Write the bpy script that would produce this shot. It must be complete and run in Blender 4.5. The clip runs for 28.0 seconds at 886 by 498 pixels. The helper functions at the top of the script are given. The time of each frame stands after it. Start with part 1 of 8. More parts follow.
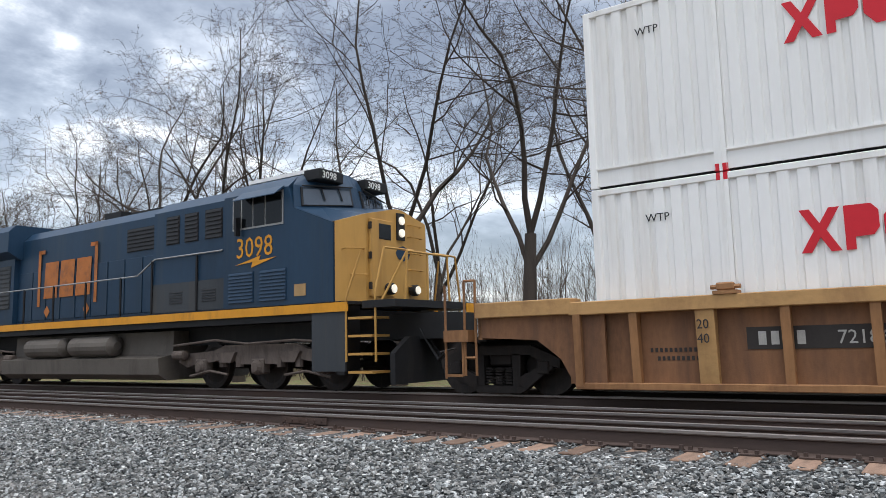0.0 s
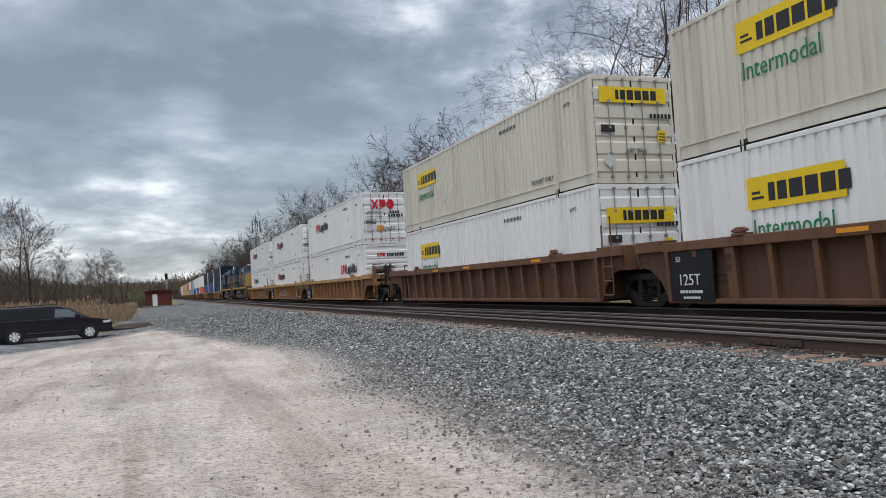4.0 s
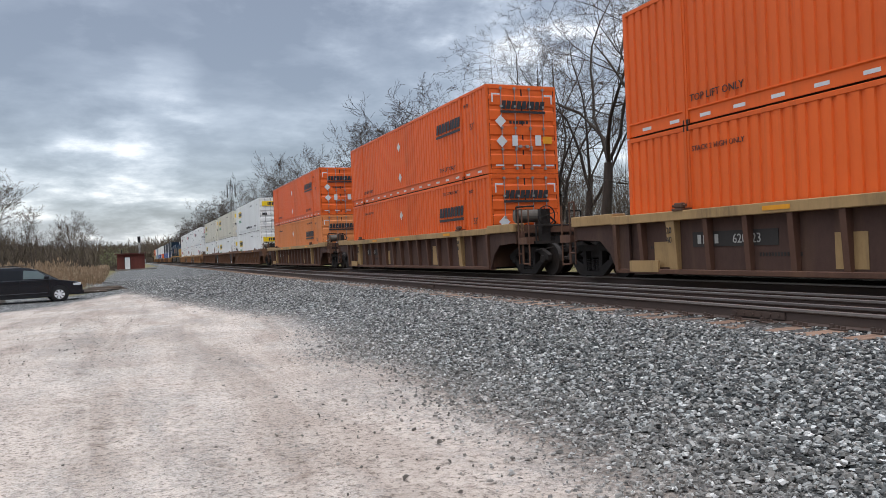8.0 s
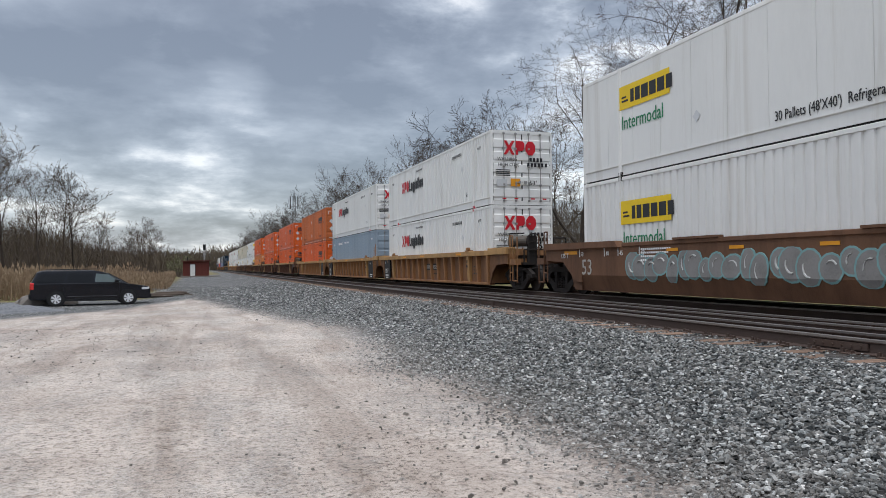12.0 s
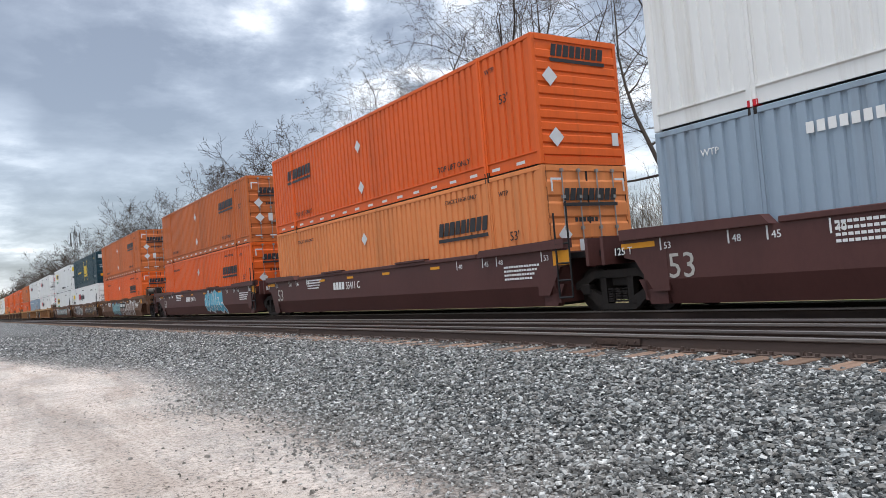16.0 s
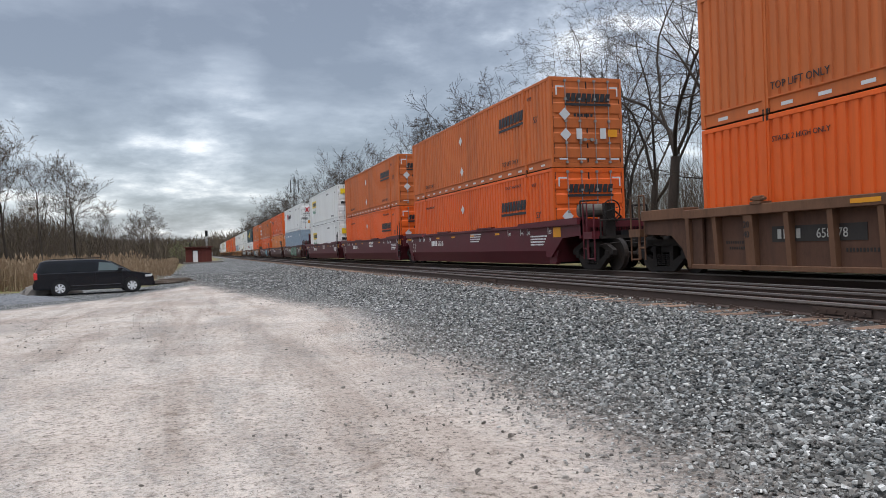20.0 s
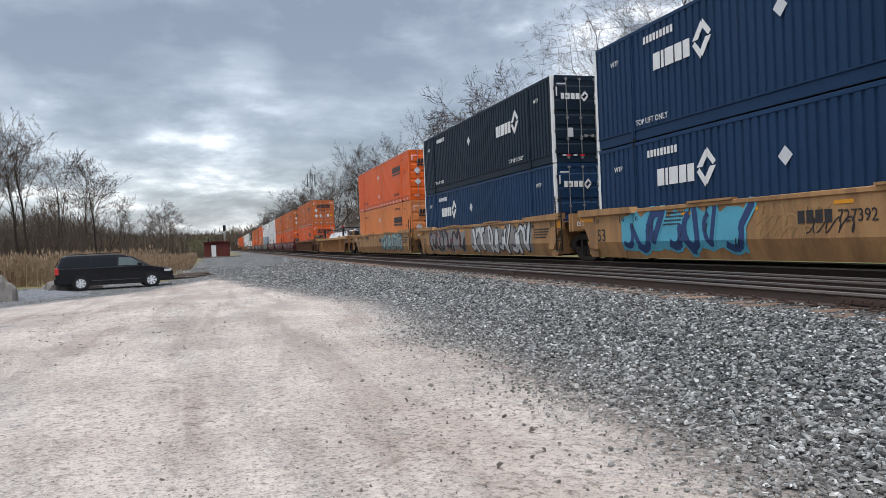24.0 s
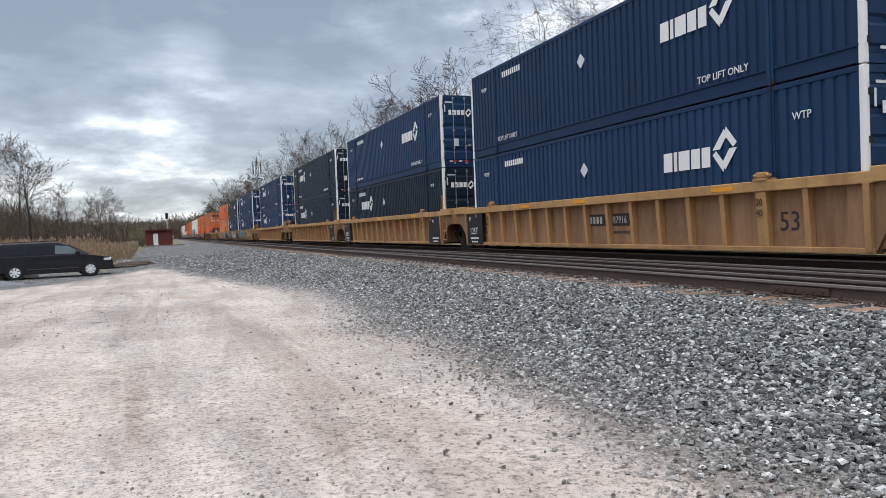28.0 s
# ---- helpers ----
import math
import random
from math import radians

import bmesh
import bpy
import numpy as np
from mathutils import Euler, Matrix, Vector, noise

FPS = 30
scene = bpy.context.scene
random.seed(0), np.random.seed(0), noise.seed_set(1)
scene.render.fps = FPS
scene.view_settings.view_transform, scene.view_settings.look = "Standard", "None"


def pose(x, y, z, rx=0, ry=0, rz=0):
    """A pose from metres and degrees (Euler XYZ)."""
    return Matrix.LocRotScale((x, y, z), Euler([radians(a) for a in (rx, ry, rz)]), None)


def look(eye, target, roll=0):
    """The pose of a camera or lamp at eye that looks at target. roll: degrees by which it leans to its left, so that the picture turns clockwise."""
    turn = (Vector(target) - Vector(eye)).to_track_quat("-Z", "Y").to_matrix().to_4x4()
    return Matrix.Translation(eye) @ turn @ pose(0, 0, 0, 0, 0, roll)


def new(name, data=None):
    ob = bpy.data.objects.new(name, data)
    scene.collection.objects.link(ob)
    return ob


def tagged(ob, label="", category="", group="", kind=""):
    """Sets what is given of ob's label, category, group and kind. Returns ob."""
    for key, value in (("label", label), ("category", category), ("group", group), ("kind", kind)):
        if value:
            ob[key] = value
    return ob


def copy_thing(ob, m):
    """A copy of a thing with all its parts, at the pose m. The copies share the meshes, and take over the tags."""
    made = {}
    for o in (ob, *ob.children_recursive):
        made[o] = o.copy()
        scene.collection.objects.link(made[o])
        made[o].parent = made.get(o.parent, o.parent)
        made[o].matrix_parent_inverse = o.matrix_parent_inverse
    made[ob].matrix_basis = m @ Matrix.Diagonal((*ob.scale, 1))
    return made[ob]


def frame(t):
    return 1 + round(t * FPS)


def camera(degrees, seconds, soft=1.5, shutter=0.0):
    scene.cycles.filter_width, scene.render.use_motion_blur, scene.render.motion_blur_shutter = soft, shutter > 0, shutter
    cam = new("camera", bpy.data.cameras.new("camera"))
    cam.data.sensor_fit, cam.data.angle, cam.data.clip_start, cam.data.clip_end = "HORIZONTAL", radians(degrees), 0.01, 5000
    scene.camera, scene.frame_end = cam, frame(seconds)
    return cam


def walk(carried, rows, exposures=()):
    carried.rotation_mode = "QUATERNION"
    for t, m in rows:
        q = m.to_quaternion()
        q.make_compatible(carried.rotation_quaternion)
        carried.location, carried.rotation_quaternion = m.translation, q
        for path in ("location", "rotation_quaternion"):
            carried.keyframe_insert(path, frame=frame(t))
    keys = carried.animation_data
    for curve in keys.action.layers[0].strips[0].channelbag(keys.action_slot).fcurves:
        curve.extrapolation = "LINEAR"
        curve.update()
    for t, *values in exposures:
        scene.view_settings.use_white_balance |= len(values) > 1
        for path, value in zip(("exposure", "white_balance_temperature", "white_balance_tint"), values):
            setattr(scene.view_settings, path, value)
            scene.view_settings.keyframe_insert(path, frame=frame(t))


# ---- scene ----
# Seconds, eye, pitch + 90, lean, heading (degrees; 0 looks along the track).
cam = camera(61.1, 28.0, soft=0.4)
PATH = [
    (0, -0.15, -0.38, 1.51, 97.14, 1.44, -54.92),
    (0.5, -0.13, -0.40, 1.52, 94.20, 0.64, -34.57),
    (1, -0.04, -0.38, 1.53, 92.49, 1.20, -26.56),
    (1.5, -0.04, -0.36, 1.53, 92.31, 1.58, -25.01),
    (2, -0.02, -0.34, 1.53, 92.44, 1.70, -24.47),
    (2.5, 0.01, -0.33, 1.53, 92.70, 2.22, -23.37),
    (3, 0.02, -0.32, 1.53, 92.75, 2.81, -22.02),
    (3.5, 0.02, -0.30, 1.52, 92.63, 3.17, -21.04),
    (5.5, -0.02, -0.29, 1.51, 92.20, 3.03, -20.18),
    (6, -0.02, -0.30, 1.50, 92.14, 2.28, -20.10),
    (6.5, -0.03, -0.29, 1.50, 91.87, 1.88, -20.47),
    (7, -0.05, -0.23, 1.49, 91.62, 2.32, -21.24),
    (7.5, -0.02, -0.14, 1.49, 90.56, 3.22, -21.85),
    (8, 0.05, -0.03, 1.50, 89.96, 2.36, -22.49),
    (8.5, 0.03, 0.03, 1.50, 90.52, 1.39, -21.19),
    (9, 0.02, 0.06, 1.50, 91.79, 0.97, -19.07),
    (9.5, 0.03, 0.08, 1.51, 92.60, 0.53, -19.63),
    (10, 0.01, 0.09, 1.50, 92.17, -0.06, -19.90),
    (10.5, -0.00, 0.08, 1.49, 91.89, -0.14, -19.43),
    (11, -0.01, 0.10, 1.50, 91.84, 0.17, -18.56),
    (11.5, -0.02, 0.09, 1.48, 91.16, 0.31, -17.96),
    (13.5, 0.03, 0.16, 1.48, 92.57, 2.06, -22.85),
    (14, 0.03, 0.12, 1.47, 92.48, 2.45, -26.55),
    (14.5, 0.04, 0.09, 1.48, 92.87, 3.04, -30.05),
    (15, 0.05, 0.06, 1.49, 93.47, 3.82, -34.42),
    (15.5, 0.05, 0.04, 1.49, 93.38, 3.88, -35.86),
    (16, 0.06, 0.04, 1.49, 92.43, 4.63, -32.76),
    (16.5, 0.02, 0.08, 1.46, 90.87, 3.74, -25.84),
    (17, 0.02, 0.11, 1.46, 89.79, 2.77, -21.15),
    (17.5, 0.02, 0.12, 1.47, 89.47, 2.73, -18.78),
    (18, 0.01, 0.12, 1.47, 89.70, 2.85, -17.58),
    (18.5, 0.00, 0.13, 1.47, 90.47, 2.42, -17.03),
    (19, 0.00, 0.13, 1.48, 91.00, 2.52, -17.13),
    (19.5, 0.01, 0.12, 1.47, 90.56, 2.51, -17.44),
    (20, -0.00, 0.11, 1.46, 89.79, 2.00, -17.96),
    (20.5, 0.00, 0.11, 1.46, 89.68, 1.67, -18.24),
    (21, 0.00, 0.10, 1.46, 89.73, 1.62, -18.48),
    (21.5, 0.01, 0.11, 1.46, 89.79, 1.61, -18.35),
    (23.5, -0.00, 0.17, 1.46, 89.12, 2.53, -16.36),
    (24, 0.00, 0.18, 1.45, 89.31, 2.38, -16.69),
    (24.5, -0.00, 0.17, 1.46, 89.95, 2.37, -16.77),
    (25, -0.01, 0.16, 1.46, 90.68, 2.16, -17.26),
    (25.5, -0.01, 0.16, 1.46, 91.07, 2.16, -17.76),
    (26, -0.01, 0.19, 1.44, 89.99, 2.56, -17.93),
    (26.5, 0.00, 0.19, 1.44, 88.63, 3.19, -17.75),
    (27, -0.01, 0.17, 1.44, 88.53, 2.68, -17.58),
    (27.5, -0.00, 0.17, 1.44, 88.55, 2.71, -17.33),
    (28, 0.00, 0.16, 1.45, 88.32, 2.18, -20.65),
]
# the clip's camera meters its picture a little brighter or darker on the way
EXPOSURES = ((0, 0.38), (1, 0.02), (3, -0.07), (6, 0.0), (7, 0.02), (8, 0.14), (9, 0.06), (10, 0.06), (11, -0.07), (14, 0.10), (15, 0.34), (16, 0.36), (17, 0.06), (18, 0.02), (21, 0.08), (24, 0.17), (26, 0.12), (28, 0.25))
walk(cam, [(t, pose(*p)) for t, *p in PATH], EXPOSURES)

SPEED = 22.74          # the train's pace in metres a second, along +y
XC, ZR = 12.03, 0.60   # centre line and rail top of the train's track

# ---- sky and light ----
world = bpy.data.worlds.new("world")
scene.world = world
world.use_nodes = True
wt = world.node_tree
wt.nodes.clear()


def node(tree, kind, **values):
    n = tree.nodes.new(kind)
    for key, value in values.items():
        if key in n.inputs:
            n.inputs[key].default_value = value
        else:
            setattr(n, key, value)
    return n


def math_node(tree, op, a, b=None, clamp=False):
    n = tree.nodes.new("ShaderNodeMath")
    n.operation, n.use_clamp = op, clamp
    for i, v in enumerate((a, b)):
        if v is None:
            continue
        if isinstance(v, (int, float)):
            n.inputs[i].default_value = v
        else:
            tree.links.new(v, n.inputs[i])
    return n.outputs[0]


def ramp(tree, fac, stops):
    n = tree.nodes.new("ShaderNodeValToRGB")
    el = n.color_ramp.elements
    while len(el) < len(stops):
        el.new(0.5)
    for e, (p, c) in zip(el, stops):
        e.position = p
        e.color = (*c, 1) if len(c) == 3 else c
    tree.links.new(fac, n.inputs[0])
    return n.outputs[0]


def build_sky():
    t = wt
    out = node(t, "ShaderNodeOutputWorld")
    bgn = node(t, "ShaderNodeBackground")
    sky = node(t, "ShaderNodeTexSky", sky_type="NISHITA", sun_disc=False, sun_elevation=radians(70), sun_rotation=radians(215), air_density=1.0, dust_density=2.0)
    geo = node(t, "ShaderNodeTexCoord")
    sep = node(t, "ShaderNodeSeparateXYZ")
    t.links.new(geo.outputs["Generated"], sep.inputs[0])
    up = math_node(t, "MAXIMUM", sep.outputs[2], 0.0)
    high = math_node(t, "ADD", up, 0.22)
    u = math_node(t, "DIVIDE", sep.outputs[0], high)
    v = math_node(t, "DIVIDE", sep.outputs[1], high)
    comb = node(t, "ShaderNodeCombineXYZ")
    t.links.new(u, comb.inputs[0])
    t.links.new(v, comb.inputs[1])
    big = node(t, "ShaderNodeTexNoise", Scale=1.15, Detail=7.0, Roughness=0.52, Distortion=0.25)
    t.links.new(comb.outputs[0], big.inputs["Vector"])
    fine = node(t, "ShaderNodeTexNoise", Scale=3.4, Detail=8.0, Roughness=0.6, Distortion=0.1)
    t.links.new(comb.outputs[0], fine.inputs["Vector"])
    mixed = math_node(t, "ADD", math_node(t, "MULTIPLY", big.outputs[0], 0.64), math_node(t, "MULTIPLY", fine.outputs[0], 0.36))
    low = math_node(t, "SUBTRACT", 1.0, math_node(t, "MULTIPLY", up, 4.0), True)
    cover = math_node(t, "ADD", math_node(t, "MULTIPLY", math_node(t, "SUBTRACT", mixed, 0.5), 1.6), math_node(t, "ADD", 0.49, math_node(t, "MULTIPLY", low, 0.06)))
    # breaks and dark masses of the cloud deck: bearing from the track's line, height, width in degrees, weight
    for bearing, height, width, weight in ((36, 22.5, 9, 0.15), (43, 17, 8, 0.06), (24, 20.5, 5, 0.09), (28.6, 16, 4.5, 0.10), (31, 20, 2.6, -0.14), (50, 24, 6, -0.10), (22, 15, 4, -0.08),
                                           (17.5, 23, 6, 0.14), (31.5, 18.5, 4.5, 0.07), (7, 19, 6, -0.08), (25, 18, 3, -0.06),
                                           (2.8, 13.3, 2.4, 0.035), (-4.5, 9.8, 2.6, 0.02), (1.5, 6.0, 2.6, 0.05), (-1.5, 6.2, 2.4, 0.05), (-10, 6.3, 3, 0.05), (-9, 13, 5, -0.10), (9, 13, 4, -0.06), (-2, 17, 5, -0.09), (11, 8, 5, -0.04), (5, 10, 4, -0.05)):
        e, b = radians(height), radians(bearing)
        dot = node(t, "ShaderNodeVectorMath", operation="DOT_PRODUCT")
        t.links.new(geo.outputs["Generated"], dot.inputs[0])
        dot.inputs[1].default_value = (math.sin(b) * math.cos(e), math.cos(b) * math.cos(e), math.sin(e))
        near = node(t, "ShaderNodeMapRange", interpolation_type="SMOOTHSTEP")
        t.links.new(math_node(t, "ADD", dot.outputs["Value"], math_node(t, "MULTIPLY", math_node(t, "SUBTRACT", fine.outputs[0], 0.5), 0.011 * (width / 5) ** 2)), near.inputs["Value"])
        near.inputs["From Min"].default_value, near.inputs["From Max"].default_value = math.cos(radians(width * 1.25)), 1.0
        cover = math_node(t, "ADD", cover, math_node(t, "MULTIPLY", near.outputs[0], weight))
    clouds = ramp(t, cover, [(0.36, (0.175, 0.19, 0.22)), (0.46, (0.25, 0.272, 0.31)), (0.54, (0.35, 0.38, 0.425)), (0.61, (0.50, 0.53, 0.575)), (0.71, (0.86, 0.87, 0.88))])
    # an overcast dome grows brighter towards the zenith
    lift = math_node(t, "ADD", 1.0, math_node(t, "MULTIPLY", math_node(t, "MAXIMUM", math_node(t, "SUBTRACT", up, 0.40), 0.0), 6.5))
    lifted = node(t, "ShaderNodeVectorMath", operation="SCALE")
    t.links.new(clouds, lifted.inputs[0])
    t.links.new(lift, lifted.inputs["Scale"])
    mix = node(t, "ShaderNodeMixRGB", blend_type="ADD")
    mix.inputs[0].default_value = 0.05
    t.links.new(lifted.outputs[0], mix.inputs[1])
    t.links.new(sky.outputs[0], mix.inputs[2])
    t.links.new(mix.outputs[0], bgn.inputs[0])
    bgn.inputs[1].default_value = 1.0
    t.links.new(bgn.outputs[0], out.inputs[0])


build_sky()
sun_data = bpy.data.lights.new("sun", "SUN")
sun_data.energy, sun_data.angle, sun_data.color = 1.15, radians(30), (1.0, 0.96, 0.9)
sun = new("sun", sun_data)
sun.matrix_world = look((-12, -17, 57), (0, 0, 0))

# ---- materials ----
MATS = {}


def surface(name, rgb, rough=0.6, metal=0.0, vary=0.25, scale=3.0, dirt=None, dirt_amount=0.0, bump=0.0, bump_scale=40.0, stretch=(1, 1, 1), spread=0.0, coat=0.0, gloss=None):
    """A painted or raw surface: two scales of colour variation, a dirt layer with its own shape, fine relief."""
    if name in MATS:
        return MATS[name]
    m = bpy.data.materials.new(name)
    m.use_nodes = True
    t = m.node_tree
    p = t.nodes["Principled BSDF"]
    tc = node(t, "ShaderNodeTexCoord")
    mp = node(t, "ShaderNodeMapping")
    mp.inputs["Scale"].default_value = stretch
    t.links.new(tc.outputs["Object"], mp.inputs[0])
    n1 = node(t, "ShaderNodeTexNoise", Scale=scale, Detail=6.0, Roughness=0.6)
    t.links.new(mp.outputs[0], n1.inputs["Vector"])
    n2 = node(t, "ShaderNodeTexNoise", Scale=scale * 14, Detail=4.0, Roughness=0.7)
    t.links.new(mp.outputs[0], n2.inputs["Vector"])
    lo = tuple(c * (1 - vary) for c in rgb)
    hi = tuple(min(1.0, c * (1 + vary * 0.6)) for c in rgb)
    col = ramp(t, math_node(t, "ADD", math_node(t, "MULTIPLY", n1.outputs[0], 0.65), math_node(t, "MULTIPLY", n2.outputs[0], 0.35)), [(0.3, lo), (0.5, rgb), (0.7, hi)])
    if dirt is not None:
        n3 = node(t, "ShaderNodeTexNoise", Scale=scale * 0.8, Detail=9.0, Roughness=0.68, Distortion=0.4)
        mp2 = node(t, "ShaderNodeMapping")
        mp2.inputs["Scale"].default_value = (stretch[0] * 2.2, stretch[1] * 2.2, stretch[2] * 0.5)
        mp2.inputs["Location"].default_value = (3.1, 7.7, 1.3)
        t.links.new(tc.outputs["Object"], mp2.inputs[0])
        t.links.new(mp2.outputs[0], n3.inputs["Vector"])
        f = ramp(t, n3.outputs[0], [(0.62 - 0.3 * dirt_amount, (0, 0, 0)), (0.80 - 0.2 * dirt_amount, (1, 1, 1))])
        mx = node(t, "ShaderNodeMixRGB")
        t.links.new(math_node(t, "MULTIPLY", f, 0.35 + 0.55 * dirt_amount), mx.inputs[0])
        t.links.new(col, mx.inputs[1])
        mx.inputs[2].default_value = (*dirt, 1)
        col = mx.outputs[0]
    if spread:
        oi = node(t, "ShaderNodeObjectInfo")
        hs = node(t, "ShaderNodeHueSaturation")
        t.links.new(math_node(t, "ADD", 1 - spread, math_node(t, "MULTIPLY", oi.outputs["Random"], 2 * spread)), hs.inputs["Value"])
        t.links.new(col, hs.inputs["Color"])
        col = hs.outputs[0]
    t.links.new(col, p.inputs["Base Color"])
    p.inputs["Roughness"].default_value, p.inputs["Metallic"].default_value = rough, metal
    p.inputs["Coat Weight"].default_value = coat
    p.inputs["Specular IOR Level"].default_value = gloss if gloss is not None else 0.5 if rough < 0.4 else 0.28
    if bump:
        b = node(t, "ShaderNodeBump", Strength=bump, Distance=0.02)
        n4 = node(t, "ShaderNodeTexNoise", Scale=bump_scale, Detail=5.0)
        t.links.new(tc.outputs["Object"], n4.inputs["Vector"])
        t.links.new(n4.outputs[0], b.inputs["Height"])
        t.links.new(b.outputs[0], p.inputs["Normal"])
    MATS[name] = m
    return m


def islands(name, stops, rough=0.9):
    """Many small loose pieces of one mesh, each of its own shade."""
    m = bpy.data.materials.new(name)
    m.use_nodes = True
    t = m.node_tree
    p = t.nodes["Principled BSDF"]
    g = node(t, "ShaderNodeNewGeometry")
    tc = node(t, "ShaderNodeTexCoord")
    n = node(t, "ShaderNodeTexNoise", Scale=28.0, Detail=3.0)
    t.links.new(tc.outputs["Object"], n.inputs["Vector"])
    f = math_node(t, "ADD", math_node(t, "MULTIPLY", g.outputs["Random Per Island"], 0.8), math_node(t, "MULTIPLY", n.outputs[0], 0.2))
    t.links.new(ramp(t, f, stops), p.inputs["Base Color"])
    p.inputs["Roughness"].default_value = rough
    p.inputs["Specular IOR Level"].default_value = 0.25
    MATS[name] = m
    return m


GRIME = (0.07, 0.05, 0.035)
TALL = (1, 1, 0.25)
PAINT = {
    "white": surface("white_paint", (0.78, 0.78, 0.76), 0.45, vary=0.06, scale=0.7, dirt=(0.42, 0.37, 0.30), dirt_amount=0.25, stretch=TALL, spread=0.05),
    "cream": surface("cream_paint", (0.66, 0.62, 0.52), 0.5, vary=0.08, scale=0.7, dirt=(0.3, 0.24, 0.17), dirt_amount=0.35, stretch=TALL, spread=0.05),
    "orange": surface("orange_paint", (0.70, 0.115, 0.018), 0.45, vary=0.14, scale=0.6, dirt=(0.30, 0.07, 0.02), dirt_amount=0.25, stretch=TALL, spread=0.1),
    "faded": surface("faded_orange_paint", (0.66, 0.225, 0.075), 0.55, vary=0.12, scale=0.6, dirt=(0.36, 0.15, 0.06), dirt_amount=0.35, stretch=TALL, spread=0.05),
    "tired": surface("weathered_orange_paint", (0.54, 0.14, 0.038), 0.55, vary=0.14, scale=0.6, dirt=(0.26, 0.09, 0.04), dirt_amount=0.45, stretch=TALL, spread=0.08),
    "grey": surface("blue_grey_paint", (0.27, 0.34, 0.41), 0.5, vary=0.1, scale=0.7, dirt=(0.14, 0.13, 0.12), dirt_amount=0.25, stretch=TALL, spread=0.04),
    "navy": surface("navy_paint", (0.012, 0.037, 0.088), 0.5, vary=0.2, scale=0.7, dirt=(0.024, 0.04, 0.066), dirt_amount=0.2, stretch=TALL, spread=0.15, gloss=0.15),
    "ink": surface("blue_black_paint", (0.010, 0.021, 0.036), 0.5, vary=0.2, scale=0.7, dirt=(0.02, 0.027, 0.036), dirt_amount=0.25, stretch=TALL, spread=0.15, gloss=0.15),
    "teal": surface("dark_teal_paint", (0.008, 0.042, 0.06), 0.45, vary=0.2, scale=0.7, dirt=(0.05, 0.06, 0.06), dirt_amount=0.2, stretch=TALL),
    "blue": surface("bright_blue_paint", (0.02, 0.07, 0.26), 0.45, vary=0.15, scale=0.7, dirt=(0.05, 0.06, 0.1), dirt_amount=0.25, stretch=TALL),
    "tan": surface("tan_paint", (0.55, 0.40, 0.22), 0.5, vary=0.1, scale=0.7, dirt=(0.3, 0.2, 0.1), dirt_amount=0.3, stretch=TALL),
}
CAR = {
    "yellow": surface("well_yellow", (0.32, 0.16, 0.068), 0.65, vary=0.35, scale=0.9, dirt=(0.11, 0.05, 0.026), dirt_amount=0.65, bump=0.15, stretch=(1, 1, 0.5)),
    "amber": surface("well_bright_yellow", (0.40, 0.222, 0.096), 0.6, vary=0.3, scale=0.9, dirt=(0.13, 0.065, 0.035), dirt_amount=0.6, bump=0.1, stretch=(1, 1, 0.5)),
    "brown": surface("well_brown", (0.105, 0.052, 0.034), 0.7, vary=0.35, scale=0.9, dirt=(0.19, 0.10, 0.05), dirt_amount=0.35, bump=0.2, stretch=(1, 1, 0.5)),
    "rusty": surface("well_rust", (0.155, 0.078, 0.044), 0.7, vary=0.35, scale=0.9, dirt=(0.07, 0.035, 0.022), dirt_amount=0.5, bump=0.2, stretch=(1, 1, 0.5)),
    "tile": surface("well_red_brown", (0.085, 0.034, 0.030), 0.5, vary=0.2, scale=0.9, dirt=(0.07, 0.03, 0.025), dirt_amount=0.35, bump=0.08, stretch=(1, 1, 0.5)),
    "maroon": surface("well_maroon", (0.095, 0.016, 0.022), 0.45, vary=0.15, scale=0.9, dirt=(0.06, 0.022, 0.022), dirt_amount=0.3, bump=0.06, stretch=(1, 1, 0.5)),
}
# worn chord yellow, with the light from above put into its colour
LIT_CHORD = surface("worn_top_lit_yellow_chord", (0.43, 0.25, 0.10), 0.6, vary=0.3, scale=1.1, dirt=(0.17, 0.08, 0.04), dirt_amount=0.45, bump=0.1, stretch=(1, 0.6, 1))
DUST = surface("dusty_yellow_paint", (0.37, 0.235, 0.105), 0.6, vary=0.25, scale=1.2, dirt=GRIME, dirt_amount=0.4, stretch=(1, 1, 0.5))
BLACK = surface("black_paint", (0.012, 0.012, 0.013), 0.55, vary=0.3, scale=2.0, dirt=(0.04, 0.034, 0.03), dirt_amount=0.3)
GREASE = surface("greasy_cast_steel", (0.021, 0.017, 0.015), 0.75, 0.0, vary=0.4, scale=3.0, dirt=(0.038, 0.026, 0.019), dirt_amount=0.4, bump=0.3)
WHEEL = surface("wheel_steel", (0.02, 0.016, 0.014), 0.65, 0.0, vary=0.4, scale=4.0, dirt=(0.06, 0.038, 0.028), dirt_amount=0.4)
ZINC = surface("galvanised_rod", (0.34, 0.335, 0.325), 0.45, 0.6, vary=0.2, scale=4.0, dirt=(0.2, 0.15, 0.1), dirt_amount=0.3)
RED = surface("red_paint", (0.55, 0.018, 0.03), 0.45, vary=0.1)
RED_F = surface("faded_red_paint", (0.34, 0.075, 0.04), 0.6, vary=0.25, scale=3.0)
CHAR = surface("charcoal_paint", (0.03, 0.03, 0.033), 0.5, vary=0.1)
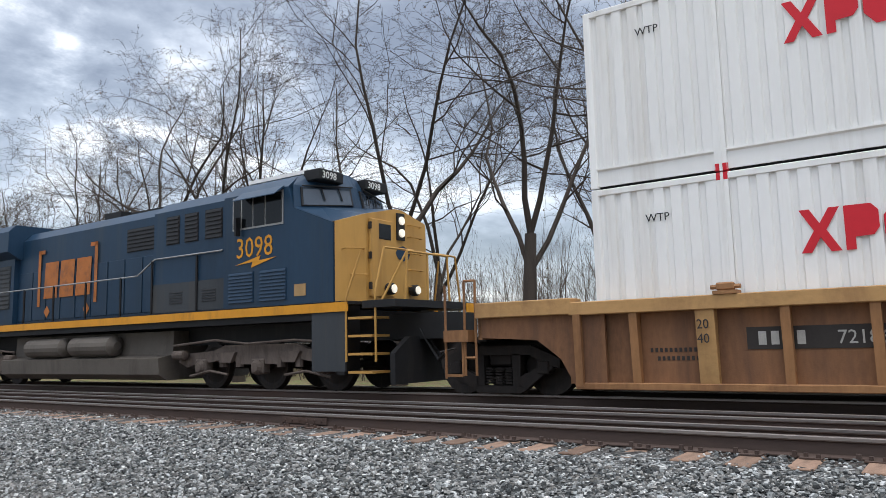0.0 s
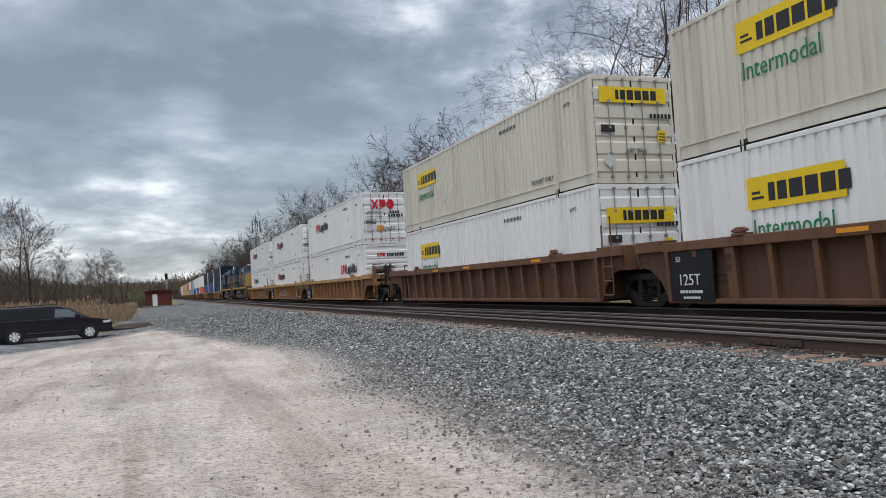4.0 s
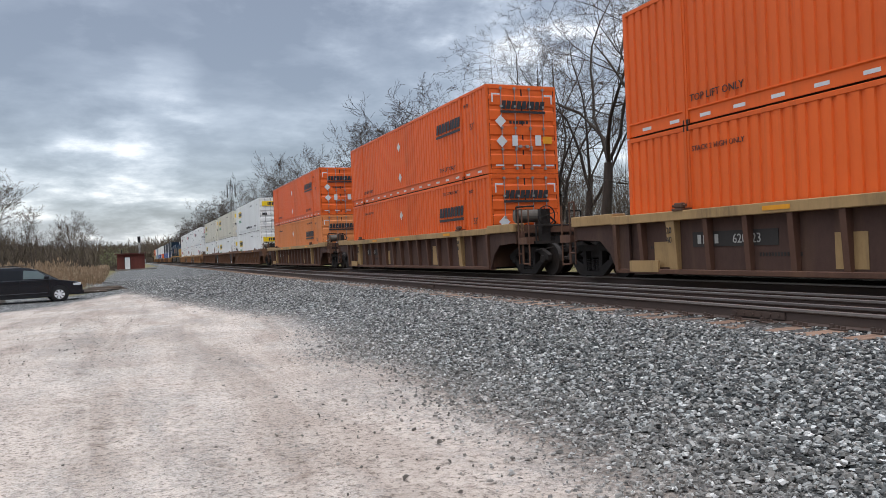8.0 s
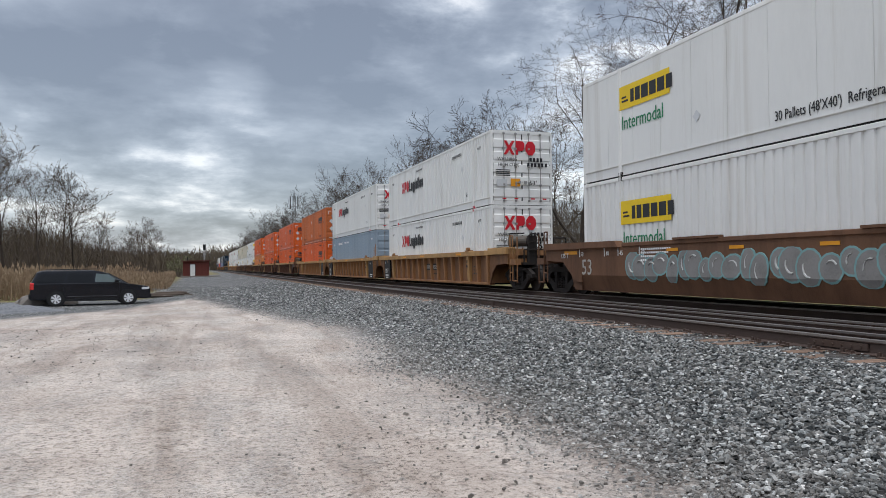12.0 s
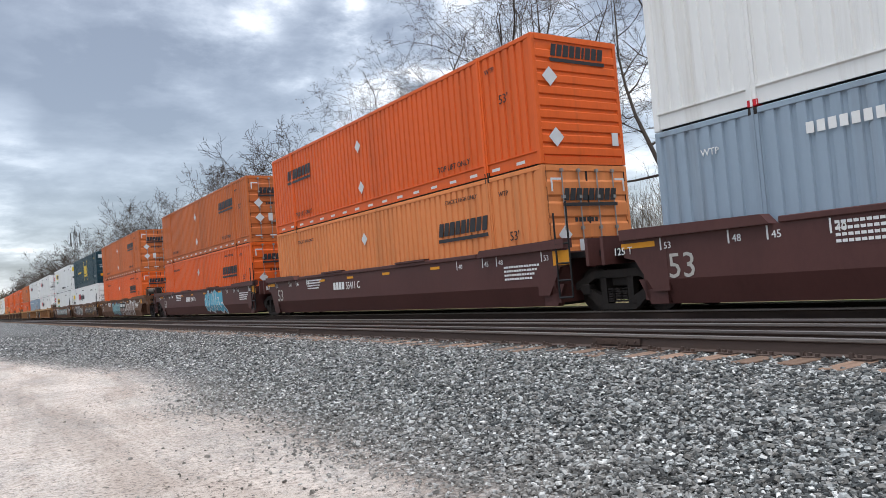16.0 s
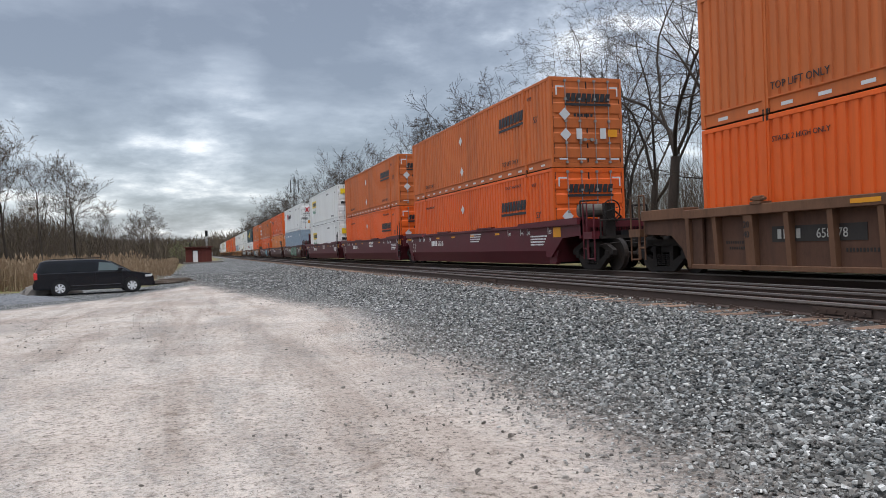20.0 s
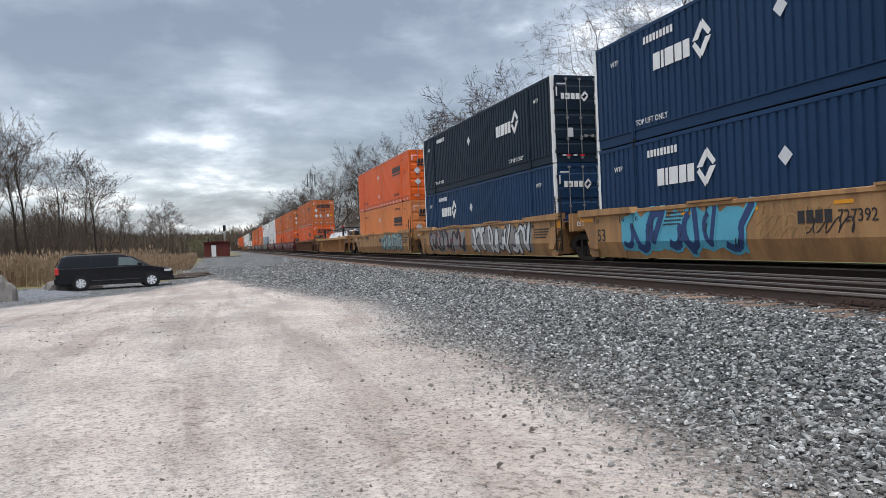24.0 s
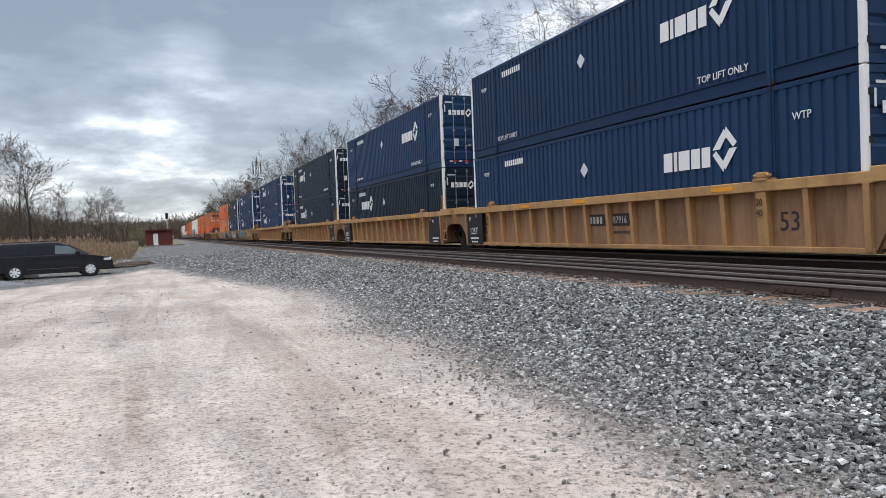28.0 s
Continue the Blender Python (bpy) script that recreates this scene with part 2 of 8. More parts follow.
SIGN_Y = surface("sign_yellow", (0.80, 0.55, 0.02), 0.45, vary=0.06)
LABEL_O = surface("orange_label", (0.72, 0.30, 0.02), 0.5, vary=0.1)
SILVER = surface("reflective_silver", (0.62, 0.63, 0.64), 0.35, 0.1, vary=0.1)
GREEN = surface("green_paint", (0.02, 0.20, 0.09), 0.45, vary=0.08)
FADED = surface("faded_stencil_white", (0.44, 0.42, 0.38), 0.6, vary=0.3, scale=4.0)
SOOT = surface("sooty_plate", (0.04, 0.034, 0.03), 0.7, vary=0.3, scale=2.0)
PLAIN_W = surface("plain_white", (0.75, 0.75, 0.73), 0.5, vary=0.08)
LOCO_B = surface("locomotive_blue", (0.012, 0.035, 0.068), 0.42, vary=0.25, scale=0.8, dirt=(0.045, 0.055, 0.06), dirt_amount=0.35, stretch=TALL, bump=0.04)
LOCO_D = surface("locomotive_grey_skirt", (0.04, 0.045, 0.05), 0.6, vary=0.3, scale=0.9, dirt=(0.08, 0.065, 0.05), dirt_amount=0.4, stretch=TALL)
LOCO_Y = surface("locomotive_yellow", (0.44, 0.245, 0.065), 0.45, vary=0.12, scale=0.9, dirt=(0.25, 0.13, 0.04), dirt_amount=0.3, stretch=TALL)
LOCO_S = surface("sill_stripe_yellow", (0.62, 0.27, 0.02), 0.5, vary=0.15, scale=1.2, dirt=(0.2, 0.1, 0.03), dirt_amount=0.35)
SIGN_F = surface("faded_orange_sign", (0.40, 0.135, 0.035), 0.6, vary=0.3, scale=2.5, dirt=(0.05, 0.05, 0.055), dirt_amount=0.4)
TRUCK_L = surface("dusty_truck_steel", (0.125, 0.098, 0.082), 0.8, vary=0.4, scale=3.0, dirt=(0.04, 0.03, 0.025), dirt_amount=0.5, bump=0.3)
# side sheets: a darker base than the ribs, with stains over it
SHEET_TONE = {"amber": surface("dark_stained_amber_sheet", (0.29, 0.163, 0.083), 0.7, vary=0.4, scale=0.9, dirt=(0.13, 0.062, 0.038), dirt_amount=0.6, bump=0.15, stretch=(1, 1, 0.5)),
         "yellow": surface("dark_stained_yellow_sheet", (0.225, 0.108, 0.051), 0.7, vary=0.45, scale=0.9, dirt=(0.085, 0.047, 0.032), dirt_amount=0.7, bump=0.15, stretch=(1, 1, 0.5)),
         "rusty": surface("dark_stained_rust_sheet", (0.105, 0.052, 0.033), 0.75, vary=0.4, scale=0.9, dirt=(0.05, 0.03, 0.022), dirt_amount=0.5, bump=0.15, stretch=(1, 1, 0.5)),
         "brown": surface("dark_stained_brown_sheet", (0.075, 0.040, 0.030), 0.75, vary=0.4, scale=0.9, dirt=(0.13, 0.075, 0.045), dirt_amount=0.4, bump=0.15, stretch=(1, 1, 0.5))}
SHIELD = surface("windshield_glass", (0.035, 0.05, 0.07), 0.1, vary=0.1, gloss=0.8)
TANKG = surface("tank_grey", (0.11, 0.095, 0.08), 0.65, vary=0.25, scale=1.0, dirt=(0.04, 0.032, 0.026), dirt_amount=0.4, bump=0.1)
HEAD = surface("worn_rail_head", (0.27, 0.24, 0.225), 0.35, 0.8, vary=0.25, scale=3.0, stretch=(1, 0.1, 1))
RAILS = surface("rail_brown", (0.074, 0.051, 0.042), 0.75, 0.0, vary=0.35, scale=2.0, dirt=(0.085, 0.045, 0.028), dirt_amount=0.35, bump=0.1, stretch=(1, 0.1, 1))
TIE = surface("weathered_tie", (0.21, 0.135, 0.095), 0.9, vary=0.35, scale=3.0, dirt=(0.05, 0.035, 0.028), dirt_amount=0.4, bump=0.6, bump_scale=25, stretch=(0.3, 2.5, 2.5), spread=0.3)
BARK = surface("bark", (0.06, 0.047, 0.038), 0.9, vary=0.4, scale=2.5, bump=0.6, bump_scale=14, stretch=(1, 1, 0.3), spread=0.2)
BARK_W = surface("pale_twigs", (0.092, 0.071, 0.056), 0.9, vary=0.3, scale=2.0, spread=0.25)
THICKET = surface("thicket_stems", (0.10, 0.077, 0.06), 0.95, vary=0.35, scale=0.4, spread=0.2)
BUD = surface("tree_buds", (0.12, 0.08, 0.05), 0.9, vary=0.3, scale=3.0, spread=0.2)
LEAF = surface("young_leaves", (0.15, 0.15, 0.07), 0.8, vary=0.3, scale=3.0)
REED = islands("dry_reeds", [(0.0, (0.19, 0.125, 0.075)), (0.5, (0.27, 0.19, 0.12)), (1.0, (0.36, 0.27, 0.18))])
STONE = islands("crushed_stone", [(0.10, (0.03, 0.03, 0.03)), (0.28, (0.07, 0.076, 0.076)), (0.42, (0.145, 0.137, 0.125)), (0.56, (0.17, 0.18, 0.178)), (0.70, (0.27, 0.26, 0.242)), (0.82, (0.36, 0.375, 0.37)), (0.94, (0.78, 0.76, 0.72))])


def dust_stones():
    """Pale lot dust lies on the stones nearest to the dirt."""
    t = STONE.node_tree
    p = t.nodes["Principled BSDF"]
    col = p.inputs["Base Color"].links[0].from_socket
    tc = node(t, "ShaderNodeTexCoord")
    sep = node(t, "ShaderNodeSeparateXYZ")
    t.links.new(tc.outputs["Object"], sep.inputs[0])
    n = node(t, "ShaderNodeTexNoise", Scale=1.3, Detail=6.0, Roughness=0.7)
    t.links.new(tc.outputs["Object"], n.inputs["Vector"])
    far = math_node(t, "MULTIPLY", math_node(t, "MAXIMUM", math_node(t, "SUBTRACT", sep.outputs[1], 18.0), 0.0), 0.155)
    f = math_node(t, "SUBTRACT", 4.4, math_node(t, "ADD", sep.outputs[0], far))
    f = math_node(t, "ADD", math_node(t, "MULTIPLY", f, 0.42), math_node(t, "SUBTRACT", n.outputs[0], 0.5), True)
    mx = node(t, "ShaderNodeMixRGB")
    t.links.new(math_node(t, "MULTIPLY", f, 0.45), mx.inputs[0])
    t.links.new(col, mx.inputs[1])
    mx.inputs[2].default_value = (0.40, 0.365, 0.33, 1)
    t.links.new(mx.outputs[0], p.inputs["Base Color"])


dust_stones()
PEBBLE = islands("dirt_pebbles", [(0.0, (0.09, 0.08, 0.07)), (0.5, (0.20, 0.18, 0.16)), (1.0, (0.42, 0.39, 0.35))])
GLASS = surface("dark_glass", (0.006, 0.007, 0.008), 0.1, vary=0.1, gloss=0.3)
VAN = surface("van_black_paint", (0.005, 0.006, 0.01), 0.25, 0.0, vary=0.2, scale=1.0, coat=0.2, gloss=0.3)
RUBBER = surface("rubber", (0.02, 0.02, 0.02), 0.85, vary=0.2, bump=0.1)
LINE_SHEEN = surface("van_line_sheen", (0.07, 0.07, 0.075), 0.45, vary=0.15)
ALLOY = surface("alloy_rim", (0.75, 0.76, 0.77), 0.45, 0.0, vary=0.1)
BRICK = surface("hut_red_siding", (0.12, 0.034, 0.026), 0.85, vary=0.3, scale=1.2, dirt=(0.08, 0.03, 0.02), dirt_amount=0.3, bump=0.3, bump_scale=12)
ROCK = surface("grey_rock", (0.21, 0.19, 0.172), 0.9, vary=0.3, scale=1.5, dirt=(0.2, 0.17, 0.14), dirt_amount=0.3, bump=0.5, bump_scale=8)


def glow(name, rgb, strength):
    m = bpy.data.materials.new(name)
    m.use_nodes = True
    p = m.node_tree.nodes["Principled BSDF"]
    p.inputs["Base Color"].default_value = p.inputs["Emission Color"].default_value = (*rgb, 1)
    p.inputs["Emission Strength"].default_value = strength
    return m


HEADLIGHT = glow("headlight_lens", (1.0, 0.93, 0.78), 0.3)
TAILLIGHT = surface("tail_lamp_red", (0.6, 0.02, 0.02), 0.2, vary=0.1, coat=0.5)


# ---- mesh helpers ----
MESHES = {}


def mesh_of(key, mat, build):
    """One mesh for a shape in a material, shared by all alike pieces."""
    k = (key, mat.name)
    if k not in MESHES:
        bm = bmesh.new()
        build(bm)
        me = bpy.data.meshes.new(key if isinstance(key, str) else str(key[0]))
        bm.to_mesh(me)
        bm.free()
        me.materials.append(mat)
        MESHES[k] = me
    return MESHES[k]


def part(name, key, build, mat, parent, at=None, label=""):
    o = new(name, mesh_of(key, mat, build))
    o.parent = parent
    if at is not None:
        o.matrix_basis = at if isinstance(at, Matrix) else Matrix.Translation(at)
    if label:
        o["label"] = label
    return o


def thing(name, label, category, group="", m=None, kind=""):
    e = new(name)
    e.empty_display_size = 0.2
    if m is not None:
        e.matrix_basis = m
    return tagged(e, label, category, group, kind)


def box(bm, x0, x1, y0, y1, z0, z1, bevel=0.0):
    vs = [bm.verts.new((x, y, z)) for z in (z0, z1) for x, y in ((x0, y0), (x1, y0), (x1, y1), (x0, y1))]
    fs = [bm.faces.new([vs[i] for i in f]) for f in ((3, 2, 1, 0), (4, 5, 6, 7), (0, 1, 5, 4), (1, 2, 6, 5), (2, 3, 7, 6), (3, 0, 4, 7))]
    if bevel:
        bmesh.ops.bevel(bm, geom=list({e for f in fs for e in f.edges}), offset=bevel, segments=1, affect="EDGES", profile=0.5)


def boxes(*some, bevel=0.0):
    def build(bm):
        for b in some:
            box(bm, *b, bevel=bevel)
    return build


def prism(bm, outline, axis, a, b):
    """A closed outline of two coordinates, drawn out from a to b along an axis."""
    def at(p, d):
        return {"x": (d, p[0], p[1]), "y": (p[0], d, p[1]), "z": (p[0], p[1], d)}[axis]
    lo, hi = [bm.verts.new(at(p, a)) for p in outline], [bm.verts.new(at(p, b)) for p in outline]
    n = len(outline)
    for i in range(n):
        bm.faces.new((lo[i], lo[(i + 1) % n], hi[(i + 1) % n], hi[i]))
    bm.faces.new(lo[::-1])
    bm.faces.new(hi)


def prisms(*some):
    def build(bm):
        for s in some:
            prism(bm, *s)
        bmesh.ops.recalc_face_normals(bm, faces=bm.faces[:])
    return build


def tube(bm, a, b, r, sides=6, r2=None):
    a, b = Vector(a), Vector(b)
    q = (b - a).to_track_quat("Z", "Y")
    rings = []
    for c, rr in ((a, r), (b, r if r2 is None else r2)):
        rings.append([bm.verts.new(c + q @ Vector((rr * math.cos(2 * math.pi * i / sides), rr * math.sin(2 * math.pi * i / sides), 0))) for i in range(sides)])
    for i in range(sides):
        bm.faces.new((rings[0][i], rings[0][(i + 1) % sides], rings[1][(i + 1) % sides], rings[1][i]))
    bm.faces.new(rings[0][::-1])
    bm.faces.new(rings[1])


def tubes(points_lists, r, sides=6):
    def build(bm):
        for pts in points_lists:
            for a, b in zip(pts, pts[1:]):
                tube(bm, a, b, r, sides)
    return build


def lathe(bm, profile, axis="x", steps=20, centre=(0, 0, 0)):
    """Turn (along, radius) pairs round an axis."""
    rings = []
    for d, r in profile:
        ring = []
        for i in range(steps):
            c, s = r * math.cos(2 * math.pi * i / steps), r * math.sin(2 * math.pi * i / steps)
            p = {"x": (d, c, s), "y": (c, d, s), "z": (c, s, d)}[axis]
            ring.append(bm.verts.new(Vector(p) + Vector(centre)))
        rings.append(ring)
    for a, b in zip(rings, rings[1:]):
        for i in range(steps):
            bm.faces.new((a[i], a[(i + 1) % steps], b[(i + 1) % steps], b[i]))
    bm.faces.new(rings[0][::-1])
    bm.faces.new(rings[-1])
    bmesh.ops.recalc_face_normals(bm, faces=bm.faces[:])


def lathes(*some):
    def build(bm):
        for s in some:
            lathe(bm, *s)
    return build


SIDE = Matrix(((0, 0, -1, 0), (-1, 0, 0, 0), (0, 1, 0, 0), (0, 0, 0, 1)))    # faces -x, reads towards -y
REAR = Matrix(((1, 0, 0, 0), (0, 0, -1, 0), (0, 1, 0, 0), (0, 0, 0, 1)))     # faces -y, reads towards +x
TEXTS = {}


def lettering(text, size, mat, parent, facing, at, name="lettering", squeeze=1.0):
    """Words on a thing, from the built-in font, 3 mm thick."""
    k = (text, mat.name)
    if k not in TEXTS:
        cu = bpy.data.curves.new("text", "FONT")
        cu.body, cu.extrude, cu.align_x, cu.resolution_u = text, 0.003, "LEFT", 2
        tmp = bpy.data.objects.new("text", cu)
        scene.collection.objects.link(tmp)
        me = bpy.data.meshes.new_from_object(tmp.evaluated_get(bpy.context.evaluated_depsgraph_get()))
        bpy.data.objects.remove(tmp)
        me.materials.clear()
        me.materials.append(mat)
        TEXTS[k] = me
    o = new(name, TEXTS[k])
    o.parent = parent
    o.matrix_basis = Matrix.Translation(at) @ facing @ Matrix.Diagonal((size * squeeze, size, 1, 1))
    return o


def marks(key, shapes, mat, parent, facing, at, name="marking"):
    """Flat painted shapes, 4 mm thick: outlines in metres on the face."""
    return part(name, ("marks", key, tuple(tuple((round(p[0], 3), round(p[1], 3)) for p in s) for s in shapes)), prisms(*[(s, "z", 0.0, 0.004) for s in shapes]), mat, parent, Matrix.Translation(at) @ facing)


def bars(widths, h, gap, slant=0.0, x=0.0, y=0.0):
    out = []
    for w in widths:
        out.append(((x, y), (x + w, y), (x + w + slant * h, y + h), (x + slant * h, y + h)))
        x += w + gap
    return out


def rect(x, y, w, h):
    return ((x, y), (x + w, y), (x + w, y + h), (x, y + h))


def diamond(x, y, r):
    return ((x, y - r), (x + r, y), (x, y + r), (x - r, y))


# ---- ground ----
def lerp_table(x, table):
    return float(np.interp(x, [a for a, _ in table], [b for _, b in table]))


BANK = ((-9, 0.0), (2.6, 0.0), (4.6, 0.11), (6.4, 0.325), (6.95, 0.372), (10.0, 0.368), (10.6, 0.39), (13.6, 0.39), (14.8, 0.2), (17.0, 0.02), (24.0, 0.1), (60.0, 0.6))


def ground_z(x, y):
    z = lerp_table(x, BANK)
    z -= 0.16 * min(1.0, max(0.0, (y - 24) / 8)) * min(1.0, max(0.0, -x / 3))
    z += 0.012 * noise.noise((x * 0.9, y * 0.9, 3.0)) + 0.03 * noise.noise((x * 0.17, y * 0.17, 9.0)) * (1 if x < 6 or x > 15 else 0)
    return z


def ground_material():
    m = bpy.data.materials.new("ground_dirt_gravel_grass")
    m.use_nodes = True
    t = m.node_tree
    p = t.nodes["Principled BSDF"]
    tc = node(t, "ShaderNodeTexCoord")
    pos = tc.outputs["Object"]
    sep = node(t, "ShaderNodeSeparateXYZ")
    t.links.new(pos, sep.inputs[0])
    x, y = sep.outputs[0], sep.outputs[1]

    def nz(scale, detail=6.0, rough=0.6, stretch=None, dist=0.0):
        n = node(t, "ShaderNodeTexNoise", Scale=scale, Detail=detail, Roughness=rough, Distortion=dist)
        if stretch:
            mp = node(t, "ShaderNodeMapping")
            mp.inputs["Scale"].default_value = stretch
            mp.inputs["Rotation"].default_value = (0, 0, 0.25)
            t.links.new(pos, mp.inputs[0])
            t.links.new(mp.outputs[0], n.inputs["Vector"])
        else:
            t.links.new(pos, n.inputs["Vector"])
        return n.outputs[0]

    # packed dirt: pale crust, darker damp patches, wheel marks along the lot, grit
    base = ramp(t, nz(0.35, 8, 0.62), [(0.3, (0.38, 0.322, 0.28)), (0.5, (0.52, 0.458, 0.408)), (0.7, (0.62, 0.565, 0.515))])
    tracks = ramp(t, nz(1.0, 5, 0.6, (1.1, 0.12, 1), 0.6), [(0.38, (0.5, 0.45, 0.42)), (0.52, (1, 1, 1))])
    grit = ramp(t, nz(26, 4, 0.75), [(0.36, (0.3, 0.28, 0.26)), (0.46, (0.95, 0.94, 0.93)), (0.72, (1.15, 1.13, 1.11))])
    sand = ramp(t, nz(120, 3, 0.8), [(0.34, (0.55, 0.53, 0.51)), (0.48, (1, 1, 1)), (0.7, (1.2, 1.19, 1.17))])
    spots = ramp(t, nz(2.6, 9, 0.72), [(0.34, (0.45, 0.41, 0.38)), (0.45, (1, 1, 1))])
    crumbs = ramp(t, nz(11, 6, 0.8), [(0.38, (0.42, 0.40, 0.38)), (0.47, (1, 1, 1)), (0.7, (1.12, 1.11, 1.1))])

    def mul(a, b, f=1.0):
        n = node(t, "ShaderNodeMixRGB", blend_type="MULTIPLY")
        n.inputs[0].default_value = f
        t.links.new(a, n.inputs[1])
        t.links.new(b, n.inputs[2])
        return n.outputs[0]

    dirt = mul(mul(mul(mul(base, tracks, 0.5), mul(grit, sand, 0.95), 0.95), spots, 0.65), crumbs, 0.75)
    vor = node(t, "ShaderNodeTexVoronoi", Scale=22.0)
    t.links.new(pos, vor.inputs["Vector"])
    shade = node(t, "ShaderNodeSeparateColor")
    t.links.new(vor.outputs["Color"], shade.inputs[0])
    # kept darker than the loose stones: shade of their gaps painted in
    stones = ramp(t, shade.outputs[0], [(0.0, (0.025, 0.025, 0.026)), (0.4, (0.06, 0.064, 0.064)), (0.6, (0.11, 0.106, 0.10)), (0.82, (0.21, 0.214, 0.214)), (1.0, (0.5, 0.49, 0.465))])
    gravel = mul(stones, ramp(t, nz(2.2, 8, 0.75), [(0.35, (0.7, 0.71, 0.72)), (0.5, (1, 1, 1)), (0.68, (1.35, 1.34, 1.32))]), 0.8)
    # grey chippings dragged over the dirt by wheels
    chips = node(t, "ShaderNodeTexVoronoi", Scale=70.0)
    t.links.new(pos, chips.inputs["Vector"])
    chip_shade = node(t, "ShaderNodeSeparateColor")
    t.links.new(chips.outputs["Color"], chip_shade.inputs[0])
    chip_col = ramp(t, chip_shade.outputs[0], [(0.0, (0.06, 0.058, 0.056)), (0.5, (0.22, 0.21, 0.197)), (1.0, (0.5, 0.48, 0.45))])
    spread = ramp(t, math_node(t, "ADD", math_node(t, "MULTIPLY", nz(0.8, 7, 0.7, (1.0, 0.3, 1), 0.4), 0.6), math_node(t, "MULTIPLY", nz(9.0, 6, 0.75), 0.4)), [(0.47, (0, 0, 0)), (0.58, (1, 1, 1))])
    mc = node(t, "ShaderNodeMixRGB")
    t.links.new(math_node(t, "MULTIPLY", spread, 0.55), mc.inputs[0])
    t.links.new(dirt, mc.inputs[1])
    t.links.new(chip_col, mc.inputs[2])
    dirt = mc.outputs[0]
    grass = ramp(t, nz(1.3, 8, 0.7), [(0.3, (0.11, 0.09, 0.045)), (0.5, (0.20, 0.16, 0.085)), (0.6, (0.12, 0.16, 0.05)), (0.75, (0.30, 0.25, 0.16))])
    wob = math_node(t, "MULTIPLY", math_node(t, "SUBTRACT", nz(0.55, 7, 0.65), 0.5), 2.6)
    wob2 = math_node(t, "MULTIPLY", math_node(t, "SUBTRACT", nz(7.0, 5, 0.7), 0.5), 1.1)
    far = math_node(t, "MULTIPLY", math_node(t, "MAXIMUM", math_node(t, "SUBTRACT", y, 18.0), 0.0), 0.155)
    m1 = math_node(t, "ADD", math_node(t, "SUBTRACT", x, 3.0), far)
    m2 = math_node(t, "MULTIPLY", math_node(t, "SUBTRACT", math_node(t, "SUBTRACT", y, 25.0), math_node(t, "MULTIPLY", math_node(t, "ADD", x, 6.2), 2.4)), 0.38)
    gm = math_node(t, "ADD", math_node(t, "ADD", math_node(t, "MAXIMUM", m1, m2), math_node(t, "MULTIPLY", wob, 0.35)), wob2)
    gm = math_node(t, "ADD", math_node(t, "MULTIPLY", gm, 0.85), 0.38, True)
    mx = node(t, "ShaderNodeMixRGB")
    t.links.new(gm, mx.inputs[0])
    t.links.new(dirt, mx.inputs[1])
    t.links.new(gravel, mx.inputs[2])
    # oil and brake dust brown the stone; shade under the train is painted in
    oily_shade = math_node(t, "MULTIPLY", math_node(t, "ADD", math_node(t, "SUBTRACT", x, 6.9), math_node(t, "MULTIPLY", wob, 0.3)), 2.0, True)
    oily_shade = math_node(t, "MULTIPLY", oily_shade, math_node(t, "MULTIPLY", math_node(t, "SUBTRACT", 14.2, x), 1.5, True))
    mo = node(t, "ShaderNodeMixRGB")
    t.links.new(math_node(t, "MULTIPLY", oily_shade, 0.85), mo.inputs[0])
    t.links.new(mx.outputs[0], mo.inputs[1])
    mo.inputs[2].default_value = (0.048, 0.037, 0.031, 1)
    left = math_node(t, "MINIMUM", math_node(t, "SUBTRACT", -2.6, x), math_node(t, "SUBTRACT", y, 43.0))
    away = math_node(t, "MULTIPLY", math_node(t, "SUBTRACT", y, 175.0), 0.1)
    left = math_node(t, "MAXIMUM", left, math_node(t, "MINIMUM", away, math_node(t, "SUBTRACT", 5.0, x)))
    right = math_node(t, "SUBTRACT", x, 19.4)
    back = math_node(t, "SUBTRACT", -14.0, x)
    gr = math_node(t, "MAXIMUM", math_node(t, "MAXIMUM", left, right), back)
    gr = math_node(t, "ADD", math_node(t, "ADD", gr, wob), 0.5, True)
    mx2 = node(t, "ShaderNodeMixRGB")
    t.links.new(gr, mx2.inputs[0])
    t.links.new(mo.outputs[0], mx2.inputs[1])
    t.links.new(grass, mx2.inputs[2])
    t.links.new(mx2.outputs[0], p.inputs["Base Color"])
    p.inputs["Roughness"].default_value = 0.95
    p.inputs["Specular IOR Level"].default_value = 0.15
    b1 = node(t, "ShaderNodeBump", Strength=0.5, Distance=0.05)
    h = math_node(t, "ADD", math_node(t, "ADD", math_node(t, "MULTIPLY", nz(30, 4, 0.7), 0.6), math_node(t, "MULTIPLY", nz(7, 6, 0.75), 0.6)), math_node(t, "MULTIPLY", math_node(t, "MULTIPLY", vor.outputs["Distance"], gm), -1.2))
    t.links.new(h, b1.inputs["Height"])
    t.links.new(b1.outputs[0], p.inputs["Normal"])
    return m


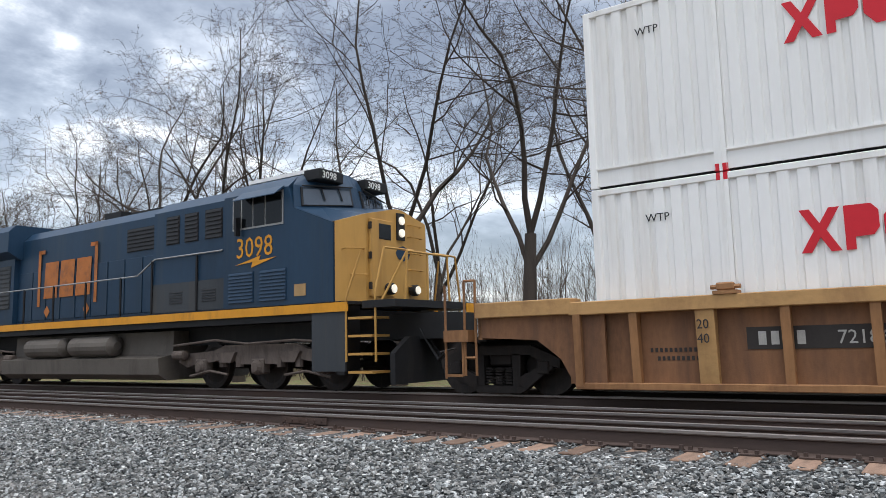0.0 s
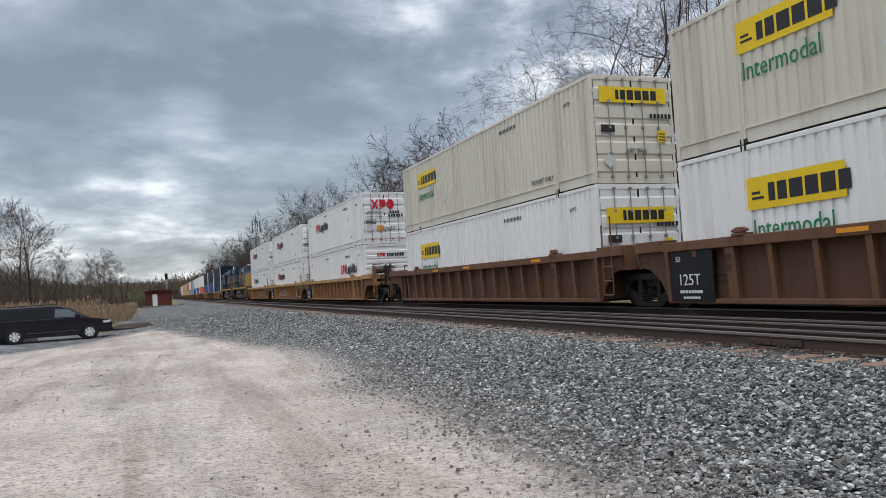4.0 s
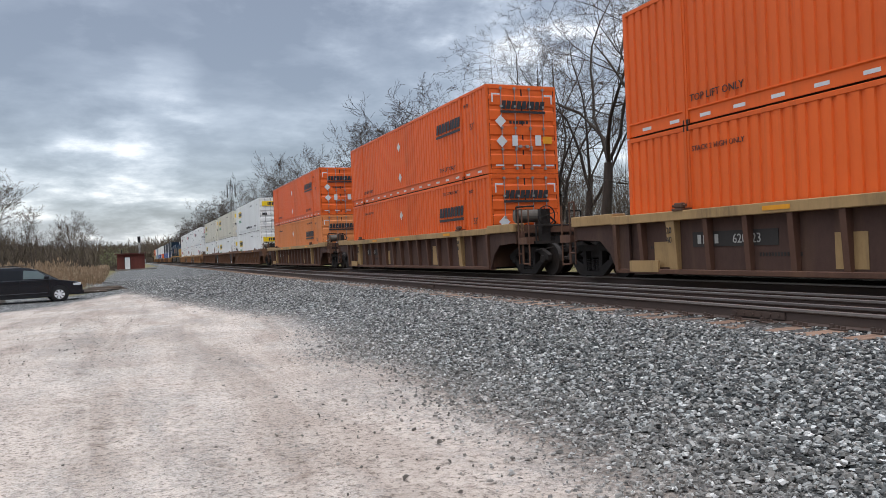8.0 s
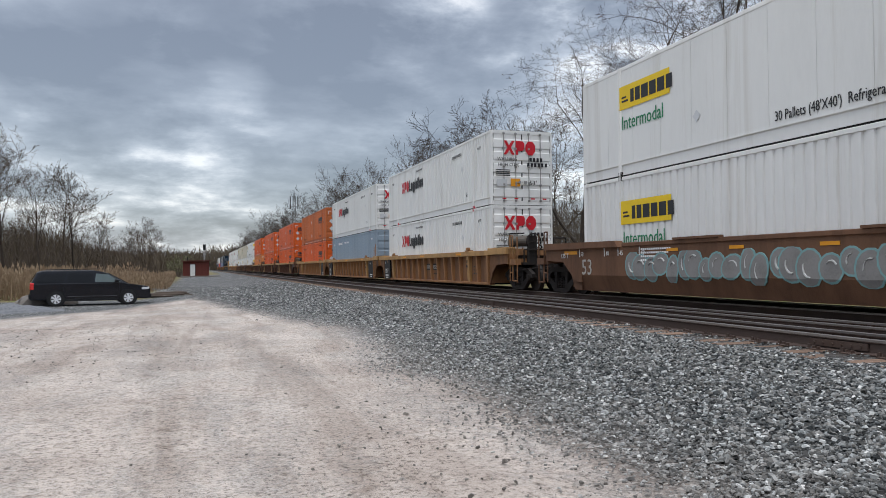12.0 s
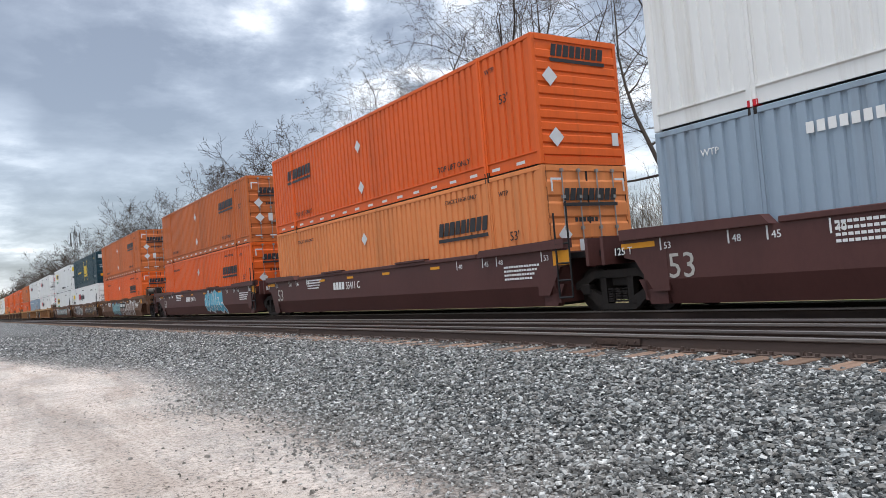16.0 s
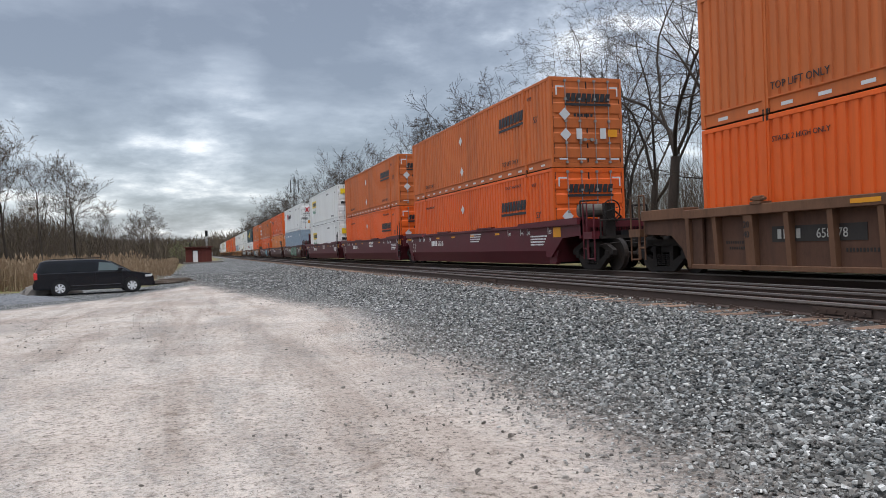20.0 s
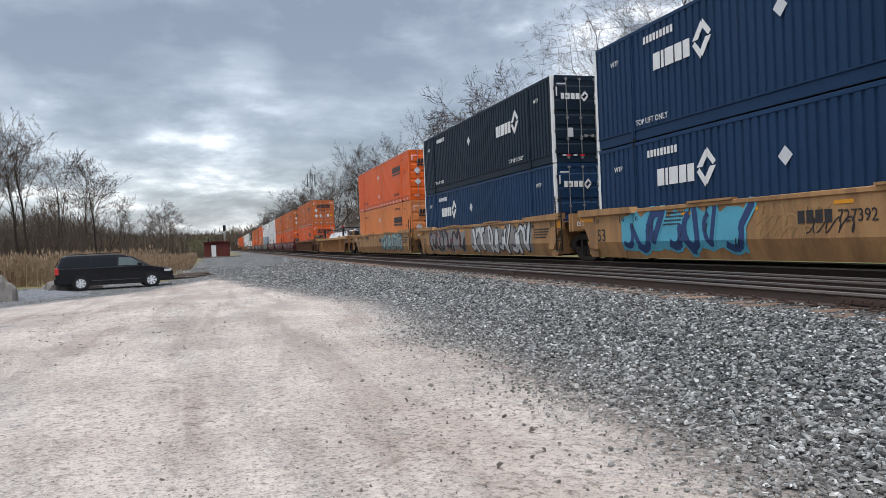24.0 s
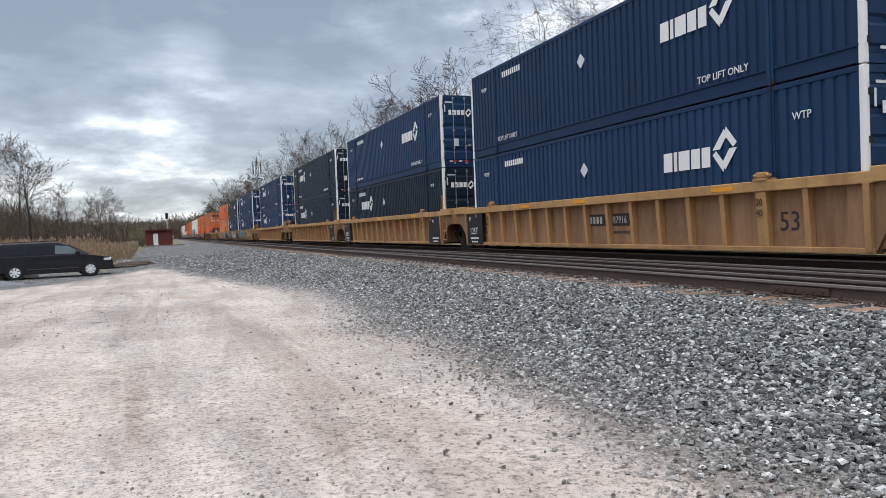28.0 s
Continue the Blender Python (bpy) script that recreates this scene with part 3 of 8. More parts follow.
def build_ground():
    xs = [-1500, -600, -250, -120, -60, -35, -22, -14] + [round(-10 + 0.5 * i, 2) for i in range(25)] + [round(2.4 + 0.2 * i, 2) for i in range(24)] + [7.4, 8.5, 10, 10.6, 11.5, 12.5, 13.6, 14.2, 14.8, 16, 17, 20, 24, 30, 40, 60, 120, 300, 900, 1500]
    ys = [-400, -150, -60, -25, -12] + [round(-6 + 0.5 * i, 2) for i in range(80)] + [36, 40, 46, 54, 64, 78, 95, 120, 160, 220, 320, 500, 800, 1400, 3000]
    v = [(x, y, ground_z(x, y)) for y in ys for x in xs]
    n = len(xs)
    f = [(j * n + i, j * n + i + 1, (j + 1) * n + i + 1, (j + 1) * n + i) for j in range(len(ys) - 1) for i in range(n - 1)]
    me = bpy.data.meshes.new("ground")
    me.from_pydata(v, [], f)
    me.polygons.foreach_set("use_smooth", [True] * len(f))
    me.materials.append(ground_material())
    tagged(new("ground", me), "pale packed dirt lot with grey crushed stone beside the tracks", "ground", kind="structure")


build_ground()


# ---- tracks ----
RAIL = ((-0.075, 0), (0.075, 0), (0.075, 0.012), (0.012, 0.03), (0.009, 0.135), (0.036, 0.148), (0.036, 0.182), (0.028, 0.186), (-0.028, 0.186), (-0.036, 0.182), (-0.036, 0.148), (-0.009, 0.135), (-0.012, 0.03), (-0.075, 0.012))


def sweep(bm, outline, path):
    rings = [[bm.verts.new((px + a, py, pz + b)) for a, b in outline] for px, py, pz in path]
    n = len(outline)
    for r, s in zip(rings, rings[1:]):
        for i in range(n):
            bm.faces.new((r[i], r[(i + 1) % n], s[(i + 1) % n], s[i]))
    bmesh.ops.recalc_face_normals(bm, faces=bm.faces[:])


def rail_path(x, z, shift=0.0):
    out = []
    for y in [-60, -20, 0, 10, 18, 22, 25, 28, 31, 34, 37, 40, 44, 60, 120, 300, 900, 1500]:
        f = max(0.0, min(1.0, (44 - y) / 22.0))
        out.append((x + shift * f ** 1.5, y, z))
    return out


def rails():
    for x, top, shift, label in ((7.62, 0.57, 0, "worn brown steel rail on timber ties"), (9.12, 0.57, 0, "worn brown steel rail on timber ties"),
                                 (7.64, 0.572, 0.60, "steel switch rail with a bright worn head"), (9.14, 0.572, 0.60, "steel switch rail with a bright worn head"),
                                 (XC - 0.75, ZR, 0, "steel rail under the train, on timber ties"), (XC + 0.75, ZR, 0, "steel rail under the train, on timber ties")):
        r = thing("rail", label, "rail", "rails of the tracks")
        path = rail_path(x, top - 0.186, shift)
        if shift:
            path = [q for q in path if q[1] <= 34]
        part("rail_body", ("rail", x), lambda bm: sweep(bm, RAIL, path), RAILS, r)
        head = ((-0.0375, 0.158), (-0.036, 0.158), (-0.036, 0.1865), (0.036, 0.1865), (0.036, 0.158), (0.0375, 0.158), (0.0375, 0.184), (0.031, 0.189), (-0.031, 0.189), (-0.0375, 0.184))
        part("rail_head", ("railhead", x), lambda bm: sweep(bm, head, path), HEAD, r, label="polished running surface")
        if x < 7.63:
            for y in (7.5, 19.4):
                part("joint_bar", "joint_bar", lambda bm: [box(bm, -0.045, -0.012, -0.45, 0.45, 0.045, 0.13)] + [tube(bm, (-0.06, d, 0.088), (-0.04, d, 0.088), 0.018, 6) for d in (-0.36, -0.22, -0.07, 0.07, 0.22, 0.36)], RAILS, r, (x, y, top - 0.186))


rails()


# ---- trees ----
def branch_set(seed, height, lean, levels, kids, angle, droop, wild=0.16, forks=(1, 2), fork_at=0.30, fine=0.0048):
    """Tapered limbs as (points, radii, level) that fill the given height: a short trunk that parts into
    leaders, crooked limbs and twigs. With forks of (0,) the trunk runs on to the top."""
    rng = random.Random(seed)
    out = []

    def grow(p, d, length, r, level):
        segs = (9, 8, 6, 4, 3, 1)[level]
        pts, rad = [p.copy()], [r]
        step = length / segs
        for i in range(segs):
            wl = wild * (0.35, 1.0, 1.25, 1.5, 1.7, 1.7)[level]
            d = (d + Vector((rng.gauss(0, wl), rng.gauss(0, wl), rng.gauss(0, wl * 0.7) + (0.0, 0.06, 0.05, 0.03, 0.02, 0.0)[level] - droop * (level > 2)))).normalized()
            p = p + d * step
            pts.append(p.copy())
            rad.append(max(fine, r * (1 - 0.84 * (i + 1) / segs)))
        out.append((pts, rad, level))
        if level + 1 >= levels:
            return
        n = kids[level]
        low = 0.40 if level == 0 else 0.22
        for k in range(n):
            f = low + (0.99 - low) * (k + rng.random()) / n
            j = min(len(pts) - 2, int(f * segs))
            q = pts[j].lerp(pts[j + 1], f * segs - j)
            axis = (pts[j + 1] - pts[j]).normalized()
            side = axis.orthogonal().normalized()
            side.rotate(Matrix.Rotation(rng.random() * 6.283, 3, axis))
            a = math.radians(angle + rng.gauss(0, 13))
            nd = (axis * math.cos(a) + side * math.sin(a)).normalized()
            if nd.z < -0.1:
                nd.z *= 0.2
            grow(q, nd.normalized(), length * rng.uniform(0.42, 0.74) * (1.1 - 0.55 * f) * (1.0, 1.0, 0.9, 0.75, 0.6)[level], max(fine * 1.1, rad[j] * rng.uniform(0.36, 0.56)), level + 1)

    base = Vector((0, 0, -0.15))
    up = Vector((lean[0], lean[1], 1)).normalized()
    if forks == (0,):
        grow(base, up, height * 0.8, height * 0.0105, 0)
    else:
        pts, rad, p, d = [base], [height * 0.0165], base.copy(), up.copy()
        for i in range(4):
            d = (d + Vector((rng.gauss(0, 0.05), rng.gauss(0, 0.05), 0.05))).normalized()
            p = p + d * height * fork_at / 4
            pts.append(p.copy())
            rad.append(height * (0.0152 - 0.0012 * i))
        out.append((pts, rad, 0))
        count = 3 + rng.choice(forks)
        turn = rng.random() * 6.283
        for k in range(count):
            j = 4 if k < 2 else rng.choice((2, 3, 4))
            a = turn + 6.283 * k / count + rng.gauss(0, 0.3)
            out_by = rng.uniform(0.12, 0.3) if k == 0 else rng.uniform(0.4, 0.95)
            grow(pts[j], Vector((math.cos(a) * out_by, math.sin(a) * out_by, 1)).normalized(), height * rng.uniform(0.55, 0.68), rad[j] * rng.uniform(0.42, 0.58), 1)
    tall = max(p.z for pts, _, _ in out for p in pts)
    for pts, _, _ in out:
        for p in pts:
            p *= height / tall
    return out


def limbs_mesh(name, limbs, mat, sides):
    vs, fs = [], []
    for pts, rad, level in limbs:
        k = sides[level]
        start = len(vs)
        for i, (p, r) in enumerate(zip(pts, rad)):
            d = (pts[min(i + 1, len(pts) - 1)] - pts[max(i - 1, 0)]).normalized()
            a = d.orthogonal().normalized()
            b = d.cross(a)
            for s in range(k):
                c = 2 * math.pi * s / k
                vs.append(p + a * (r * math.cos(c)) + b * (r * math.sin(c)))
        for i in range(len(pts) - 1):
            for s in range(k):
                o, q = start + i * k, start + (i + 1) * k
                fs.append((o + s, o + (s + 1) % k, q + (s + 1) % k, q + s))
    me = bpy.data.meshes.new(name)
    me.from_pydata([tuple(v) for v in vs], [], fs)
    me.polygons.foreach_set("use_smooth", [True] * len(fs))
    me.materials.append(mat)
    return me


TREES = []


def make_tree(seed, height, lean, levels, kids, angle, droop, bark, label, buds=0.0, forks=(1, 2), fine=0.0048):
    limbs = branch_set(seed, height, lean, levels, kids, angle, droop, forks=forks, fine=fine)
    e = thing("bare_tree", label, "tree", "bare trees along the tracks", pose(0, -300, -60))
    o = new("trunk", limbs_mesh("trunk", [b for b in limbs if b[2] < 2], bark, (8, 6)))
    o.parent = e
    c = new("crown", limbs_mesh("crown", [b for b in limbs if b[2] >= 2], bark if fine > 0.012 or fine < 0.009 else BARK_W, (8, 6, 4, 3, 3, 3)))
    c.parent = e
    if buds:
        rng = random.Random(seed + 5)
        vs, fs = [], []
        for pts, rad, level in limbs:
            if level < levels - 1 or rng.random() > buds:
                continue
            for p in pts[1:]:
                q = p + Vector((rng.gauss(0, 0.04), rng.gauss(0, 0.04), rng.gauss(0, 0.04)))
                s, n = rng.uniform(0.025, 0.055), len(vs)
                vs += [q + Vector((s, 0, 0)), q + Vector((-s * 0.5, s * 0.8, 0)), q + Vector((-s * 0.5, -s * 0.8, 0.01)), q + Vector((0, 0, s * 1.6))]
                fs += [(n, n + 1, n + 2), (n, n + 1, n + 3), (n + 1, n + 2, n + 3), (n + 2, n, n + 3)]
        me = bpy.data.meshes.new("buds")
        me.from_pydata([tuple(v) for v in vs], [], fs)
        me.materials.append(BUD)
        b = new("bud_layer", me)
        b["kind"] = "stuff"
        b.parent = e
    TREES.append(e)


make_tree(11, 18.5, (0.01, -0.02), 6, (8, 9, 7, 5, 3), 50, 0.0, BARK, "tall leafless tree with dark spreading limbs", 0.02)
make_tree(23, 18.0, (-0.02, 0.02), 6, (7, 9, 7, 5, 3), 54, 0.03, BARK, "leafless tree with a forked trunk and drooping twigs", 0.02)
make_tree(37, 19.0, (0.0, 0.02), 6, (8, 9, 7, 5, 3), 46, 0.0, BARK, "tall leafless tree with steep ascending limbs", 0.03)
make_tree(41, 18.0, (0.05, 0.02), 6, (7, 9, 7, 5, 3), 58, 0.05, BARK, "broad leafless tree with hanging thin branches", 0.02)
make_tree(53, 13.0, (0.02, 0.0), 5, (12, 7, 6, 4), 38, 0.0, BARK_W, "slender leafless tree with pale twigs", 0.03, (0,), 0.0095)
make_tree(67, 9.0, (-0.02, 0.03), 5, (11, 7, 5, 3), 36, 0.0, BARK_W, "small leafless tree with a bushy pale crown", 0.08, (1, 2), 0.011)
make_tree(59, 14.5, (0.03, -0.02), 5, (12, 7, 5, 3), 34, 0.0, BARK, "tall slender leafless tree with a thin straight trunk", 0.0, (0,), 0.0095)
make_tree(71, 18.5, (0.02, -0.02), 5, (8, 10, 8, 6), 48, 0.0, BARK, "leafless tree with a rounded crown of stout twigs", 0.03, (1, 2), 0.0125)
make_tree(83, 18.0, (-0.02, 0.0), 5, (8, 10, 8, 6), 42, 0.02, BARK, "leafless tree with a full upright crown of stout twigs", 0.03, (1, 2), 0.0125)


def plant(i, x, y, size=1.0, turn=0.0):
    t = copy_thing(TREES[i], pose(x, y, ground_z(x, y) - 0.02, 0, 0, turn) @ Matrix.Scale(size, 4))
    t.scale = (size, size, size)
    return t


rt = random.Random(7)
for i, x, y, size in ((0, 21.0, 16.4, 1.02), (1, 22.0, 11.6, 1.0), (3, 22.2, 32.2, 1.05), (1, 23.4, 35.6, 0.85), (2, 21.6, 25.7, 0.95), (0, 25.0, 28.0, 0.95),
                      (2, 23.5, 38.6, 0.9), (0, 24.0, 44.0, 0.95), (7, 25.0, 50.0, 0.75), (8, 23.0, 55.5, 0.86), (7, 22.5, 64.5, 0.82), (8, 22.0, 71.5, 0.84), (7, 26.0, 60.0, 0.8),
                      (8, 23.0, 82.0, 0.84), (7, 21.5, 95.0, 0.88), (8, 22.0, 112.0, 0.92), (7, 21.0, 134.0, 0.95), (0, 23.0, 6.0, 1.0), (3, 22.5, 0.5, 0.95), (2, 24.0, -6.0, 1.0), (1, 28.0, 20.0, 0.9), (2, 29.0, 12.0, 0.95)):
    plant(i, x, y, size, rt.uniform(0, 360))
for k in range(34):
    y = 44 + 9.5 * k + rt.uniform(-3, 3)
    plant(rt.choice((4, 5, 4, 6)), rt.uniform(24, 36) + (2 if y > 100 else 0), y, rt.uniform(0.6, 1.0) * (0.85 if y < 90 else 1.0), rt.uniform(0, 360))
for k in range(48):
    y = 105 + 12 * k
    plant(rt.choice((4, 6, 4)), rt.uniform(22, 40), y + rt.uniform(-6, 6), rt.uniform(0.8, 1.15), rt.uniform(0, 360))
for k in range(16):
    plant(rt.choice((7, 8)), rt.uniform(21, 26), 150 + 17 * k + rt.uniform(-5, 5), rt.uniform(0.85, 1.05), rt.uniform(0, 360))
# far side of the lot
for i, x, y, size in ((6, -15.4, 72, 1.0), (6, -16.6, 74, 0.95), (4, -17.8, 73, 1.1), (6, -13.6, 76, 0.82), (4, -12.2, 79, 0.9), (6, -11.2, 80, 0.78), (5, -10.3, 82, 0.7), (6, -19.6, 70, 0.95), (4, -22, 74, 1.1), (4, -9.0, 84, 0.6), (6, -25, 78, 1.0)):
    plant(i, x, y, size, rt.uniform(0, 360))
for k in range(42):
    y = rt.uniform(98, 210)
    plant(rt.choice((4, 5, 5)), -rt.uniform(0.055, 0.36) * y, y, rt.uniform(0.45, 0.8) * (0.8 + y / 500), rt.uniform(0, 360))
for e in TREES:
    for o in (*e.children_recursive, e):
        bpy.data.objects.remove(o)


def stems(name, count, place, height, label, mat, thick=0.02, twigs=5, seed=3, leaf=None):
    """A thicket of thin crooked stems with side twigs, joined as one growth."""
    rng = random.Random(seed)
    limbs = []
    leaves, lf = [], []
    for _ in range(count):
        x, y = place(rng)
        h = rng.uniform(0.55, 1.0) * height(x, y)
        z = ground_z(x, y) - 0.05
        p, d = Vector((x, y, z)), Vector((rng.gauss(0, 0.1), rng.gauss(0, 0.1), 1)).normalized()
        pts, rad = [p], [thick * rng.uniform(0.7, 1.5)]
        for i in range(4):
            d = (d + Vector((rng.gauss(0, 0.1), rng.gauss(0, 0.1), 0))).normalized()
            pts.append(pts[-1] + d * h / 4)
            rad.append(rad[0] * (1 - 0.2 * (i + 1)))
        limbs.append((pts, rad, 0))
        for k in range(twigs):
            j = rng.choice((1, 2, 3))
            q = pts[j].lerp(pts[j + 1], rng.random())
            a = rng.random() * 6.283
            e = q + Vector((math.cos(a) * 0.5, math.sin(a) * 0.5, rng.uniform(0.3, 0.9))) * h * rng.uniform(0.12, 0.3)
            limbs.append(([q, q.lerp(e, 0.5) + Vector((0, 0, 0.02 * h)), e], [rad[j] * 0.55, rad[j] * 0.4, rad[j] * 0.22], 0))
            if leaf:
                for _l in range(2):
                    c = q.lerp(e, rng.random()) + Vector((rng.gauss(0, 0.1), rng.gauss(0, 0.1), rng.gauss(0, 0.1)))
                    s, n = rng.uniform(0.06, 0.13), len(leaves)
                    leaves += [c + Vector((rng.gauss(0, s), rng.gauss(0, s), rng.gauss(0, s))) for _v in range(3)]
                    lf.append((n, n + 1, n + 2))
    o = new(name, limbs_mesh(name, limbs, mat, (3,)))
    if leaf:
        me = o.data
        base = len(me.vertices)
        bm = bmesh.new()
        bm.from_mesh(me)
        vs = [bm.verts.new(v) for v in leaves]
        for f in lf:
            bm.faces.new([vs[i] for i in f]).material_index = 1
        bm.to_mesh(me)
        bm.free()
        me.materials.append(leaf)
    return tagged(o, label, "thicket", kind="stuff")


stems("thicket", 1700, lambda r: (r.uniform(22.6, 33.5), r.uniform(-6, 72)), lambda x, y: 6.0 + 2.2 * noise.noise((x * 0.2, y * 0.2, 0)) + (1.2 if y > 30 else 0), "dense grey-brown leafless underbrush beneath the trees", THICKET, 0.018, 6, 3)
stems("thicket", 900, lambda r: (r.uniform(22, 40), 75 + 250 * r.random() ** 1.6), lambda x, y: 5.5, "dense leafless underbrush along the far track", THICKET, 0.03, 5, 4)
stems("thicket", 4600, lambda r: (lambda y: (-r.uniform(0.05, 0.4) * y, y))(r.uniform(92, 175)), lambda x, y: (7.2 + 1.8 * noise.noise((x * 0.06, y * 0.06, 2))) * min(1.0, max(0.42, (-x / y + 0.02) / 0.2)), "dense brown leafless woodland behind dry reeds", THICKET, 0.035, 6, 5)
stems("thicket", 420, lambda r: (lambda y: (-r.uniform(0.008, 0.034) * y, y))(r.uniform(150, 205)), lambda x, y: 4.6, "bushes with pale fresh leaves behind a brick hut", THICKET, 0.03, 5, 6, LEAF)
# unseen wood behind the camera, added to darken the van's reflections
stems("thicket", 700, lambda r: (r.uniform(-70, 3), r.uniform(-75, -30)), lambda x, y: 10.0, "unseen bare woodland added behind the camera to darken reflections", THICKET, 0.11, 7, 16)
stems("thicket", 150, lambda r: (r.uniform(-7.5, -3.5), r.uniform(62, 128)), lambda x, y: 2.2, "brown bushes at the edge of a gravel road", THICKET, 0.02, 6, 8)


def brush(count, place, height, label, mat, long=0.9, wide=0.03, seed=31):
    """Fine bare twigs that fill a wood: slivers, thickest low down, joined as one growth."""
    r = random.Random(seed)
    v = []
    for _ in range(count):
        x, y = place(r)
        h = height(x, y) * r.random() ** 1.5
        a, b, n = r.random() * 6.283, r.uniform(0.6, 1.5), long * r.uniform(0.5, 1.3)
        p = Vector((x, y, ground_z(x, y) + h))
        d = Vector((math.cos(a) * math.cos(b), math.sin(a) * math.cos(b), math.sin(b))) * n
        w = Vector((wide * r.uniform(0.5, 1.2), 0, wide * 0.4))
        v += [p - w, p + w, p + d]
    me = bpy.data.meshes.new("brushwood")
    me.from_pydata([tuple(q) for q in v], [], [(3 * i, 3 * i + 1, 3 * i + 2) for i in range(count)])
    me.materials.append(mat)
    return tagged(new("brushwood", me), label, "brushwood", kind="stuff")


BROWNS = islands("woodland_twigs", [(0.0, (0.055, 0.042, 0.033)), (0.4, (0.085, 0.066, 0.05)), (0.7, (0.105, 0.085, 0.055)), (1.0, (0.15, 0.118, 0.085))])


def wood_height(x, y):
    return (6.6 + 2.0 * noise.noise((x * 0.08, y * 0.08, 2))) * min(1.0, max(0.45, (-x / y + 0.02) / 0.2))


brush(70000, lambda r: (lambda y: (-r.uniform(0.04, 0.42) * y, y))(r.uniform(92, 180)), wood_height, "brown tangle of bare twigs in the wood behind the reeds", BROWNS, 1.0, 0.035, 31)
brush(26000, lambda r: (r.uniform(21, 34), 60 + 260 * r.random() ** 1.5), lambda x, y: 6.5 + 2.5 * noise.noise((x * 0.1, y * 0.1, 5)), "brown tangle of bare twigs beyond the tracks", BROWNS, 1.0, 0.035, 32)
brush(48000, lambda r: (r.uniform(23, 34), r.uniform(-4, 60)), lambda x, y: 4.8 + 1.8 * noise.noise((x * 0.15, y * 0.15, 5)), "brown tangle of bare twigs under the trackside trees", BROWNS, 0.9, 0.012, 33)
brush(30000, lambda r: (lambda y: (r.uniform(-0.12, 0.075) * y, y))(r.uniform(420, 560)), lambda x, y: 10.0 + 5.0 * noise.noise((x * 0.03, y * 0.03, 7)) + max(0.0, x) * 0.12, "distant bare wood at the end of the line", BROWNS, 2.6, 0.16, 34)


def reeds():
    rng = random.Random(12)
    vs, fs = [], []
    for k in range(13500):
        y = 45 + 50 * rng.random() ** 1.5
        x = -3.6 - (0.32 * y + 2) * rng.random()
        if k > 9000:
            y = rng.uniform(56, 132)
            x = -0.019 * y - 0.9 - 5.5 * rng.random()
        if y < 52 and x > -6 + (52 - y) * -0.3:
            continue
        z = ground_z(x, y)
        h = rng.uniform(1.1, 2.25) * (0.8 + 0.3 * noise.noise((x * 0.25, y * 0.25, 1)))
        if x > -5.5 or k > 9000:
            h *= 0.68
        a, w = rng.random() * 3.14, rng.uniform(0.012, 0.022)
        dx, dy = math.cos(a) * w, math.sin(a) * w
        lx, ly = rng.gauss(0, 0.12) * h, rng.gauss(0, 0.12) * h
        n = len(vs)
        vs += [(x - dx, y - dy, z), (x + dx, y + dy, z), (x + dx + lx * 0.5, y + dy + ly * 0.5, z + h * 0.6), (x - dx + lx * 0.5, y - dy + ly * 0.5, z + h * 0.6), (x + lx, y + ly, z + h)]
        fs += [(n, n + 1, n + 2, n + 3), (n + 3, n + 2, n + 4)]
        if rng.random() < 0.55:
            n = len(vs)
            t = Vector((x + lx, y + ly, z + h))
            s = rng.uniform(0.04, 0.08)
            vs += [t + Vector((s, 0, -0.12)), t + Vector((-s * 0.5, s * 0.8, -0.1)), t + Vector((-s * 0.5, -s * 0.8, -0.1)), t + Vector((lx * 0.2, ly * 0.2, 0.16)), t + Vector((0, 0, -0.22))]
            fs += [(n, n + 1, n + 3), (n + 1, n + 2, n + 3), (n + 2, n, n + 3), (n, n + 4, n + 1), (n + 1, n + 4, n + 2), (n + 2, n + 4, n)]
        for _b in range(2):
            n = len(vs)
            f = rng.uniform(0.2, 0.8)
            q = Vector((x + lx * f, y + ly * f, z + h * f))
            b = rng.random() * 6.283
            vs += [q, q + Vector((0, 0, 0.035)), q + Vector((math.cos(b) * 0.35, math.sin(b) * 0.35, rng.uniform(-0.05, 0.25)))]
            fs.append((n, n + 1, n + 2))
    me = bpy.data.meshes.new("reeds")
    me.from_pydata([tuple(v) for v in vs], [], fs)
    me.materials.append(REED)
    tagged(new("reeds", me), "tall dry tan reeds with feathery plumes", "reeds", kind="stuff")


reeds()


# ---- containers ----
CL, CW, CH = 16.154, 2.59, 2.896
MID = (2.0, 14.154)     # lifting posts stand at the 40-foot places


def corrugated(bm, y0, y1, z0, z1, x, out, pitch=0.26, depth=0.036):
    """A pressed steel wall along y at x; out is -1 or +1, the way its ribs face."""
    n = max(1, round((y1 - y0) / pitch))
    p = (y1 - y0) / n
    prof = []
    for i in range(n):
        a = y0 + i * p
        prof += [(a, 0), (a + p * 0.58, 0), (a + p * 0.66, 1), (a + p * 0.92, 1)]
    prof.append((y1, 0))
    rows = [[bm.verts.new((x - out * depth * d, y, z)) for y, d in prof] for z in (z0, z1)]
    for i in range(len(prof) - 1):
        q = (rows[0][i], rows[0][i + 1], rows[1][i + 1], rows[1][i])
        bm.faces.new(q if out > 0 else q[::-1])


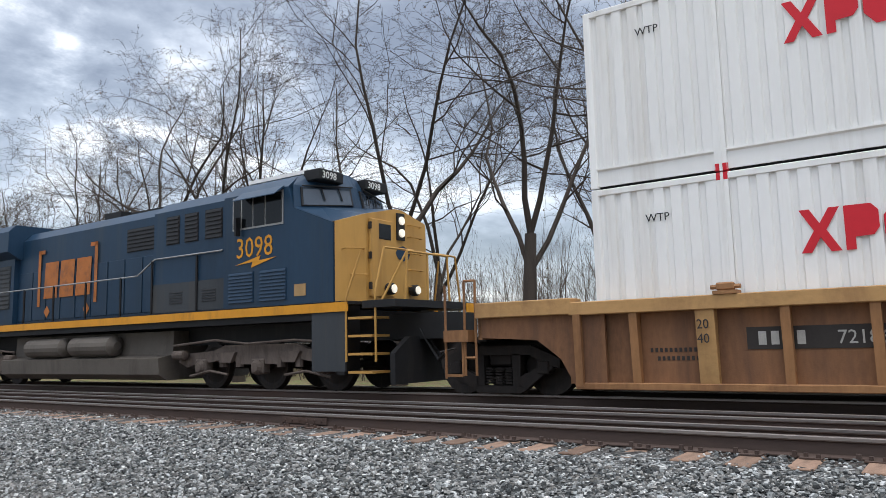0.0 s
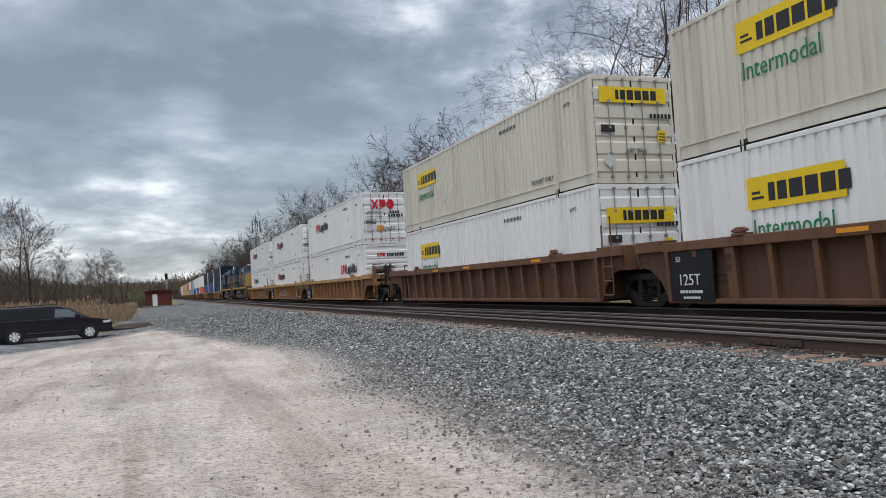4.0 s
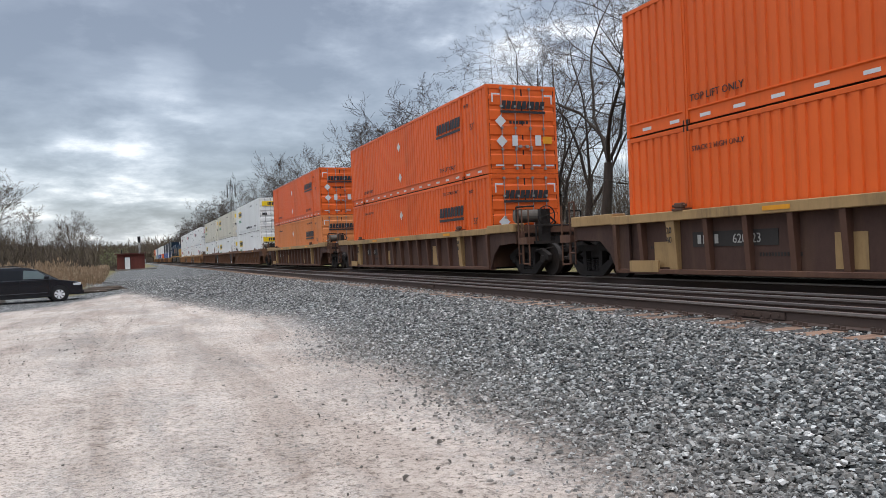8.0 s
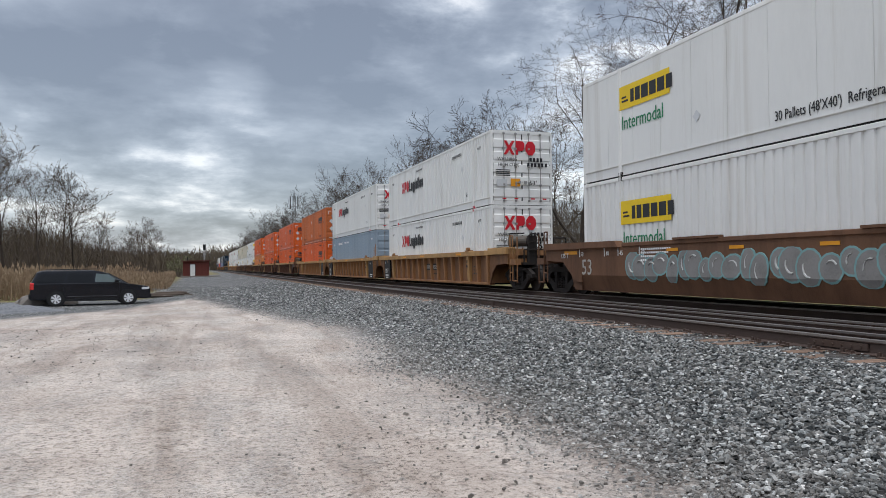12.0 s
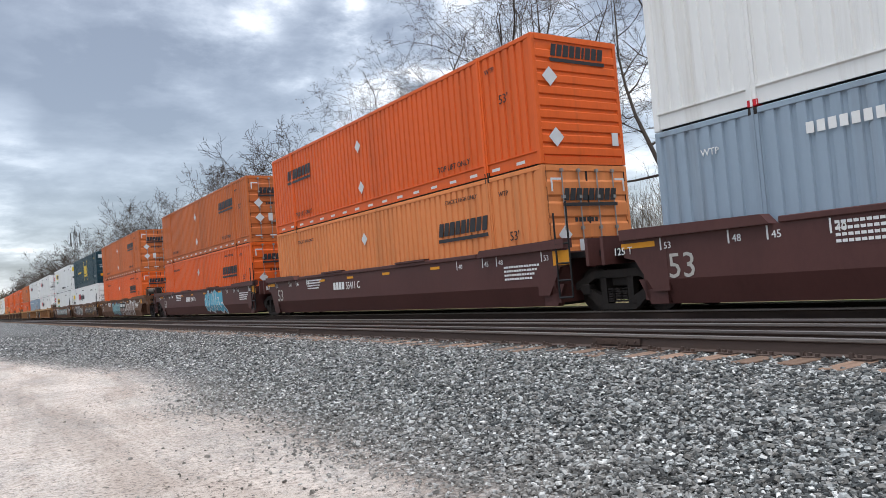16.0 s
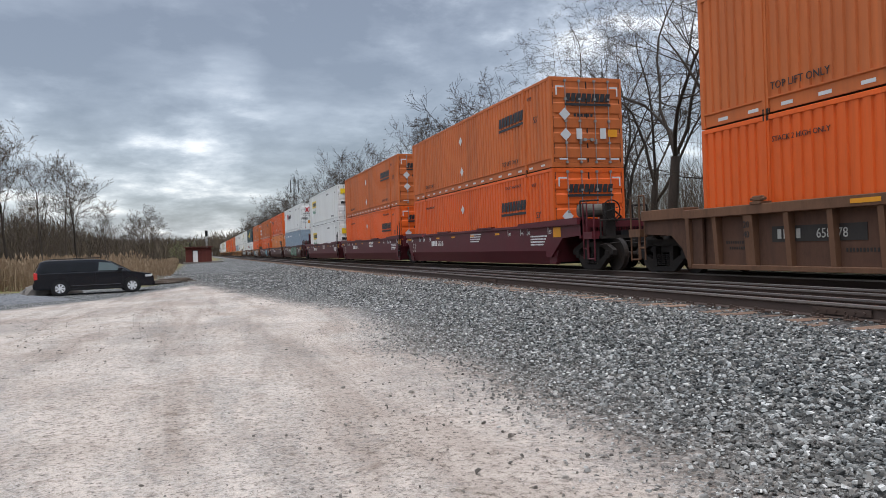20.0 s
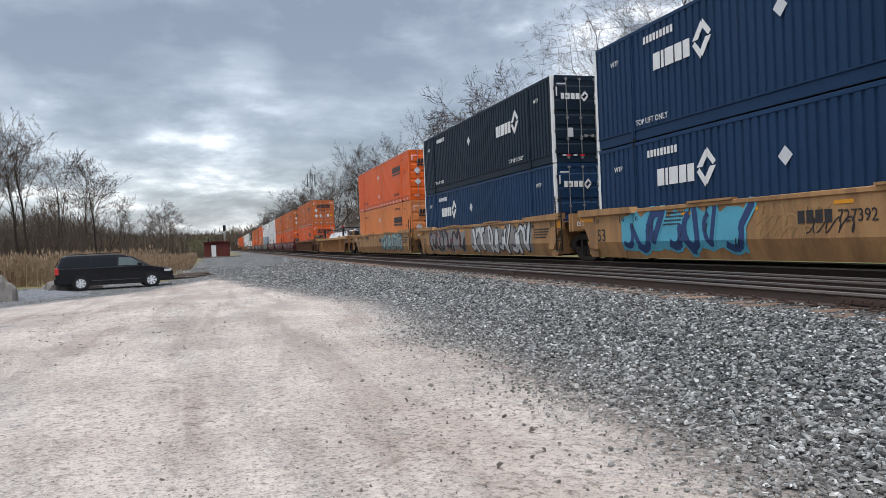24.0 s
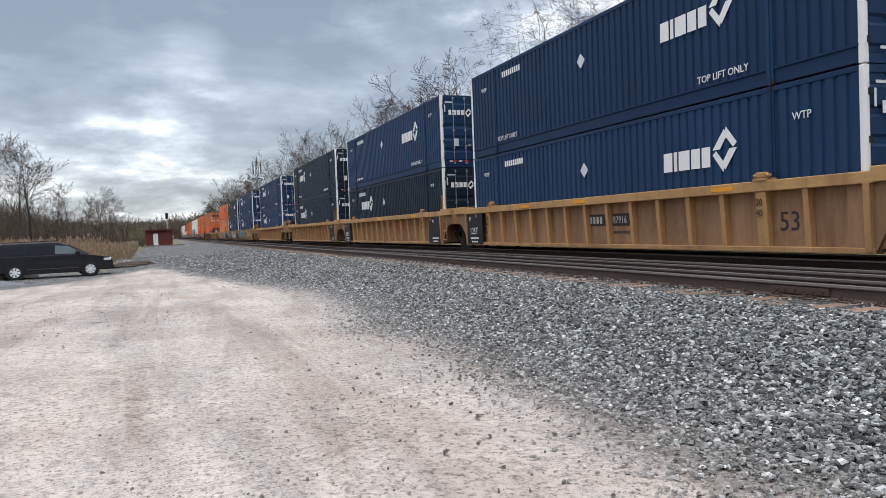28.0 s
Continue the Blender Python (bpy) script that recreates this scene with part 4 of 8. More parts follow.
def side_wall(out):
    def build(bm):
        x = out * (CW / 2 - 0.012)
        for a, b in ((0.12, MID[0] - 0.09), (MID[0] + 0.09, MID[1] - 0.09), (MID[1] + 0.09, CL - 0.12)):
            corrugated(bm, a, b, 0.32, CH - 0.1, x, out)
    return build


def reefer_wall(out):
    def build(bm):
        # flat panels 1.22 m wide with narrow joints between them
        x, lo = out * (CW / 2 - 0.01), out * (CW / 2 - 0.022)
        front, y = [(x, 0.12)], 0.12
        while y < CL - 1.4:
            y += 1.22
            front += [(x, y - 0.008), (lo, y - 0.006), (lo, y + 0.006), (x, y + 0.008)]
        front += [(x, CL - 0.12), (out * (CW / 2 - 0.06), CL - 0.12), (out * (CW / 2 - 0.06), 0.12)]
        prism(bm, front, "z", 0.32, CH - 0.1)
        bmesh.ops.recalc_face_normals(bm, faces=bm.faces[:])
    return build


def ribbed_end(bm):
    front = [(0.0, 0.14)]
    for i in range(9):
        z = 0.22 + i * 0.27
        front += [(0.0, z - 0.03), (-0.03, z), (-0.03, z + 0.15), (0.0, z + 0.18)]
    prism(bm, front + [(0.0, CH - 0.1), (0.03, CH - 0.1), (0.03, 0.14)], "x", -CW / 2 + 0.1, CW / 2 - 0.1)
    bmesh.ops.recalc_face_normals(bm, faces=bm.faces[:])


def door_leaf(bm):
    # one leaf, hinge at x = 0, pressed horizontal panels
    front = [(-0.02, 0.17)]
    for i in range(5):
        z = 0.27 + i * 0.48
        front += [(-0.02, z), (-0.045, z + 0.05), (-0.045, z + 0.33), (-0.02, z + 0.38)]
    prism(bm, front + [(-0.02, CH - 0.13), (0.03, CH - 0.13), (0.03, 0.17)], "x", 0.0, CW / 2 - 0.08)
    bmesh.ops.recalc_face_normals(bm, faces=bm.faces[:])


def lock_rod(bm):
    tube(bm, (0, -0.075, 0.12), (0, -0.075, CH - 0.08), 0.016, 6)
    for z in (0.13, 0.75, 1.45, 2.15, CH - 0.16):
        box(bm, -0.04, 0.04, -0.1, -0.045, z, z + 0.07)


def lock_handle(bm):
    tube(bm, (0, -0.1, 0.86), (0.3, -0.1, 0.9), 0.014, 5)
    box(bm, 0.1, 0.2, -0.115, -0.05, 0.84, 0.93)
    box(bm, -0.03, 0.03, -0.12, -0.06, 0.82, 0.9)


def hinge(bm):
    for z in (0.32, 0.98, 1.62, 2.4):
        box(bm, -0.035, 0.035, -0.05, 0.02, z, z + 0.11)


def casting(bm):
    box(bm, -0.09, 0.09, -0.09, 0.09, -0.06, 0.06, bevel=0.012)




def emblem(h, x=0.0):
    """Three plain red figures: a pinched block, a notched block and an eight-sided disc."""
    a = [(x, 0), (x + h * 0.22, 0), (x + h * 0.42, h * 0.34), (x + h * 0.62, 0), (x + h * 0.84, 0), (x + h * 0.55, h * 0.5), (x + h * 0.84, h), (x + h * 0.62, h), (x + h * 0.42, h * 0.66), (x + h * 0.22, h), (x, h), (x + h * 0.29, h * 0.5)]
    p = x + h * 0.92
    b = [(p, 0), (p + h * 0.2, 0), (p + h * 0.2, h * 0.28), (p + h * 0.56, h * 0.3), (p + h * 0.68, h * 0.46), (p + h * 0.68, h * 0.84), (p + h * 0.54, h), (p, h)]
    q = p + h * 0.76
    ring = []
    for k in range(8):
        t = 2 * math.pi * (k + 0.5) / 8
        ring.append((q + h * 0.4 + h * 0.42 * math.cos(t), h * 0.5 + h * 0.54 * math.sin(t)))
    out = [ring]
    return [a, b] + out


def word_blocks(h):
    """A dark word as plain blocks: a tall stem with a foot, then eight chamfered blocks."""
    out, x = [rect(0, 0, h * 0.22, h), rect(h * 0.22 + 0.004, 0, h * 0.28, h * 0.18)], h * 0.56
    for wide, low, top in ((0.60, 0, 0.74), (0.60, -0.26, 0.74), (0.20, 0, 1.0), (0.48, 0, 0.74), (0.34, 0, 0.95), (0.20, 0, 1.0), (0.52, 0, 0.74), (0.48, 0, 0.74)):
        w, a, b, k = wide * h, low * h, top * h, min(0.14, wide * 0.3) * h
        out.append(((x + k, a), (x + w - k, a), (x + w, a + k), (x + w, b - k), (x + w - k, b), (x + k, b), (x, b - k), (x, a + k)))
        x += w + 0.065 * h
    return out


UMAX_MARK = [((-0.34, 0), (0, 0.40), (0.1, 0.28), (-0.13, 0)), ((0.06, 0.44), (0.36, 0.1), (0.25, 0.02), (0.02, 0.27)), ((0.36, 0), (0.02, -0.42), (-0.08, -0.3), (0.15, 0)), ((-0.04, -0.46), (-0.34, -0.1), (-0.24, -0.02), (0.0, -0.29))]


def side_marks(c, kind, upper, rear_ref, flip=False):
    """Signs on the wall that faces the lot. rear_ref: the post nearer the doors."""
    x = -CW / 2 - 0.004
    if kind == "w":      # white box with a red and charcoal sign
        if rear_ref:
            marks("sign_red", emblem(0.58), RED, c, SIDE, (x, 5.9 if flip else 13.2, 1.4 if flip else 1.64))
            marks("sign_dark", word_blocks(0.58), CHAR, c, SIDE, (x, 4.42 if flip else 11.72, 1.4 if flip else 1.64))
            lettering("WTP", 0.17, CHAR, c, SIDE, (x, 1.45, 2.3))
            lettering("IA", 0.24, CHAR, c, SIDE, (x, 2.85, 0.55), squeeze=0.9)
            marks("number_plain", bars((0.045,) * 12, 0.13, 0.06), CHAR, c, SIDE, (x, 4.6, 2.35))
            marks("small_sign", bars((0.04,) * 14, 0.09, 0.045), CHAR, c, SIDE, (x, 10.4, 2.5))
            marks("badge", [diamond(0, 0, 0.16)], SILVER, c, SIDE, (x, 3.3, 1.75))
            lettering("WTP", 0.17, CHAR, c, SIDE, (x, 15.3, 2.3))
    elif kind == "j":    # white box with a yellow sign panel and green word
        marks("yellow_panel", [rect(0, 0, 2.3, 0.62)], SIGN_Y, c, SIDE, (x, 14.2, 1.75 if upper else 1.62))
        marks("panel_bars", bars((0.16, 0.22, 0.3, 0.28, 0.3, 0.24), 0.34, 0.06) + [rect(-0.42, 0.06, 0.3, 0.05), rect(-0.42, 0.16, 0.22, 0.05)], CHAR, c, SIDE, (x - 0.004, 13.6, 1.88 if upper else 1.75))
        lettering("Intermodal", 0.52, GREEN, c, SIDE, (x, 14.05, 1.22 if upper else 1.08), squeeze=0.82)
        lettering("TOP LIFT ONLY", 0.2, CHAR, c, SIDE, (x, 3.55, 0.42))
        lettering("WTP", 0.17, CHAR, c, SIDE, (x, 1.4, 2.3))
        marks("number_plain", bars((0.045,) * 12, 0.12, 0.06), CHAR, c, SIDE, (x, 5.6, 2.4))
        if upper:
            marks("badge", [diamond(0, 0, 0.14)], SILVER, c, SIDE, (x, 10.9, 1.0))
    elif kind == "s":    # orange box with a slanted black sign and underline
        marks("slanted_sign", bars((0.2, 0.2, 0.22, 0.2, 0.2, 0.1, 0.22, 0.2, 0.2), 0.34, 0.05, 0.22) + [rect(-0.02, -0.16, 2.2, 0.09)], CHAR, c, SIDE, (x, 14.6 if flip else 4.3, 1.88 if upper else 1.7))
        lettering("TOP LIFT ONLY" if upper else "STACK 2 HIGH ONLY", 0.21 if upper else 0.15, CHAR, c, SIDE, (x, 4.1 if upper else 3.9, 0.45 if upper else 2.5))
        lettering("TOP LIFT ONLY" if upper else "STACK 2 HIGH ONLY", 0.21 if upper else 0.15, CHAR, c, SIDE, (x, 14.0, 0.45 if upper else 2.35))
        lettering("53'", 0.3, CHAR, c, SIDE, (x, 1.3, 1.6 if upper else 1.35))
        marks("badge", [diamond(0, 0, 0.2)], SILVER, c, SIDE, (x, 8.6, 2.05))
        marks("badge", [diamond(0, 0, 0.2)], SILVER, c, SIDE, (x, 8.55, 0.75))
        if upper:
            marks("reflectors", [rect(i * 0.92, 0, 0.3, 0.07) for i in range(17)], SILVER, c, SIDE, (x + 0.036, 15.6, 0.1))
        lettering("WTP", 0.17, CHAR, c, SIDE, (x, 1.75 if upper else 1.6, 2.4))
    elif kind == "u":    # navy box with a white ring of four slanted bars
        marks("ring", UMAX_MARK, PLAIN_W, c, SIDE, (x, 3.25 if rear_ref == 2 else 11.1, 1.88 if rear_ref == 2 else 1.95))
        marks("white_sign", bars((0.30, 0.11, 0.36, 0.28, 0.26), 0.42, 0.055, 0.02), PLAIN_W, c, SIDE, (x, 5.2 if rear_ref == 2 else 13.08, 1.55 if rear_ref == 2 else 1.66))
        lettering("TOP LIFT ONLY", 0.21, PLAIN_W, c, SIDE, (x, 4.0, 0.4))
        lettering("TOP LIFT ONLY", 0.21, PLAIN_W, c, SIDE, (x, 14.0, 0.4))
        lettering("WTP", 0.2, PLAIN_W, c, SIDE, (x, 1.5, 2.2))
        lettering("WTP", 0.2, PLAIN_W, c, SIDE, (x, 15.2, 2.2))
        marks("number_plain", bars((0.1,) * 9, 0.18, 0.05), PLAIN_W, c, SIDE, (x, 13.5, 2.42))
        marks("badge", [diamond(0, 0, 0.2)], SILVER, c, SIDE, (x, 8.6, 1.9))
    elif kind == "g":
        lettering("WTP", 0.17, PLAIN_W, c, SIDE, (x, 15.2, 2.3))
        lettering("WARNING HIGH CUBE", 0.17, PLAIN_W, c, SIDE, (x, 10.8, 2.35))
        marks("number_plain", bars((0.12,) * 10, 0.17, 0.05), PLAIN_W, c, SIDE, (x, 13.3, 2.3))
        lettering("WTP", 0.17, PLAIN_W, c, SIDE, (x, 1.45, 2.3))
    elif kind == "c":    # dark teal box with yellow brackets round three blocks
        marks("yellow_sign", bars((0.5, 0.5, 0.5), 0.8, 0.1, 0.05, 0.3, 0.35) + [rect(0, 0, 0.1, 1.6), rect(0, 1.5, 0.3, 0.1), rect(2.35, 0, 0.1, 1.6), rect(2.15, 1.5, 0.3, 0.1)] + bars((0.14,) * 9, 0.2, 0.05, 0, 0.35, 0.08) + [diamond(0.3, -0.2, 0.13), diamond(2.15, -0.2, 0.13)], SIGN_Y, c, SIDE, (x, 8.4, 0.85))
        marks("yellow_words", bars((0.1,) * 16, 0.16, 0.05), SIGN_Y, c, SIDE, (x, 12.6, 1.4))
        lettering("51'", 0.3, PLAIN_W, c, SIDE, (x, 1.4, 0.55))
        lettering("WTP", 0.17, SIGN_Y, c, SIDE, (x, 1.45, 2.3))


def end_marks(c, kind, upper):
    """Signs on the doors."""
    y = -0.05
    dark = CHAR
    if kind == "w":
        marks("end_red", emblem(0.54), RED, c, REAR, (-0.78, y, 1.95))
        lettering("WARNING", 0.17, dark, c, REAR, (-1.05, y, 1.72))
        lettering("HIGH CUBE", 0.17, dark, c, REAR, (-1.02, y, 1.5))
        lettering("53'", 0.26, dark, c, REAR, (0.3, y, 0.78))
        marks("number_plain", bars((0.1, 0.1, 0.1, 0.1), 0.15, 0.05, 0, 0.1, 0.2) + bars((0.1,) * 6, 0.15, 0.05), dark, c, REAR, (0.2, y, 1.5))
        marks("plate_bars", [rect(0, i * 0.07, 0.6, 0.035) for i in range(4)], dark, c, REAR, (-1.12, y, 1.12))
        marks("plate_grey", [rect(0, 0, 0.42, 0.26)], SILVER, c, REAR, (-1.08, y, 0.72))
        marks("plate_orange", [rect(0, 0, 0.4, 0.3)], LABEL_O, c, REAR, (-0.5, y - 0.002, 0.72))
        marks("red_reflectors", [rect(a, 0, 0.16, 0.05) for a in (-0.85, -0.35, 0.35, 0.85)], RED, c, REAR, (0, y, 0.22))
    elif kind == "j":
        marks("end_panel", [rect(0, 0, 2.1, 0.42)], SIGN_Y, c, REAR, (-1.05, y, 2.15 if upper else 1.85))
        marks("end_panel_bars", bars((0.1, 0.16, 0.2, 0.2, 0.2, 0.18), 0.26, 0.05), dark, c, REAR, (-0.55, y - 0.004, 2.23 if upper else 1.93))
        marks("plate_dark", [rect(0, 0, 0.42, 0.2)], dark, c, REAR, (-1.05, y, 1.35))
        marks("plate_yellow", [rect(0, 0, 0.26, 0.32)], SIGN_Y, c, REAR, (0.72, y, 1.1))
        marks("plate_yellow_bars", [rect(0.03, 0.05 + i * 0.08, 0.2, 0.03) for i in range(3)], dark, c, REAR, (0.72, y - 0.004, 1.1))
        marks("number_plain", bars((0.08,) * 6, 0.12, 0.04), dark, c, REAR, (0.5, y, 1.75))
        marks("badge", [diamond(0, 0, 0.2)], SILVER, c, REAR, (-0.85, y, 0.6))
    elif kind == "s":
        marks("end_sign", bars((0.14, 0.15, 0.16, 0.15, 0.15, 0.07, 0.16, 0.15, 0.16), 0.27, 0.035, 0.2) + [rect(-0.03, -0.13, 1.66, 0.08)], dark, c, REAR, (-0.78, y, 2.1))
        marks("badge", [diamond(0, 0, 0.2)], SILVER, c, REAR, (-0.82, y, 1.7 if upper else 1.35))
        if upper:
            marks("badge", [diamond(0, 0, 0.2)], SILVER, c, REAR, (-0.8, y, 1.05))
        marks("plate_grey", [rect(0, 0, 0.2, 0.34), rect(0.85, 0.02, 0.22, 0.34)], SILVER, c, REAR, (-0.42, y, 0.9))
        marks("plate_orange", [rect(0, 0, 0.34, 0.24)], LABEL_O, c, REAR, (0.72, y, 0.98))
        marks("white_corners", [rect(-1.12, 2.55, 0.3, 0.05), rect(-1.12, 2.3, 0.05, 0.25), rect(0.82, 2.55, 0.3, 0.05), rect(1.07, 2.3, 0.05, 0.25), rect(-1.05, 0.24, 0.3, 0.05), rect(-0.4, 0.24, 0.3, 0.05), rect(0.3, 0.24, 0.3, 0.05), rect(0.8, 0.24, 0.3, 0.05)], SILVER, c, REAR, (0, y, 0))
        marks("number_plain", bars((0.08,) * 6, 0.1, 0.04), dark, c, REAR, (-0.5, y, 1.62))
    elif kind == "u":
        marks("end_white", bars((0.12, 0.16, 0.14, 0.14), 0.2, 0.04), PLAIN_W, c, REAR, (-0.98, y, 2.1))
        part("marking", "end_ring", prisms(*[([(a * 0.4, b * 0.4) for a, b in s], "z", 0, 0.004) for s in UMAX_MARK]), PLAIN_W, c, Matrix.Translation((-0.12, y, 2.2)) @ REAR)
        marks("number_plain", bars((0.1,) * 5, 0.14, 0.05, 0, 0, 0.22) + bars((0.1,) * 6, 0.14, 0.05), PLAIN_W, c, REAR, (0.25, y, 1.95))
        marks("badge", [diamond(0, 0, 0.18)], SILVER, c, REAR, (0.75, y, 1.6 if upper else 1.2))
        marks("plate_grey", [rect(0, 0, 0.2, 0.3), rect(1.15, 0.0, 0.26, 0.2)], SILVER, c, REAR, (-0.78, y, 0.85))
        marks("red_reflectors", [rect(a, 0, 0.16, 0.05) for a in (-0.85, -0.35, 0.35, 0.85)], RED, c, REAR, (0, y, 0.22))
        marks("white_corners", [rect(-1.12, 2.58, 0.32, 0.05), rect(-1.16, 2.2, 0.05, 0.3), rect(0.8, 2.58, 0.32, 0.05), rect(1.11, 2.2, 0.05, 0.3), rect(-1.0, 0.22, 0.14, 0.05), rect(-0.6, 0.22, 0.14, 0.05), rect(0.5, 0.22, 0.14, 0.05)], SILVER, c, REAR, (0, y, 0))
    elif kind == "g":
        marks("number_plain", bars((0.14, 0.1, 0.1, 0.1), 0.2, 0.05) + bars((0.1, 0.1, 0.1, 0.14, 0.14), 0.2, 0.05, 0, 1.05), PLAIN_W, c, REAR, (-0.9, y, 0.6))
    elif kind == "c":
        lettering("WARNING", 0.15, PLAIN_W, c, REAR, (-1.05, y, 1.6))
        lettering("HIGH CUBE", 0.15, PLAIN_W, c, REAR, (-1.05, y, 1.4))
        marks("plate_grey", [rect(0, 0, 0.9, 0.3)], SILVER, c, REAR, (-1.1, y, 2.3))
        marks("plate_orange", [rect(0, 0, 0.4, 0.22)], LABEL_O, c, REAR, (-1.0, y, 0.65))
        marks("number_plain", bars((0.1,) * 6, 0.15, 0.05), SIGN_Y, c, REAR, (0.25, y, 2.1))


LABELS = {
    "white": "white corrugated steel shipping container on a well car", "cream": "dirty cream corrugated shipping container on a well car",
    "orange": "orange corrugated steel shipping container with steel doors", "faded": "faded pale orange corrugated shipping container", "tired": "weathered rusty orange corrugated shipping container",
    "grey": "blue-grey corrugated shipping container in a well car", "navy": "navy blue corrugated shipping container with white posts", "ink": "blue-black corrugated shipping container with white posts",
    "teal": "dark teal container with a yellow sign, on a white one", "blue": "bright blue corrugated shipping container on a well car", "tan": "tan corrugated shipping container far along the train"}
MOVERS = []     # things of the train, with their place along the track at the start


def container(paint, kind, y0, level, flip=False, reefer=False, plain=False):
    upper = level == 1
    sign_at = 2 if kind == "v" else 1
    kind = "u" if kind == "v" else kind
    z = 0.33 + 2.915 * level
    c = thing("shipping_container", LABELS[paint], "container", "containers of the train")
    MOVERS.append((c, y0, z))
    body = PAINT[paint]
    post = PLAIN_W if kind == "u" else body
    wall = reefer_wall if reefer else side_wall
    for out in (-1, 1):
        part("side_wall", ("reefer" if reefer else "side", out), wall(out), body, c, label="smooth panelled wall" if reefer else "")
        part("top_rail", ("toprail", out), boxes((out * (CW / 2) - 0.05 * (out > 0), out * (CW / 2) + 0.05 * (out < 0), 0.1, CL - 0.1, CH - 0.1, CH), bevel=0.01), body, c)
        part("bottom_rail", ("botrail", out), prisms((((out * (CW / 2 - 0.075), 0.03), (out * (CW / 2 - 0.035), 0.03), (out * (CW / 2 - 0.03), 0.27), (out * (CW / 2 + 0.002), 0.295), (out * (CW / 2 + 0.002), 0.325), (out * (CW / 2 - 0.075), 0.325)), "y", 0.1, CL - 0.1)), body, c)
        for y in (0.06, CL - 0.06):
            part("corner_post", ("post", out), boxes((out * (CW / 2) - 0.11 * (out > 0), out * (CW / 2) + 0.11 * (out < 0), -0.06, 0.06, 0.0, CH), bevel=0.012), post if kind == "u" else body, c, (0, y, 0))
        for y in MID:
            part("lifting_post", ("mid", out), boxes((out * (CW / 2 + 0.003) - 0.05 * (out > 0), out * (CW / 2 + 0.003) + 0.05 * (out < 0), -0.085, 0.085, 0.02, CH - 0.02), (out * (CW / 2 - 0.01) - 0.03, out * (CW / 2 - 0.01) + 0.03, -0.02, 0.02, 0.0, CH)), body, c, (0, y, 0))
            if out < 0:
                part("corner_casting", "casting", casting, GREASE if kind in "su" else RED if kind == "w" else GREASE, c, (out * (CW / 2 - 0.085), y, 0.06 if upper else CH - 0.06))
    part("roof", "roof", boxes((-CW / 2 + 0.05, CW / 2 - 0.05, 0.05, CL - 0.05, CH - 0.06, CH - 0.02)), body, c)
    part("underframe", "underframe", boxes((-CW / 2 + 0.07, CW / 2 - 0.07, 0.05, CL - 0.05, 0.02, 0.14)), BLACK, c)
    for y in (0.0, CL):
        a, b = (0.0, 0.1) if y == 0 else (CL - 0.1, CL)
        part("end_sill", ("sill", y), boxes((-CW / 2 + 0.11, CW / 2 - 0.11, a, b, 0.0, 0.16)), body, c)
        part("end_header", ("header", y), boxes((-CW / 2 + 0.11, CW / 2 - 0.11, a, b, CH - 0.13, CH)), body, c)
    front = Matrix.Translation((0, CL - 0.03, 0)) @ Matrix.Rotation(math.pi, 4, "Z")
    part("end_wall", "ribbed_end", ribbed_end, body, c, Matrix.Translation((0, 0.03, 0)) if flip else front)
    if flip:
        if kind == "s":
            marks("end_sign", bars((0.14, 0.15, 0.16, 0.15, 0.15, 0.07, 0.16, 0.15, 0.16), 0.27, 0.035, 0.2) + [rect(-0.03, -0.13, 1.66, 0.08)], CHAR, c, REAR, (-0.78, -0.012, 2.42))
            for px, pz in ((-0.85, 1.95), (-0.8, 0.6)):
                marks("badge", [diamond(0, 0, 0.22)], SILVER, c, REAR, (px, -0.012, pz))
            marks("plate_grey", [rect(0, 0, 0.2, 0.3)], SILVER, c, REAR, (0.9, -0.012, 0.45))
        else:
            marks("end_pair", emblem(0.2), RED, c, REAR, (-0.6, -0.012, 2.2))
            marks("end_dark", bars((0.08, 0.12, 0.12, 0.05, 0.1, 0.08, 0.05, 0.1, 0.1), 0.18, 0.025), CHAR, c, REAR, (0.0, -0.012, 2.2))
            lettering("53'", 0.3, CHAR, c, REAR, (-0.1, -0.012, 0.65))
            marks("badge", [diamond(0, 0, 0.2)], SILVER, c, REAR, (-0.85, -0.012, 1.5))
            marks("plate_bars", [rect(0, i * 0.07, 0.9, 0.035) for i in range(2)], CHAR, c, REAR, (-0.4, -0.012, 1.55))
    elif not plain:
        for s in (-1, 1):
            d = part("door", ("door", s), door_leaf, body, c, Matrix.Translation((s * (CW / 2 - 0.1), 0.035, 0)) @ Matrix.Diagonal((-s, 1, 1, 1)))
            part("hinges", "hinge", hinge, GREASE if kind == "u" else body, d)
            for x in (0.42, 0.92):
                part("lock_rod", "rod", lock_rod, ZINC, d, (x, 0, 0))
                if x > 0.5:
                    part("lock_handle", "handle", lock_handle, ZINC, d, (x, 0, 0))
        part("door_gasket", "gasket", boxes((-0.022, 0.022, 0.0, 0.035, 0.16, CH - 0.13), (-1.21, -1.185, 0.0, 0.05, 0.16, CH - 0.13), (1.185, 1.21, 0.0, 0.05, 0.16, CH - 0.13)), RUBBER, c, label="black rubber door seal")
        end_marks(c, kind, upper)
    else:
        part("door", "plain_door", boxes((-CW / 2 + 0.11, CW / 2 - 0.11, 0.02, 0.06, 0.16, CH - 0.13)), body, c)
    if not plain:
        if reefer:
            lettering("30 Pallets (48'X40')  Refrigerated Container", 0.28, CHAR, c, SIDE, (-CW / 2 - 0.004, 8.5, 0.42), squeeze=0.74)
        side_marks(c, kind, upper, sign_at, flip)
    return c


